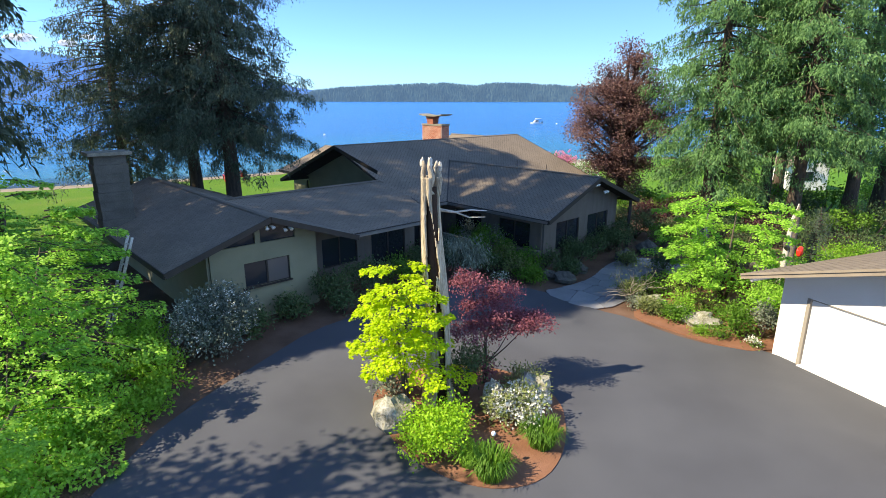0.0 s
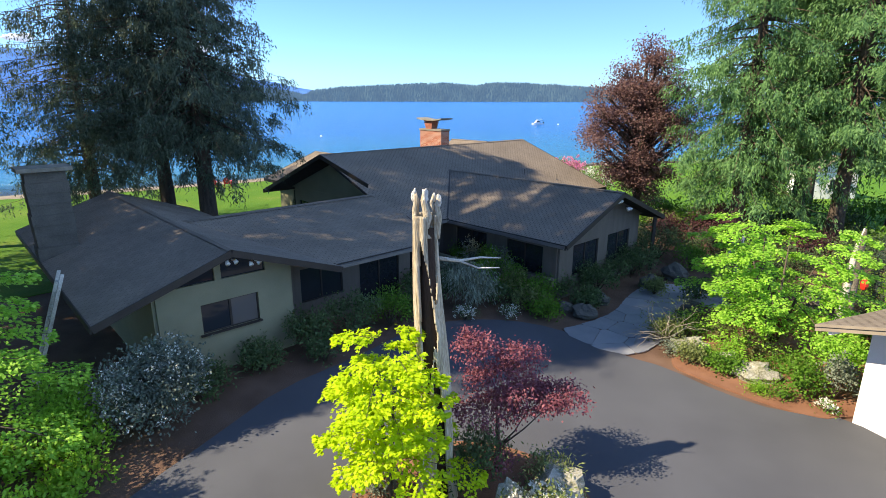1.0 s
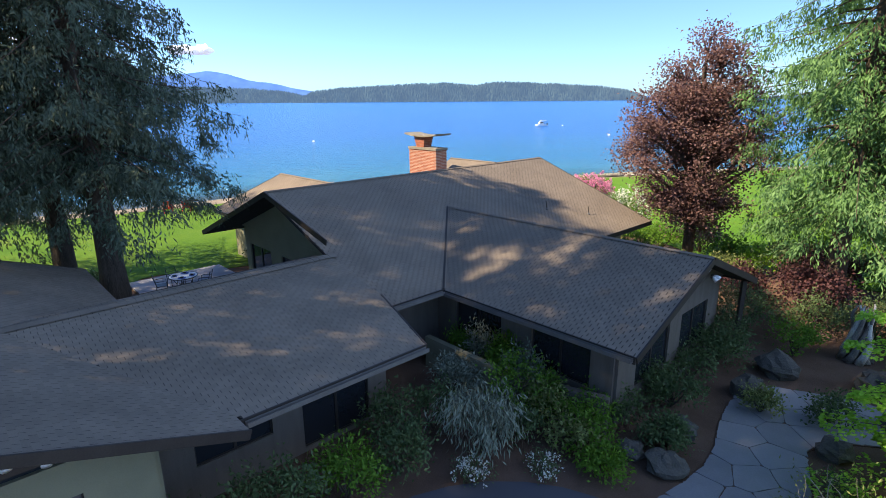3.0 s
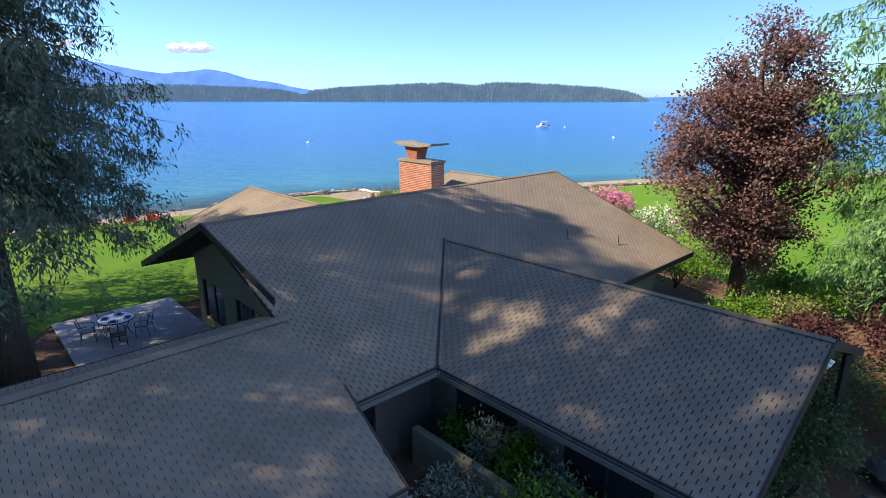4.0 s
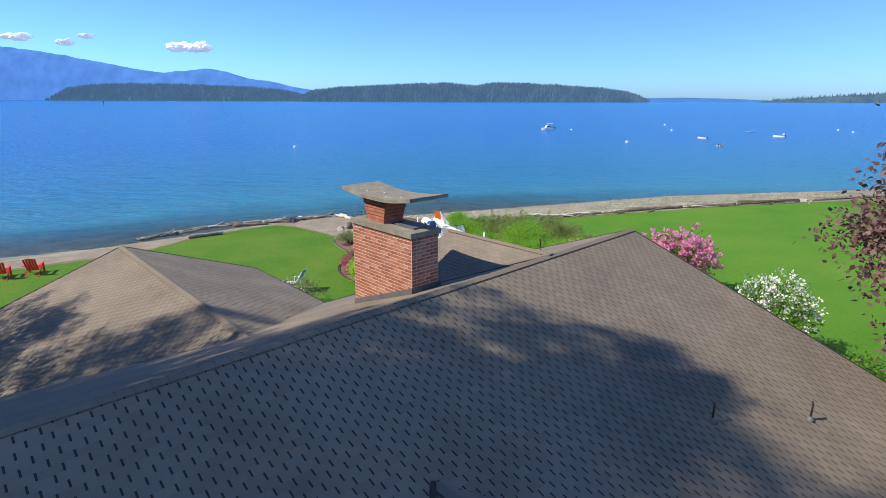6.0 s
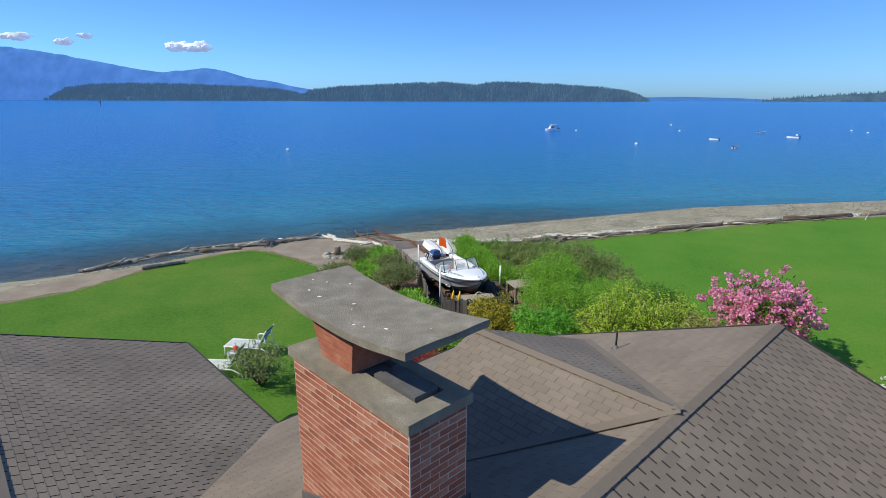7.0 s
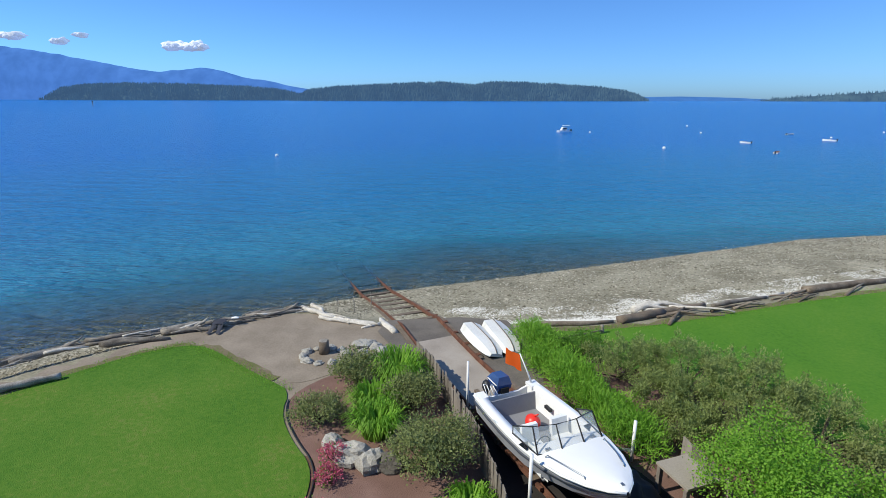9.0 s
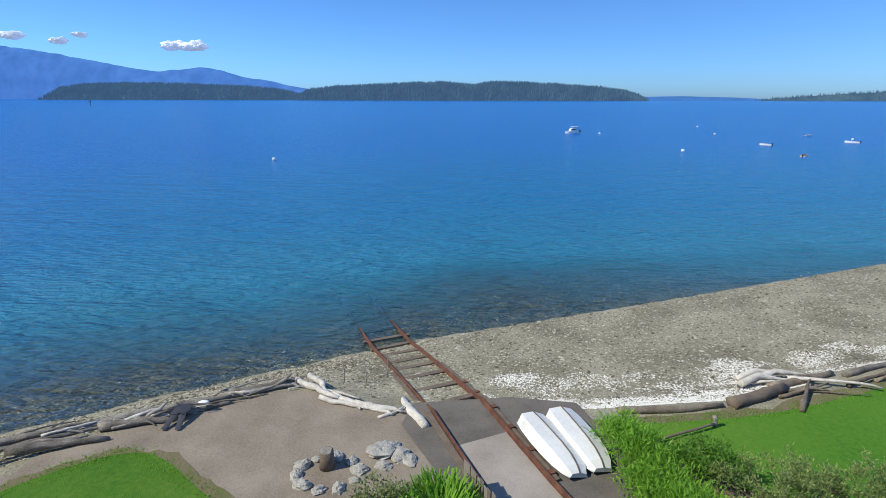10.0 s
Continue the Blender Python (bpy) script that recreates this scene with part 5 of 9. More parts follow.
def cedar(label, x, y, h, r, low, mat, n_branch=95, sprays=34, lean=(0, 0), trunk_r=0.34, scale=1.0, cone=1.35, per_spray=4, lift=(-0.12, 0.42)):
    """A tall conifer whose branches sag and lift at the tips, with fine foliage hanging from them."""
    ob = thing("cedar_tree", label, "tree", (x, y, LAND))
    b = Build()
    pts = [(lean[0] * k * k / 81 + 0.08 * math.sin(k), lean[1] * k * k / 81, h * k / 9 - 0.1) for k in range(10)]
    b.tube(pts, [trunk_r * (1.35 if k == 0 else 1.0) * (1 - 0.93 * k / 9) for k in range(10)], 12)
    part("trunk", b, M["bark"], ob, smooth=True)
    leaflet = scale * (0.88 if scale < 0.9 else 1.0)
    lb, quads = Build(), []
    stops = (0, 0.3, 0.6, 0.85, 1.0)
    for i in range(n_branch):
        k = (i + rng.random()) / n_branch
        z = low + (h - low) * (k ** 1.15)
        long = r * (1 - 0.92 * k ** cone) * rng.uniform(0.5, 1.12) * (0.75 + 0.25 * min(1, k * 8))
        a = i * 2.39996 + rng.uniform(-0.4, 0.4)
        out = np.array([math.cos(a), math.sin(a), 0.0])
        o = np.array([np.interp(z, [p[2] for p in pts], [p[0] for p in pts]), np.interp(z, [p[2] for p in pts], [p[1] for p in pts]), z])
        sag, rise = long * rng.uniform(0.14, 0.30), rng.uniform(*lift)
        line = [o + out * long * q + np.array([0, 0, rise * long * q - sag * 2.4 * q * q + 1.3 * sag * q ** 4]) for q in stops]
        lb.tube(line, [0.04 + 0.008 * long, 0.028, 0.018, 0.010, 0.005], 4)
        side = np.cross(out, (0, 0, 1))
        n = int(sprays * (0.45 + long / r))
        # twigs leave the branch on both sides; foliage hangs from them
        nt = max(4, n // 6)
        tq = rng.uniform(0.2, 1.0, nt) ** 0.8
        reach = rng.normal(size=nt) * (0.36 + 0.17 * long * (1.1 - tq))
        n = nt * 6
        q = np.clip(np.repeat(tq, 6) + rng.normal(size=n) * 0.02, 0.1, 1.03)
        across = np.repeat(reach, 6) * rng.uniform(0.1, 1.0, n)
        c = np.stack([np.interp(q, stops, [p[m] for p in line]) for m in range(3)], 1)
        c = c + side * across[:, None] + out * (np.abs(across) * 0.45)[:, None] + np.stack([0 * q, 0 * q, -np.abs(across) * 0.30 + rng.normal(size=n) * 0.05], 1)
        # each hanging spray is a short chain of leaflets
        hang = out * rng.uniform(0.0, 0.4, (n, 1)) + side * (np.sign(across) * rng.uniform(-0.1, 0.4, n))[:, None] + np.array([0, 0, -1.0]) * rng.uniform(0.6, 1.3, (n, 1)) + rng.normal(size=(n, 3)) * 0.16
        hang /= np.linalg.norm(hang, axis=1, keepdims=True)
        fall = (rng.uniform(0.35, 1.15, n) * scale)[:, None]
        for leaf in range(per_spray):
            at = (leaf + rng.uniform(0.0, 0.7, (n, 1))) / per_spray
            start = c + hang * fall * at + rng.normal(size=(n, 3)) * 0.05 * scale
            d = hang + rng.normal(size=(n, 3)) * 0.42
            nn = rng.normal(size=(n, 3)) * 0.6 + out * 0.8 + np.array([0, 0, 0.4])
            quads.append(leaves(start, d, nn, (rng.uniform(0.20, 0.36, n) * leaflet), rng.uniform(0.055, 0.12, n) * leaflet * (1.15 - 0.5 * at[:, 0]), 0.1))
    part("branchwork", lb, M["bark"], ob, smooth=True, kind="stuff")
    part("needle_foliage", quads_mesh("needle_foliage", np.concatenate(quads)), M[mat], ob)
    return ob


def layered_tree(name, label, x, y, reach, z0, z1, n, mat, leaf, per=110, bark="stem", r=0.08, base=None, arc=(0, 2 * math.pi), broad=0.34, foot=0.25):
    """A maple: leaning stems and flat, slightly drooping boughs in storeys, with gaps between."""
    z = LAND + 0.03 if base is None else base
    ob = thing(name, label, "tree", (x, y, z))
    tips, lb, quads = [], Build(), []
    for k in range(4):
        a = arc[0] + (arc[1] - arc[0]) * (k + 0.5) / 4
        tips.append([Vector((0.05 * k, 0, -0.05)), Vector((math.cos(a) * foot * reach * 0.5, math.sin(a) * foot * reach * 0.5, z1 * 0.4)), Vector((math.cos(a) * foot * reach, math.sin(a) * foot * reach, z1 * 0.80))])
        part("stem", Build().tube(tips[-1], [r, r * 0.6, r * 0.15], 8), M[bark], ob, smooth=True)
    for i in range(n):
        k = (i + rng.random()) / n
        a = arc[0] + (arc[1] - arc[0]) * ((i * 0.618) % 1.0)
        s = tips[int(4 * ((i * 0.618) % 1.0)) % 4]
        zz = z0 + (z1 - z0) * k
        o = s[0].lerp(s[1], zz / (z1 * 0.4)) if zz < z1 * 0.4 else s[1].lerp(s[2], (zz - z1 * 0.4) / (z1 * 0.40))
        long = reach * (1.0 - 0.55 * k) * rng.uniform(0.65, 1.1)
        out = Vector((math.cos(a), math.sin(a), 0))
        rise = rng.uniform(-0.12, 0.10)
        line = [o + out * long * q + Vector((0, 0, long * (rise * q - 0.16 * q * q))) for q in (0, 0.35, 0.7, 1.0)]
        lb.tube(line, [r * 0.22, r * 0.2, r * 0.14, r * 0.04], 5)
        m = int(per * (0.5 + 0.5 * long / reach))
        q = rng.uniform(0.08, 1.05, m)
        wide = long * broad * np.clip(1.25 - q, 0.2, 1) ** 0.7 * (1 + 0.5 * np.sin(q * 17 + i))
        across = rng.uniform(-1, 1, m) * wide
        side = np.array([-out.y, out.x, 0])
        c = np.stack([np.interp(q, (0, 0.35, 0.7, 1.0), [p[j] for p in line]) for j in range(3)], 1) + side * across[:, None]
        c[:, 2] += rng.normal(size=m) * (0.024 * reach ** 0.5) - np.abs(across) * 0.12
        d = np.array(out) * rng.uniform(0.2, 1, (m, 1)) + side * np.sign(across)[:, None] * rng.uniform(0, 1, (m, 1)) + rng.normal(size=(m, 3)) * (0.35, 0.35, 0.15) - (0, 0, 0.25)
        nn = rng.normal(size=(m, 3)) * 0.42 + (0, 0, 1.0)
        quads.append(leaves(c, d, nn, leaf * rng.uniform(0.7, 1.25, m), leaf * 0.78 * rng.uniform(0.75, 1.2, m), 0.08))
    part("branchwork", lb, M[bark], ob, smooth=True, kind="stuff")
    part("crown", quads_mesh("crown", np.concatenate(quads)), M[mat], ob)
    return ob


def blades(name, label, x, y, r, h, n, mat, wide=0.035, base=None, category="plant", group="", arch=0.9):
    """A tuft of arching strap leaves."""
    z = LAND + 0.02 if base is None else base
    a = rng.uniform(0, 2 * math.pi, n)
    rad = r * 0.55 * np.sqrt(rng.random(n))
    foot = np.stack([np.cos(a) * rad, np.sin(a) * rad, 0 * a], 1)
    a2 = a + rng.normal(size=n) * 0.7
    out = np.stack([np.cos(a2), np.sin(a2), 0 * a], 1)
    hh = h * rng.uniform(0.6, 1.1, n)[:, None]
    reach = r * arch * rng.uniform(0.3, 1.0, n)[:, None]
    side = np.stack([-np.sin(a2), np.cos(a2), 0 * a], 1) * wide
    upv = np.array([0, 0, 1.0])
    p = [foot, foot + out * reach * 0.25 + upv * hh * 0.65, foot + out * reach * 0.62 + upv * hh, foot + out * reach + upv * hh * 0.78]
    w = [0.7, 1.0, 0.7, 0.05]
    quads = [np.stack([p[i] - side * w[i], p[i] + side * w[i], p[i + 1] + side * w[i + 1], p[i + 1] - side * w[i + 1]], 1) for i in range(3)]
    ob = thing(name, label, category, (x, y, z), group=group)
    part("leaf_tuft", quads_mesh("leaf_tuft", np.concatenate(quads)), M[mat], ob)
    return ob


def boulder(label, x, y, r, squash=0.7, mat="rock", z=None, seed=None, group="", long=1.0, turn=0.0, name="boulder"):
    s = seed if seed is not None else x * 1.7 + y
    b = Build().blob((0, 0, r * squash * 0.55), (r * long, r, r * squash), s, 0.42, 9, 13, 0.35)
    ob = single(name, b, M[mat], label, "rock", group, smooth=False)
    ob.matrix_world = Matrix.Translation((x, y, (LAND if z is None else z) - 0.03)) @ Matrix.Rotation(turn, 4, "Z")
    return ob


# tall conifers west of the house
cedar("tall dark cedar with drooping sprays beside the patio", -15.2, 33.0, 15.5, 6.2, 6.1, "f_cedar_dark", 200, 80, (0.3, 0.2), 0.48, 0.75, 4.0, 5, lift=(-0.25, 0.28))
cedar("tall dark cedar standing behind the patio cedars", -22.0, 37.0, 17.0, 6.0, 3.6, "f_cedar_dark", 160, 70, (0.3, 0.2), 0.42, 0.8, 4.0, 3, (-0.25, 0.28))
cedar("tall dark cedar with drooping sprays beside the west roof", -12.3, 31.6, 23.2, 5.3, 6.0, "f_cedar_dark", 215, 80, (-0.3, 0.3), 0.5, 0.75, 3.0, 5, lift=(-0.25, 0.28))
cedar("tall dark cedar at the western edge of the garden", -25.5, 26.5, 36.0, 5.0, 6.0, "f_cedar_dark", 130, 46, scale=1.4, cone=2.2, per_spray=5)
# Added out of view: heights and gaps set so their shade dapples the roofs.
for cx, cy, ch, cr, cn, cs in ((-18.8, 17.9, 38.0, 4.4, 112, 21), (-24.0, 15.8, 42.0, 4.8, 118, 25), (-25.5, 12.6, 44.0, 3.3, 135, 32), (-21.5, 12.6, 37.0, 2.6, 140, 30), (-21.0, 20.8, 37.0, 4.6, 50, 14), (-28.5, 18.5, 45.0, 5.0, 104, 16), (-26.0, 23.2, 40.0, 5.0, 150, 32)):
    cedar("tall dark cedar added west of the view to shade the roofs", cx, cy, ch, cr, 6.0, "f_cedar_dark", cn, cs, scale=2.0, cone=5.0, per_spray=5)
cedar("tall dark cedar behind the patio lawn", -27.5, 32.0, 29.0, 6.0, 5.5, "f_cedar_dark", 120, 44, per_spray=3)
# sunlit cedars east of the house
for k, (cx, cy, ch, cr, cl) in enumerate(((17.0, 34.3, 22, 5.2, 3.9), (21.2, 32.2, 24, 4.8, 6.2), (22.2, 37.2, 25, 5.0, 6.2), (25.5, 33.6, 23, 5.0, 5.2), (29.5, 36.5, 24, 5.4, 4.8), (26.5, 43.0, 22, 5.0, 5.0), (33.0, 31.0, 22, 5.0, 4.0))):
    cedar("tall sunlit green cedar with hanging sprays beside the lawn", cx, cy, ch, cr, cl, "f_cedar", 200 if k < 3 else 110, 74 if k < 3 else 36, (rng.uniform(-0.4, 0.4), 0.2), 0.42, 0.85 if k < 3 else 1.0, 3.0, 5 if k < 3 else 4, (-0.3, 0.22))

# copper-leaved tree by the north-east corner of the house
rng = np.random.default_rng(21)
COPPER = []
for k in range(120):
    q = unit(1)[0] * rng.random() ** 0.42
    w = 0.62 + 0.38 * math.cos(min(1.0, max(-1.0, q[2] + 0.05)) * 1.35)
    b = rng.uniform(0.35, 0.8)
    COPPER.append((-0.3 + q[0] * 3.3 * w, -0.3 + q[1] * 2.8 * w, 6.8 + q[2] * 4.6, b, b, b * 0.75))
for k in range(14):
    COPPER.append((-0.3 + 1.7 * math.cos(k * 2.4) * rng.random(), -0.2 + 1.5 * math.sin(k * 2.4) * rng.random(), rng.uniform(1.8, 4.6), 0.6, 0.6, 0.5))
broad_tree("copper_tree", "upright tree with copper-purple leaves beside the lawn", 13.0, 39.4, 8.6, COPPER, "f_plum", 50000, 0.142, 0.096, r=0.24, flat=0.7, spread=0.34, per=10)
# maples round the drive
layered_tree("vine_maple", "spreading vine maple with layered yellow-green leaves", -10.9, 12.9, 3.5, 1.8, 5.2, 40, "f_maple", 0.10, 860, r=0.11, foot=0.3)
layered_tree("vine_maple", "vine maple with bright green layered leaves against the house", -13.6, 15.6, 3.2, 2.0, 6.0, 30, "f_maple", 0.13, 300, r=0.11)
layered_tree("vine_maple", "low vine maple spreading over the drive's edge", -9.4, 9.7, 2.6, 0.5, 2.6, 34, "f_maple", 0.095, 700, r=0.07, foot=0.5)
# Unseen tree, its crown shaped to throw leaf shadows on the asphalt.
broad_tree("shade_tree", "broad-leaved tree added out of view to shade the drive", -13.2, 6.3, 7.0,
           [(-1.6, 0.1, 9.2, 1.5, 1.0, 0.8), (0.6, 0.4, 9.6, 1.6, 1.0, 0.8), (2.9, 1.1, 9.8, 1.3, 0.8, 0.7), (4.2, 0.3, 9.2, 1.0, 0.7, 0.6), (1.4, -0.8, 8.6, 1.2, 0.7, 0.6), (0, 0, 11, 1.0, 0.8, 0.7)], "f_green", 2300, 0.24, 0.17, r=0.12, spread=0.3)
layered_tree("vine_maple", "spreading maple with fresh green leaves over mossy rocks", 12.0, 21.2, 3.1, 0.8, 4.45, 44, "f_maple", 0.105, 640, r=0.07, foot=0.4, arc=(0.30, 5.7))
# island in the drive
IZ = LAND + 0.07
layered_tree("golden_maple", "small golden-leaved maple in the island bed", -0.4, 12.7, 1.7, 1.3, 3.95, 27, "f_lime", 0.095, 560, r=0.035, base=IZ, broad=0.44, foot=0.12)
broad_tree("red_maple", "small weeping red-leaved Japanese maple in the island bed", 1.85, 14.1, 1.3,
           [(0.1, 0, 2.3, 0.8, 0.7, 0.32), (-0.55, 0.2, 3.0, 0.45, 0.45, 0.3), (0.75, 0, 1.85, 0.75, 0.6, 0.28), (1.25, -0.2, 2.05, 0.55, 0.5, 0.25), (-0.25, -0.3, 1.75, 0.7, 0.5, 0.3), (0.45, 0.3, 2.75, 0.5, 0.45, 0.22), (-0.1, -0.6, 0.75, 0.3, 0.3, 0.35)],
           "f_redmaple", 11000, 0.075, 0.042, "stem", 0.05, 0.6, 14, 0.11, droop=0.6, base=IZ)
shrub("shrub", "rounded bright green shrub at the front of the island", 0.55, 10.95, 0.95, 1.0, "f_dome", 5200, 0.07, 0.04, base=IZ)
shrub("rhododendron", "low shrub covered in cream blossom beside a rock", 2.55, 12.15, 0.8, 0.85, "f_olive", 1600, 0.09, 0.05, flowers="flower_white", nf=1300, fl=0.085, base=IZ)
shrub("shrub", "dark conifer mound in the middle of the island", 1.3, 13.4, 0.75, 1.5, "f_dark", 2200, 0.10, 0.03, base=IZ)
shrub("shrub", "grey-green low shrub beside the rock", -0.75, 13.3, 0.55, 0.8, "f_silver", 1200, 0.07, 0.04, base=IZ)
shrub("shrub", "olive green feathery shrub beneath the red maple", 2.9, 13.5, 0.6, 0.8, "f_olive", 1200, 0.10, 0.03, base=IZ)
blades("grass_tuft", "tuft of arching green strap leaves on bark mulch", 1.75, 10.05, 0.55, 0.6, 420, "f_green", 0.013, IZ, group="grass tufts in the island")
blades("grass_tuft", "tuft of fine blue-green grass at the island's rim", 3.05, 11.2, 0.55, 0.55, 520, "f_green", 0.010, IZ, group="grass tufts in the island")
blades("grass_tuft", "tuft of mixed green leaves with a flower stem", 1.3, 10.45, 0.4, 0.45, 160, "f_bright", 0.016, IZ, group="grass tufts in the island")
boulder("large grey-white mossy boulder on the island", -0.55, 12.0, 0.55, 0.95, "rock_moss", z=IZ, group="island rocks")
boulder("pale boulder beneath the red maple", 3.15, 13.3, 0.55, 0.9, "rock_moss", z=IZ, group="island rocks")
boulder("upright pale stone beside the blossom shrub", 2.05, 12.7, 0.34, 1.5, "rock_moss", z=IZ, group="island rocks")
tulip = thing("flower", "single pale pink flower on a thin stem", "flower", (1.8, 10.4, IZ))
part("stalk", Build().tube([(0, 0, 0), (0.02, 0, 0.4), (0.03, 0.01, 0.78)], 0.008, 5), M["f_green"], tulip)
part("bloom", Build().blob((0.03, 0.01, 0.82), (0.05, 0.05, 0.06), 3, 0.3), M["white"], tulip, smooth=True)

# the weathered snag on the island
snag = thing("driftwood_snag", "tall bleached hollow tree trunk standing in the island bed", "tree trunk", (0.5, 13.2, IZ))
SN_H = 6.5


def snag_wall():
    """A hollow, split trunk: an open ring of ribs that ends in knobs."""
    b = Build()
    segs, rings, H = 88, 160, SN_H - 0.36
    for layer in (0, 1):
        for j in range(rings + 1):
            k = j / rings
            z = H * k
            for i in range(segs):
                a = 2 * math.pi * i / segs
                r = 0.36 - 0.13 * k + 0.10 * max(0, 1 - 6 * k)
                rib = noise.noise((math.cos(a) * 2.1, math.sin(a) * 2.1, z * 0.28 + 3))
                rib2 = noise.noise((math.cos(a) * 4.6, math.sin(a) * 4.6, z * 0.6))
                rr = r * (1 + 0.22 * rib + 0.13 * rib2) - layer * 0.05
                cx = -0.13 * k + 0.05 * math.sin(k * 5)
                b.v.append((cx + math.cos(a) * rr, -0.1 * k + math.sin(a) * rr, z))
    per = segs * (rings + 1)

    def open_at(i, j):
        a = 2 * math.pi * (i + 0.5) / segs
        k = (j + 0.5) / rings
        def slit(mid, half, low, high, power):
            """A pointed opening round an angle, between two heights."""
            return abs((a - mid + math.pi) % (2 * math.pi) - math.pi) < half * max(0, math.sin(min(1, max(0, (k - low) / (high - low))) * math.pi)) ** power

        s1 = slit(4.46 + 0.16 * math.sin(k * 11), 0.50, 0.42, 0.93, 0.7)
        s2 = slit(5.36 + 0.10 * math.sin(k * 8), 0.52, 0.73, 1.06, 0.6)
        s3 = slit(5.05 + 0.12 * math.sin(k * 9), 0.42, -0.35, 0.55, 0.6) or slit(5.1, 0.16, 0.575, 0.68, 0.7)
        return s1 or s2 or s3

    for j in range(rings):
        for i in range(segs):
            if open_at(i, j):
                continue
            q = [j * segs + i, j * segs + (i + 1) % segs, (j + 1) * segs + (i + 1) % segs, (j + 1) * segs + i]
            b.f.append(tuple(q))
            b.f.append(tuple(per + x for x in q[::-1]))
            for (di, dj), (m, n) in (((1, 0), (1, 2)), ((-1, 0), (3, 0)), ((0, 1), (2, 3)), ((0, -1), (0, 1))):
                if not 0 <= j + dj < rings or open_at((i + di) % segs, j + dj):
                    b.f.append((q[n], q[m], per + q[m], per + q[n]))
    return b


part("trunk", snag_wall(), M["snag"], snag, smooth=True)
# A solid dark tube fills the trunk; the hollow's shade is its colour.
part("hollow", Build().tube([(0, 0.02, 0.1), (-0.05, 0, 2.5), (-0.1, -0.04, 4.6), (-0.12, -0.08, 5.9)], [0.27, 0.22, 0.18, 0.13], 12), M["snag_core_shade"], snag, "solid dark core for the hollow's shade", smooth=True)
for k, (dx, dy, dz, r) in enumerate(((-0.20, -0.03, 0.15, 0.085), (-0.03, -0.09, 0.17, 0.095), (0.10, 0.07, 0.10, 0.055), (0.18, 0.02, 0.05, 0.075))):
    f = Vector((-0.13 + dx * 0.85, -0.1 + dy * 0.8, SN_H - 0.8))
    t = Vector((-0.13 + dx * 1.15, -0.1 + dy, SN_H - 0.12 + dz))
    line, rad = [], []
    for q in range(7):
        e = q / 6
        line.append(f.lerp(t, e) + Vector((noise.noise((k, e * 3, 1)), noise.noise((e * 3, k, 4)), 0)) * 0.07)
        rad.append(r * (1.05 - 0.5 * e) * (1 + 0.4 * noise.noise((k * 3.3, e * 6, 2))))
    stub = part("stub", Build().tube(line, rad, 9), M["snag"], snag, "broken pale stub", smooth=True)
    part("knob", Build().blob((t.x, t.y, t.z - r * 0.7), (r * 0.6, r * 0.56, r * 1.5), k * 3 + 4, 0.45, 16, 18), M["bleached"], stub, "white weathered knob", True)
part("branch", Build().tube([(0.05, 0.0, 5.3), (0.45, 0.1, 5.22), (0.85, 0.2, 5.26), (1.25, 0.3, 5.22)], [0.045, 0.03, 0.02, 0.008], 7).tube([(0.45, 0.1, 5.22), (0.8, 0.04, 5.10), (1.2, 0.0, 5.12)], [0.022, 0.018, 0.008], 5), M["bleached"], snag, "thin bleached side branch", smooth=True)
part("buttress", Build().tube([(0.2, 0.08, 0.0), (0.17, 0.1, 1.4), (0.08, 0.1, 3.0), (-0.02, 0.1, 4.4)], [0.18, 0.14, 0.11, 0.06], 9), M["stem"], snag, "darker ribbed side of the trunk", smooth=True)

# beds round the drive
for x, y, r, h, mat in ((-8.3, 10.4, 0.9, 0.9, "f_maple"), (-9.4, 10.9, 1.1, 1.2, "f_maple"), (-8.0, 12.0, 0.8, 0.8, "f_maple"), (-8.9, 13.6, 0.9, 0.9, "f_bright"), (-8.5, 8.8, 0.9, 0.9, "f_maple"), (-10.2, 13.2, 1.2, 1.2, "f_dark"), (-7.4, 9.6, 0.7, 0.6, "f_maple"), (-7.2, 10.9, 0.75, 0.6, "f_bright"), (-7.1, 12.2, 0.7, 0.55, "f_bright"), (-7.3, 13.4, 0.75, 0.6, "f_bright"), (-7.9, 14.4, 0.7, 0.9, "f_maple"), (-7.5, 8.4, 0.7, 0.6, "f_maple"), (-8.7, 15.2, 0.9, 1.3, "f_maple"), (-9.6, 16.2, 0.9, 1.3, "f_maple"), (-6.2, 17.4, 0.7, 0.8, "f_dark")):
    shrub("shrub", "leafy green shrub beneath the vine maple", x, y, r, h, mat, int(1400 * r), 0.11, 0.06, group="shrubs below the vine maple")
boulder("pale mossy boulder among bedding plants", 8.95, 20.5, 0.45, 0.75, "rock_moss", group="drive edge rocks", long=1.3)
boulder("grey mossy boulder at the mulch edge", 10.1, 18.6, 0.5, 0.7, "rock_moss", group="drive edge rocks", long=1.3)
boulder("low grey boulder in the mulch bed", 9.6, 19.4, 0.45, 0.7, group="drive edge rocks")
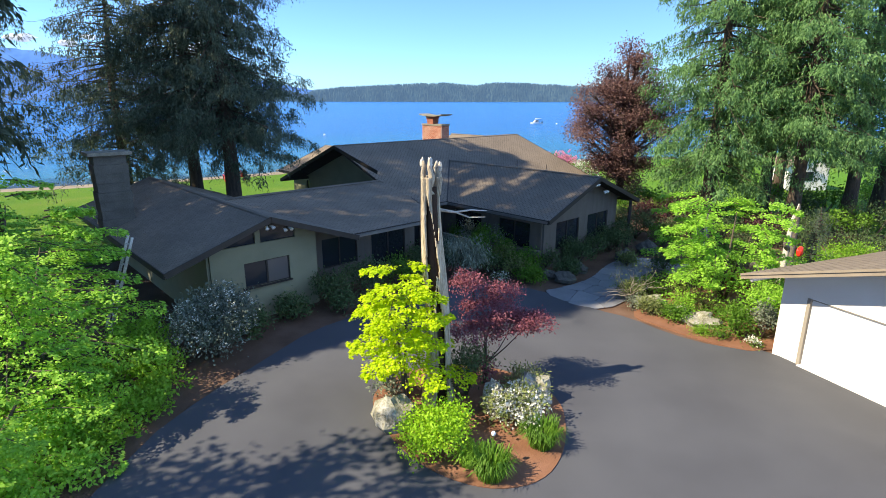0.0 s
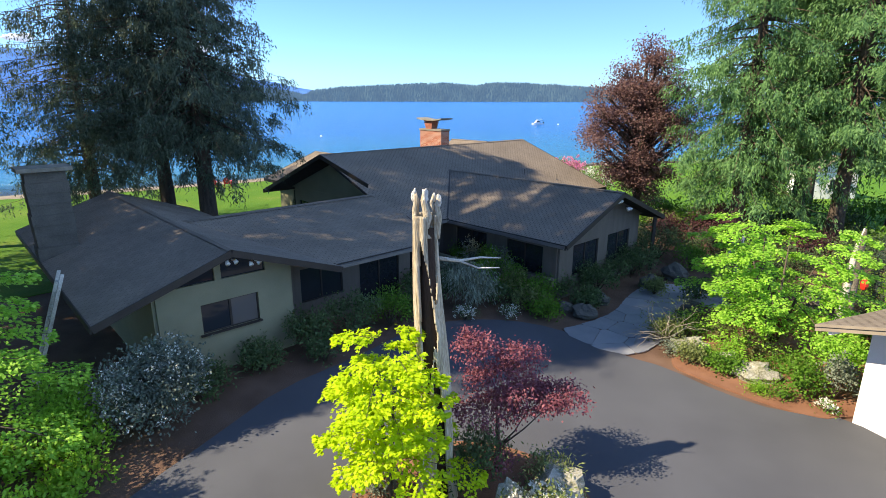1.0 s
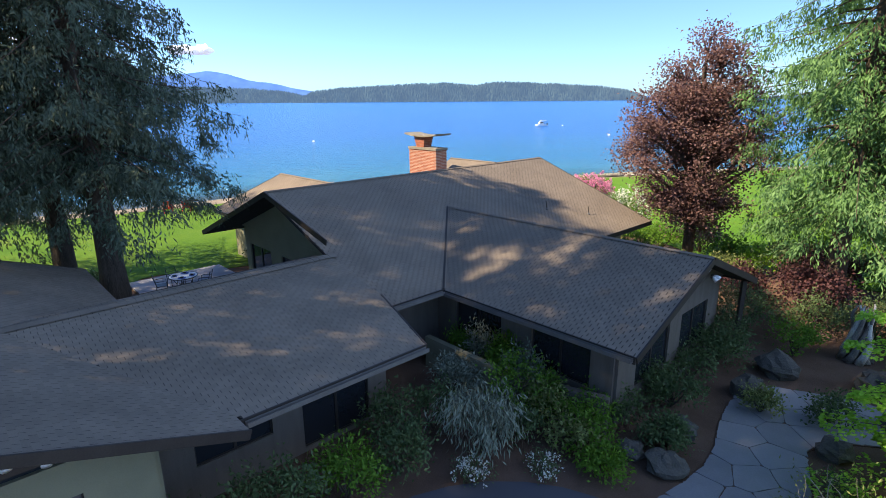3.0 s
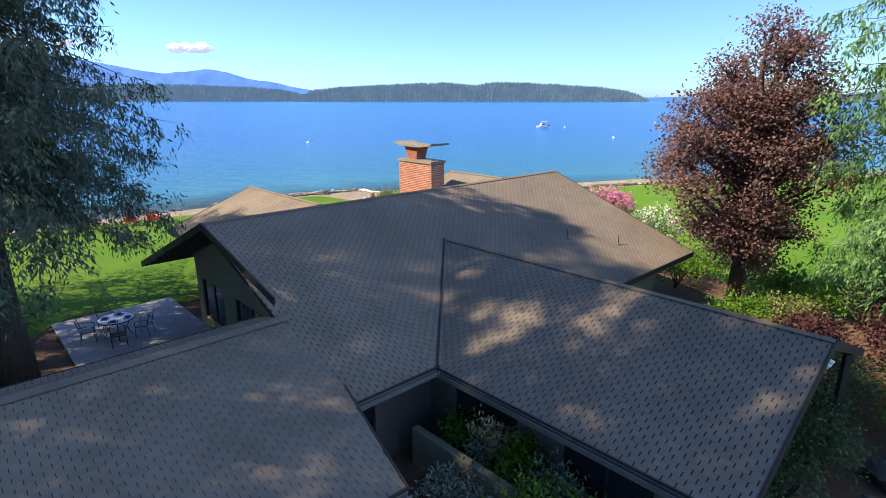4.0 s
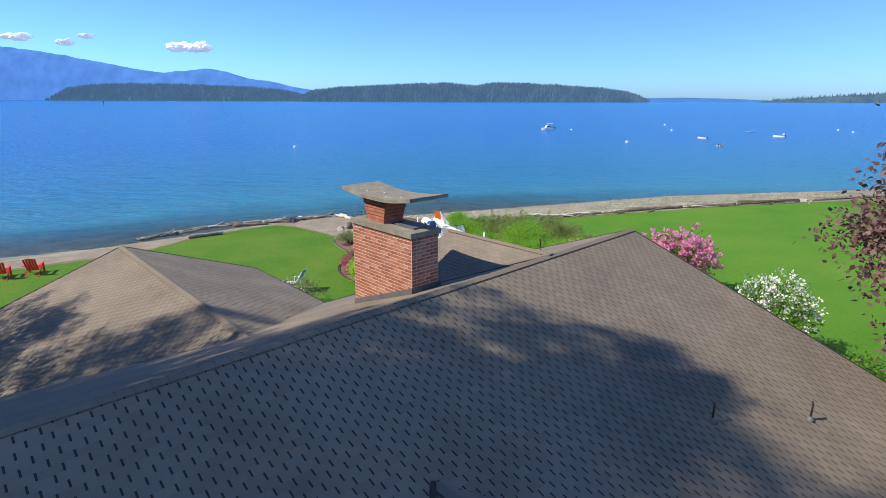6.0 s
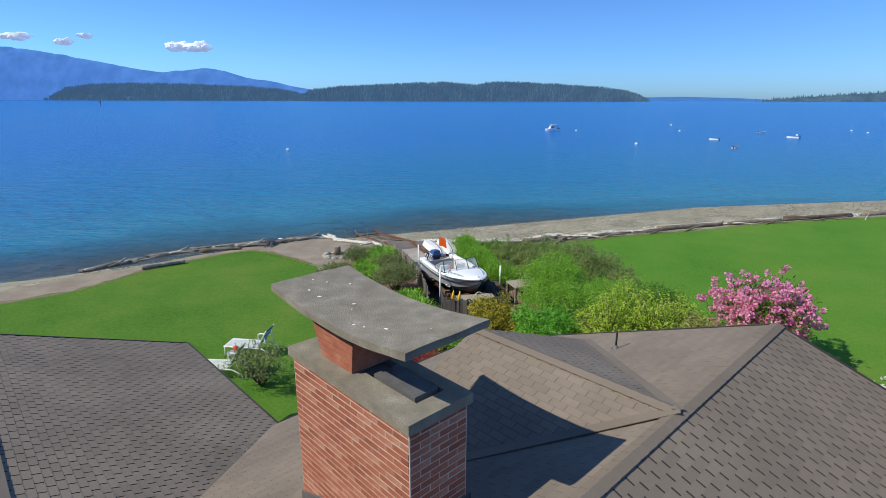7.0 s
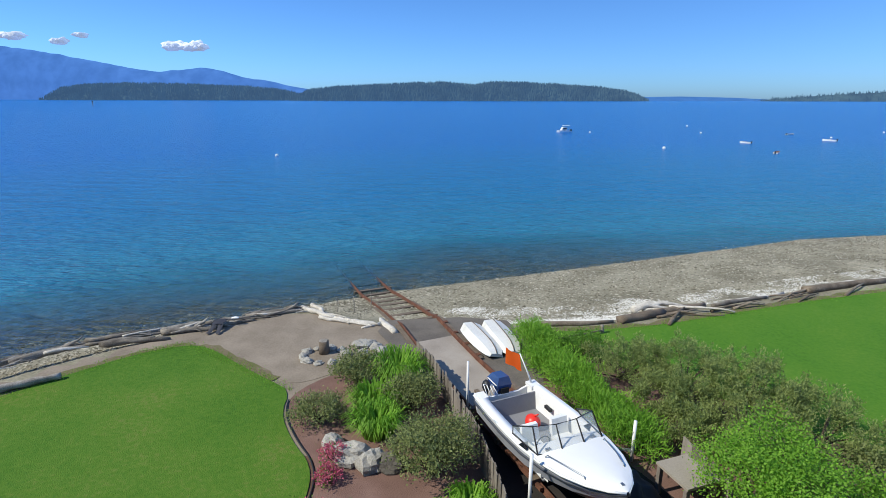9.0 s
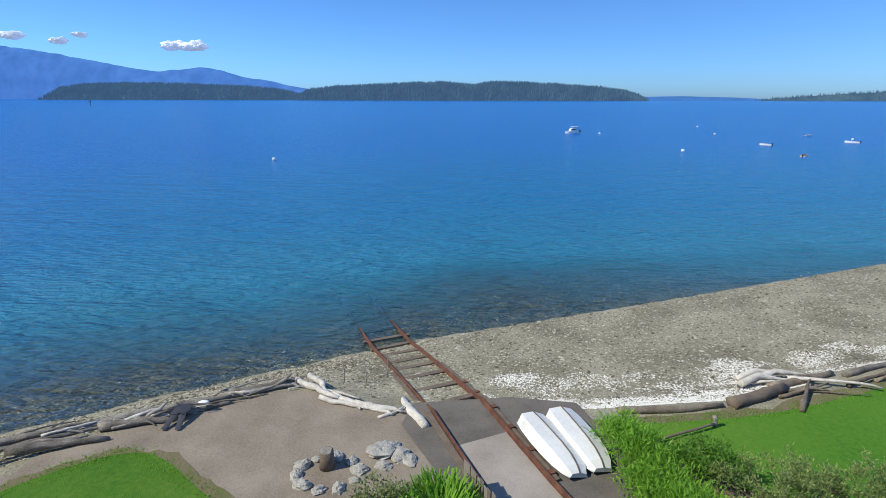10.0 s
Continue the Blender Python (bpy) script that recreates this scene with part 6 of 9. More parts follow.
for x, y, r, h, mat, lf in ((9.25, 18.9, 0.5, 0.55, "f_green", 0.09), (8.55, 19.6, 0.5, 0.6, "f_olive", 0.08), (9.7, 17.75, 0.3, 0.25, "f_bright", 0.05), (10.9, 17.7, 0.55, 1.1, "f_green", 0.09), (11.6, 17.4, 0.5, 1.4, "f_silver", 0.08), (12.3, 18.3, 0.9, 1.6, "f_maple", 0.1), (8.3, 21.2, 0.6, 0.8, "f_olive", 0.09), (14.4, 20.0, 1.0, 1.6, "f_green", 0.1), (16.6, 21.2, 1.0, 1.5, "f_maple", 0.11), (17.6, 24.3, 1.3, 1.5, "f_bright", 0.12), (19.5, 22.0, 1.6, 1.7, "f_bright", 0.12), (20.0, 25.2, 1.4, 1.5, "f_bright", 0.11)):
    shrub("shrub", "small leafy green shrub in the mulch bed", x, y, r, h, mat, int(900 + 900 * r), lf, lf * 0.5, group="drive edge shrubs")
shrub("flower", "low clump of white flowers by the garage corner", 11.0, 16.75, 0.28, 0.3, "f_green", 260, 0.06, flowers="flower_white", nf=160, fl=0.07, category="flowers")
for x, y, r, h, mat in ((9.0, 19.6, 0.4, 0.45, "f_green"), (9.9, 19.9, 0.5, 0.6, "f_bright"), (10.6, 18.9, 0.5, 0.6, "f_green"), (10.8, 19.9, 0.6, 0.8, "f_olive"), (10.2, 17.4, 0.35, 0.35, "f_green"), (8.1, 20.2, 0.35, 0.4, "f_silver"), (11.4, 18.7, 0.6, 0.9, "f_green"), (9.4, 21.4, 0.6, 0.7, "f_green"), (10.3, 21.3, 0.6, 0.7, "f_olive"), (9.4, 22.3, 0.5, 0.6, "f_dark")):
    shrub("shrub", "small mixed green plant at the mulch edge", x, y, r, h, mat, int(900 * r + 200), 0.075, 0.035, group="mulch edge plants")
# bare contorted shrub at the path
bare = thing("bare_shrub", "contorted pale-twigged shrub beside the flagstones", "shrub", (8.3, 21.0, LAND))
tw = Build()
for i in range(26):
    a = i * 2.4
    p = Vector((0, 0, 0.1))
    line = [p.copy()]
    way = Vector((math.cos(a) * 0.5, math.sin(a) * 0.5, 0.9))
    for k in range(6):
        way = (way + Vector(unit(1)[0]) * 0.75).normalized()
        p = p + way * 0.3
        line.append(p.copy())
    tw.tube(line, [0.03, 0.024, 0.018, 0.014, 0.01, 0.008, 0.004], 5)
part("twig_work", tw, M["pale_twig"], bare, smooth=True)
foliage("foliage", [(0, 0, 1.1, 0.9, 0.9, 0.8)], 260, 0.09, 0.03, M["f_olive"], bare)
shrub("rhododendron", "broad shrub dusted with white blossom below the west gable", -6.65, 15.6, 1.4, 2.3, "f_dust", 10500, 0.085, 0.045, flowers="flower_white", nf=1500, fl=0.06, lobes=8)
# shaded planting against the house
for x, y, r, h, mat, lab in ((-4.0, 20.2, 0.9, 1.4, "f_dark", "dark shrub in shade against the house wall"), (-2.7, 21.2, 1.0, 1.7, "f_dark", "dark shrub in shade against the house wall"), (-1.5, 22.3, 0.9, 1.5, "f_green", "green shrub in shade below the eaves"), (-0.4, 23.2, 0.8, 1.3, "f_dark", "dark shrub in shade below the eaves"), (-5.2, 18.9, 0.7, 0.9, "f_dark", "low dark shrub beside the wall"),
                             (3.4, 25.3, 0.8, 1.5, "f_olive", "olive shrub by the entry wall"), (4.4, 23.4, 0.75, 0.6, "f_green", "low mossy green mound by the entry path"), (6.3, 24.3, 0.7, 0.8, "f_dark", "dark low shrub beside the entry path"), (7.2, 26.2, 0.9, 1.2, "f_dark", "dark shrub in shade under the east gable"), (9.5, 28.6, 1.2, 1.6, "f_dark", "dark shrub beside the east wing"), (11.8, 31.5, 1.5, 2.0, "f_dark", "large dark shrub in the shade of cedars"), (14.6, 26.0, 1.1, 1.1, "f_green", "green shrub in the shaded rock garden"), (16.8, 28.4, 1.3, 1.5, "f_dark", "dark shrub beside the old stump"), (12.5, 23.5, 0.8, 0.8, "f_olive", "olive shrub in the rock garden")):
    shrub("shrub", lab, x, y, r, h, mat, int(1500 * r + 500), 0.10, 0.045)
shrub("shrub", "weeping grey-green shrub in the entry court", 1.6, 24.0, 1.15, 2.1, "f_silver", 3000, 0.16, 0.03, droop=1.6)
shrub("shrub", "low cushion of small white flowers by the drive", 1.3, 22.9, 0.55, 0.45, "f_dark", 500, 0.06, flowers="flower_white", nf=380, fl=0.06)
shrub("shrub", "low cushion of small pale flowers by the drive", 3.0, 23.2, 0.5, 0.4, "f_dark", 450, 0.06, flowers="flower_white", nf=220, fl=0.06)
for x, y, r, h in ((15.2, 32.8, 1.8, 2.3), (17.6, 35.6, 1.6, 2.1), (13.4, 34.6, 1.3, 1.7), (18.6, 30.2, 1.5, 1.8)):
    shrub("smoke_bush", "dark purple-leaved bush in the shade of cedars", x, y, r, h, "f_smoke_shaded", int(1800 * r), 0.12, 0.08, group="purple bushes")
shrub("red_shrub", "low crimson-leaved shrub in the rock garden", 13.2, 22.6, 0.9, 0.8, "f_redshrub", 1500, 0.08, 0.03)
st2 = thing("old_stump", "gnarled grey driftwood stump in the rock garden", "tree stump", (14.6, 29.2, LAND))
for k in range(9):
    a, line = k * 0.72, []
    for q in range(7):
        e = q / 6
        sway = 0.34 - 0.16 * e + 0.22 * noise.noise((k * 1.7, e * 2.4, 6))
        line.append((sway * math.cos(a + 1.6 * e + noise.noise((k, e * 2, 1))), sway * math.sin(a + 1.6 * e), (1.9 + 0.5 * noise.noise((k * 2.1, 3, 0))) * e))
    part("root_stem", Build().tube(line, [0.15, 0.12, 0.1, 0.09, 0.075, 0.055, 0.025], 8), M["bleached" if k % 3 == 0 else "drift"], st2, smooth=True)
st3 = thing("old_stump", "pale broken stump among green shrubs by the garage", "tree stump", (15.05, 22.2, LAND))
for k in range(4):
    # splintered shell: each stave ends at its own height
    a = k * 1.57 + 0.4
    line = [(0.15 * math.cos(a) * (1.15 - 0.45 * e) + 0.05 * e, 0.15 * math.sin(a) * (1.15 - 0.45 * e), (3.9 - 0.42 * ((k * 2) % 3)) * e) for e in (0, 0.3, 0.55, 0.8, 0.93, 1)]
    part("stave", Build().tube(line, [0.15, 0.135, 0.12, 0.10, 0.07, 0.02], 8), M["bleached" if k % 2 == 0 else "drift"], st3, smooth=True)
part("side_branch", Build().tube([(-0.1, -0.1, 2.0), (-0.28, -0.18, 2.25), (-0.33, -0.2, 2.6)], [0.11, 0.08, 0.03], 7), M["drift"], st3, smooth=True)
part("red_chunk", Build().blob((0.36, -0.22, 1.92), (0.14, 0.12, 0.24), 3), M["red"], st3, "red painted chunk on the stump")
cedar("small green conifer beside the pale broken stump", 16.3, 22.5, 3.7, 0.75, 0.3, "f_cedar_dark", 70, 22, trunk_r=0.06, scale=0.32, cone=1.2, per_spray=3)
for i, (x, y, r) in enumerate(((6.0, 23.4, 0.45), (7.0, 24.9, 0.4), (5.3, 24.0, 0.35), (9.8, 26.9, 0.5), (11.4, 28.2, 0.6), (12.8, 25.0, 0.45), (13.7, 27.1, 0.55), (10.4, 24.0, 0.4), (15.6, 24.6, 0.6))):
    boulder("dark weathered boulder in the entry rock garden", x, y, r, 0.75, "rock_dark", group="rock garden boulders")

# The tall dark ones at x 24-30 are added to stand for cedar shade.
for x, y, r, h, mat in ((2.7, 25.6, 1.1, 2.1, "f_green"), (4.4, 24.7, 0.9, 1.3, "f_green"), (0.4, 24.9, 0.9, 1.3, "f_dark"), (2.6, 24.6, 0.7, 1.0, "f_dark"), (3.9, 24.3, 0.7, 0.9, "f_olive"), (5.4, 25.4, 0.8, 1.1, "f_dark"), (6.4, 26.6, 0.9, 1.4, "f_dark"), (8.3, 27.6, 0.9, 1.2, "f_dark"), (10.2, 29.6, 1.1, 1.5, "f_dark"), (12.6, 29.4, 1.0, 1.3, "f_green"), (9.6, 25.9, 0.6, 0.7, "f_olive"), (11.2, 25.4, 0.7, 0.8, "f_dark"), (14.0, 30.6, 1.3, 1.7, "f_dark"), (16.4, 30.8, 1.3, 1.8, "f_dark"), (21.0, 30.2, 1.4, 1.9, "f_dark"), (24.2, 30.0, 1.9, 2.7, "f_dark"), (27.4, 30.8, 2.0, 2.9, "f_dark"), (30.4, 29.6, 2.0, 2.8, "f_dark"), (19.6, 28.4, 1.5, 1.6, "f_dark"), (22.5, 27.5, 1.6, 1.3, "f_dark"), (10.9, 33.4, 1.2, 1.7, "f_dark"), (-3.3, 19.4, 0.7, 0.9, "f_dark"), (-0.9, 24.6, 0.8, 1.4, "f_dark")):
    shrub("shrub", "dark leafy shrub put where the garden lies in shade", x, y, r, h, mat, int(1300 * r), 0.10, 0.05, group="entry garden shrubs")

for x, y, r, h, mat in ((17.0, 37.2, 1.5, 2.2, "f_dark"), (19.2, 38.4, 1.6, 2.4, "f_green"), (20.2, 35.2, 1.5, 2.0, "f_dark"), (23.6, 40.0, 1.7, 2.4, "f_green"), (24.2, 35.8, 1.6, 2.2, "f_dark"), (27.4, 38.4, 1.8, 2.6, "f_green"), (31.0, 38.0, 1.9, 2.6, "f_bright"), (28.2, 32.5, 1.8, 2.4, "f_green"), (23.2, 30.4, 1.6, 2.2, "f_green"), (31.5, 34.0, 1.9, 2.6, "f_dark"), (15.6, 40.2, 1.2, 1.5, "f_green"), (33.5, 41.0, 2.0, 2.6, "f_green")):
    shrub("shrub", "leafy understorey shrub below the sunlit cedars", x, y, r, h, mat, int(700 * r), 0.17, 0.09, group="understorey shrubs")

# garden wall and flagstones at the entry
single("garden_wall", Build().beam((2.3, 26.3, LAND + 0.5), (5.0, 24.9, LAND + 0.5), 0.25, 1.1), M["wall_brown"], "low dark stucco garden wall at the entry", "wall")
single("garden_wall", Build().beam(uv(-20.5, 20.24, LAND + 0.5), uv(-17.1, 20.24, LAND + 0.5), 0.2, 1.1), M["wall_olive"], "low pale garden wall inside the entry court", "wall")
for u, v, r, h, mat in ((-19.5, 20.85, 0.55, 1.7, "f_green"), (-18.6, 20.8, 0.5, 2.0, "f_silver"), (-17.7, 20.85, 0.6, 1.8, "f_green"), (-16.7, 20.6, 0.65, 1.9, "f_silver"), (-18.3, 19.4, 0.8, 1.3, "f_silver"), (-15.6, 20.3, 0.6, 1.4, "f_green")):
    p = uv(u, v, 0)
    shrub("shrub", "soft grey-green leafy shrub against the entry wall", p[0], p[1], r, h, mat, int(2600 * r), 0.10, 0.04, group="entry court shrubs")


def inside(p, poly):
    c = False
    for (a, b), (d, e) in zip(poly, poly[1:] + poly[:1]):
        if (b > p[1]) != (e > p[1]) and p[0] < (d - a) * (p[1] - b) / (e - b) + a:
            c = not c
    return c


path_base = slab("flagstone_path", [(4.6, 22.0), (5.8, 22.6), (7.3, 23.8), (8.3, 25.6), (10.0, 27.6), (12.6, 26.6), (13.8, 25.6), (12.4, 24.2), (10.1, 24.6), (9.0, 22.6), (7.7, 20.4), (6.2, 19.9)], LAND + 0.03, 0.1, M["soil"], "path of irregular grey flagstones with dark joints", "path", 1)
area = [(4.8, 22.0), (5.8, 22.5), (7.3, 23.6), (8.4, 25.3), (10.0, 27.3), (12.4, 26.5), (13.5, 25.6), (12.3, 24.4), (10.0, 24.8), (8.8, 22.7), (7.6, 20.6), (6.2, 20.1)]
rim = smooth_loop([(4.6, 22.0), (5.8, 22.6), (7.3, 23.8), (8.3, 25.6), (10.0, 27.6), (12.6, 26.6), (13.8, 25.6), (12.4, 24.2), (10.1, 24.6), (9.0, 22.6), (7.7, 20.4), (6.2, 19.9)], 1)
seeds = []
for k in range(4000):
    p = (rng.uniform(4.5, 13.8), rng.uniform(19.8, 27.6))
    if inside(p, area) and all((p[0] - q[0]) ** 2 + (p[1] - q[1]) ** 2 > 0.8 ** 2 for q in seeds):
        seeds.append(p)
for s in seeds:
    near = sorted(seeds, key=lambda q: (q[0] - s[0]) ** 2 + (q[1] - s[1]) ** 2)[1:9]
    ring = []
    for i in range(40):
        a = 2 * math.pi * i / 40
        d = 1.1
        for q in near:
            vx, vy = q[0] - s[0], q[1] - s[1]
            g = math.cos(a) * vx + math.sin(a) * vy
            if g > 1e-3:
                d = min(d, 0.5 * (vx * vx + vy * vy) / g)
        d = max(0.1, d - 0.011) * (1 + 0.012 * math.sin(5 * a + s[0] * 7))
        while d > 0.12 and not inside((s[0] + math.cos(a) * d, s[1] + math.sin(a) * d), rim):
            d -= 0.04
        ring.append((math.cos(a) * d, math.sin(a) * d))
    b = Build().prism([(x, y, -0.05) for x, y in ring], [(x, y, 0.022) for x, y in ring])
    ob = part("flagstone", b, M["flagstone"], path_base)
    ob.location = (s[0], s[1], LAND + 0.03)

# ---- garden towards the sea ----
GARDEN = [
    ("shrub", "dome of vivid lime-green leaves at the lawn's edge", -3.3, 55.1, 1.4, 1.1, "f_dome", 11000, 0.06, 0.042),
    ("shrub", "olive green rounded shrub by the sand", -4.9, 63.9, 1.0, 1.1, "f_olive", 2600, 0.10, 0.045),
    ("shrub", "low olive shrub at the bed's edge", -5.75, 61.9, 0.85, 0.8, "f_olive", 2000, 0.09, 0.04),
    ("shrub", "tall olive green shrub beside the fence", -2.4, 59.7, 1.2, 1.7, "f_olive", 5200, 0.09, 0.04),
    ("shrub", "olive green shrub beside the weathered fence", -3.2, 62.7, 0.85, 1.1, "f_olive", 2300, 0.10, 0.045),
    ("shrub", "small dark green clipped shrub in the bed", -4.3, 57.3, 0.62, 0.8, "f_dark", 1300, 0.08, 0.04),
    ("shrub", "small dark green mounded shrub in the bed", -3.0, 56.8, 0.55, 0.75, "f_dark", 1300, 0.08, 0.04),
    ("shrub", "small dark shrub beside the pale rocks", -3.65, 57.5, 0.4, 0.45, "f_dark", 900, 0.08, 0.04),
    ("shrub", "loose olive shrub in front of the fence", -1.3, 54.9, 0.9, 0.95, "f_olive", 3000, 0.09, 0.03),
    ("shrub", "golden-leaved shrub before the fence", 1.9, 54.75, 1.1, 1.65, "f_gold", 4600, 0.10, 0.055),
    ("shrub", "low spreading green ground cover", -0.6, 54.0, 1.5, 0.7, "f_bright", 3000, 0.09, 0.06),
    ("shrub", "low spreading green ground cover", 0.8, 53.6, 1.1, 0.65, "f_bright", 2200, 0.09, 0.06),
    ("shrub", "broad-leaved bright green shrub beside stones", 3.8, 53.4, 1.35, 1.75, "f_vivid", 5600, 0.105, 0.068),
    ("shrub", "large airy green shrub by the boat pen", 4.8, 58.0, 1.7, 2.45, "f_bright", 9000, 0.075, 0.045),
    ("shrub", "green rounded shrub in the mixed border", 4.4, 56.0, 1.5, 2.0, "f_bright", 6000, 0.075, 0.045),
    ("shrub", "airy bright green shrub in the mixed border", 6.4, 55.2, 1.9, 2.2, "f_bright", 6500, 0.08, 0.045),
    ("shrub", "green shrub at the lawn's border", 8.6, 56.2, 1.5, 1.7, "f_green", 3200, 0.10, 0.055),
    ("shrub", "green shrub by the house corner", 7.3, 50.0, 1.2, 1.4, "f_green", 2200, 0.11, 0.05),
    ("shrub", "low olive shrub filling the border", 8.3, 59.2, 1.1, 1.1, "f_olive", 2400, 0.09, 0.05),
    ("shrub", "low green shrub filling the border", 9.5, 57.9, 1.0, 1.1, "f_green", 2200, 0.09, 0.05),
    ("shrub", "loose green shrub behind the bench", 5.9, 59.9, 1.1, 1.3, "f_olive", 2400, 0.09, 0.05),
    ("shrub", "loose green shrub in the mixed border", 7.3, 57.6, 1.2, 1.5, "f_bright", 3200, 0.085, 0.05),
    ("shrub", "dark evergreen shrub near the lawn stick", 2.7, 66.0, 0.9, 1.0, "f_green", 1600, 0.11, 0.04),
    ("shrub", "crimson laceleaf maple mound by the eaves", -0.75, 50.6, 1.25, 1.5, "f_redshrub", 5200, 0.075, 0.028),
    ("shrub", "open contorted shrub beside the loungers", -5.85, 50.8, 1.15, 1.5, "f_olive", 1000, 0.10, 0.05),
]
for nm, lab, x, y, r, h, mat, n, lf, wd in GARDEN:
    shrub(nm, lab, x, y, r, h, mat, int(n * 2.1), lf * 0.72, wd * 0.76, lobes=9, spread=0.05 + 0.045 * r, per=24)


def clumped(label, x, y, r, h, mat, n, group):
    """A spreading evergreen of many upright plumes."""
    ob = thing("evergreen_shrub", label, "shrub", (x, y, LAND + 0.03), group=group)
    plumes = []
    for k in range(44):
        a, q = rng.uniform(0, 2 * math.pi), r * math.sqrt(rng.random())
        top = h * (1 - 0.45 * (q / r) ** 2) * rng.uniform(0.70, 1.12)
        w = rng.uniform(0.11, 0.22)
        plumes.append((math.cos(a) * q, math.sin(a) * q, top * 0.62, w, w, top * 0.4))
    stems(ob, (0, 0, 0), [(b[0] * 0.9, b[1] * 0.9, b[2]) for b in plumes[:14]], 0.04, M["stem"], x)
    foliage("foliage", plumes, n, 0.085, 0.03, M[mat], ob, per=20, spread=0.06, droop=-0.5)
    return ob


for x, y, r, h, mat in ((3.8, 64.6, 1.4, 1.6, "f_plume"), (5.3, 63.7, 1.7, 2.0, "f_plume"), (6.9, 62.6, 1.7, 2.05, "f_plume"), (7.9, 61.0, 1.5, 1.75, "f_plume"), (6.2, 61.3, 1.4, 1.7, "f_plume"), (4.6, 62.3, 1.2, 1.5, "f_plume"), (4.3, 61.0, 1.0, 1.2, "f_plume")):
    clumped("grey-green spreading evergreen with upright plumes", x, y, r, h, mat, 9000, "spreading evergreens")


def shooting(label, x, y, r, h, mat, shoots, per, group):
    """A willowy shrub: arching shoots from one crown, hung with narrow leaves."""
    ob = thing("willowy_shrub", label, "shrub", (x, y, LAND + 0.03), group=group)
    wood, quads = Build(), []
    for k in range(shoots):
        a, q = k * 2.39996, math.sqrt((k + rng.random()) / shoots)
        top = h * (1.05 - 0.42 * q * q) * rng.uniform(0.78, 1.1)
        out = np.array([math.cos(a), math.sin(a), 0.0])
        line = [out * r * q * e ** 1.3 + np.array([0, 0, top * (1.25 * e - 0.25 * e * e * (0.6 + q))]) for e in (0, 0.35, 0.7, 1.0)]
        wood.tube(line, [0.016, 0.012, 0.008, 0.003], 4)
        e = rng.uniform(0.22, 1.03, per)
        c = np.stack([np.interp(e, (0, 0.35, 0.7, 1.0), [p[m] for p in line]) for m in range(3)], 1) + rng.normal(size=(per, 3)) * 0.07
        way = unit(per) * (1, 1, 0.4) + out * 0.5 * q + (0, 0, -0.35)
        quads.append(leaves(c, way, unit(per) * 0.6 + (0, 0, 0.8), rng.uniform(0.11, 0.21, per), rng.uniform(0.026, 0.042, per), 0.12))
    part("shoot_work", wood, M["stem"], ob, smooth=True, kind="stuff")
    part("foliage", quads_mesh("foliage", np.concatenate(quads)), M[mat], ob)
    return ob


for x, y, r, h, mat in ((5.9, 53.0, 1.4, 2.3, "f_yellow"), (6.9, 54.4, 1.3, 2.35, "f_yellow"), (7.4, 52.9, 1.4, 2.3, "f_yellow"), (8.6, 53.6, 1.3, 2.0, "f_yellow"), (8.8, 52.2, 1.3, 1.9, "f_tan"), (10.0, 51.0, 1.2, 1.7, "f_yellow")):
    shooting("tall feathery yellow-green shrub of arching shoots", x, y, r, h, mat, 110, 52, "feathery border shrubs")
for x, y, r, h in ((-5.1, 58.2, 0.4, 0.28), (-4.95, 59.4, 0.36, 0.28), (-5.1, 57.2, 0.36, 0.26), (-4.75, 56.5, 0.4, 0.26), (-5.0, 60.2, 0.42, 0.4), (-4.9, 57.7, 0.3, 0.22), (-4.6, 55.9, 0.36, 0.24)):
    shrub("azalea", "low cushion with crimson-red blossom on the bed's edge", x, y, r, h * 1.05, "f_green", 200, 0.05, flowers="flower_red", nf=800, fl=0.055, group="red azaleas", category="flowers")
for x, y, r, h, n in ((-3.7, 64.2, 1.0, 0.9, 800), (-4.2, 62.4, 0.8, 0.75, 600), (-4.0, 61.4, 0.8, 0.7, 520), (-1.75, 57.5, 0.75, 0.75, 760), (-1.25, 56.4, 0.9, 0.8, 820), (-1.5, 58.4, 0.55, 0.6, 420)):
    blades("day_lily", "clump of arching bright green strap leaves", x, y, r, h, n, "f_bright", 0.022, group="strap-leaved clumps")
hedge = [Vector((1.05, 67.1)).lerp(Vector((3.3, 60.6)), k / 9) for k in range(10)]
for i, p in enumerate(hedge):
    shrub("hedge_shrub", "bright green fine-leaved hedge shrub beside the boat pen", p.x - 0.3 * min(1, i / 3) + 0.12 * math.sin(i * 2), p.y, 0.72 if i < 2 else 0.88, 0.9 + 0.12 * math.sin(i * 1.7), "f_bright", 2300, 0.15, 0.024, group="hedge beside the boat pen", droop=-0.5)
shrub("rhododendron", "tall rhododendron covered in pink blossom", 11.1, 53.0, 1.75, 3.15, "f_green", 3600, 0.13, 0.05, lobes=12, flowers="flower_pink", nf=13000, fl=0.10, truss=26)
shrub("rhododendron", "rhododendron with cream white blossom", 12.0, 46.6, 1.4, 3.3, "f_green", 3000, 0.12, 0.05, lobes=8, flowers="flower_white", nf=2200, fl=0.11)
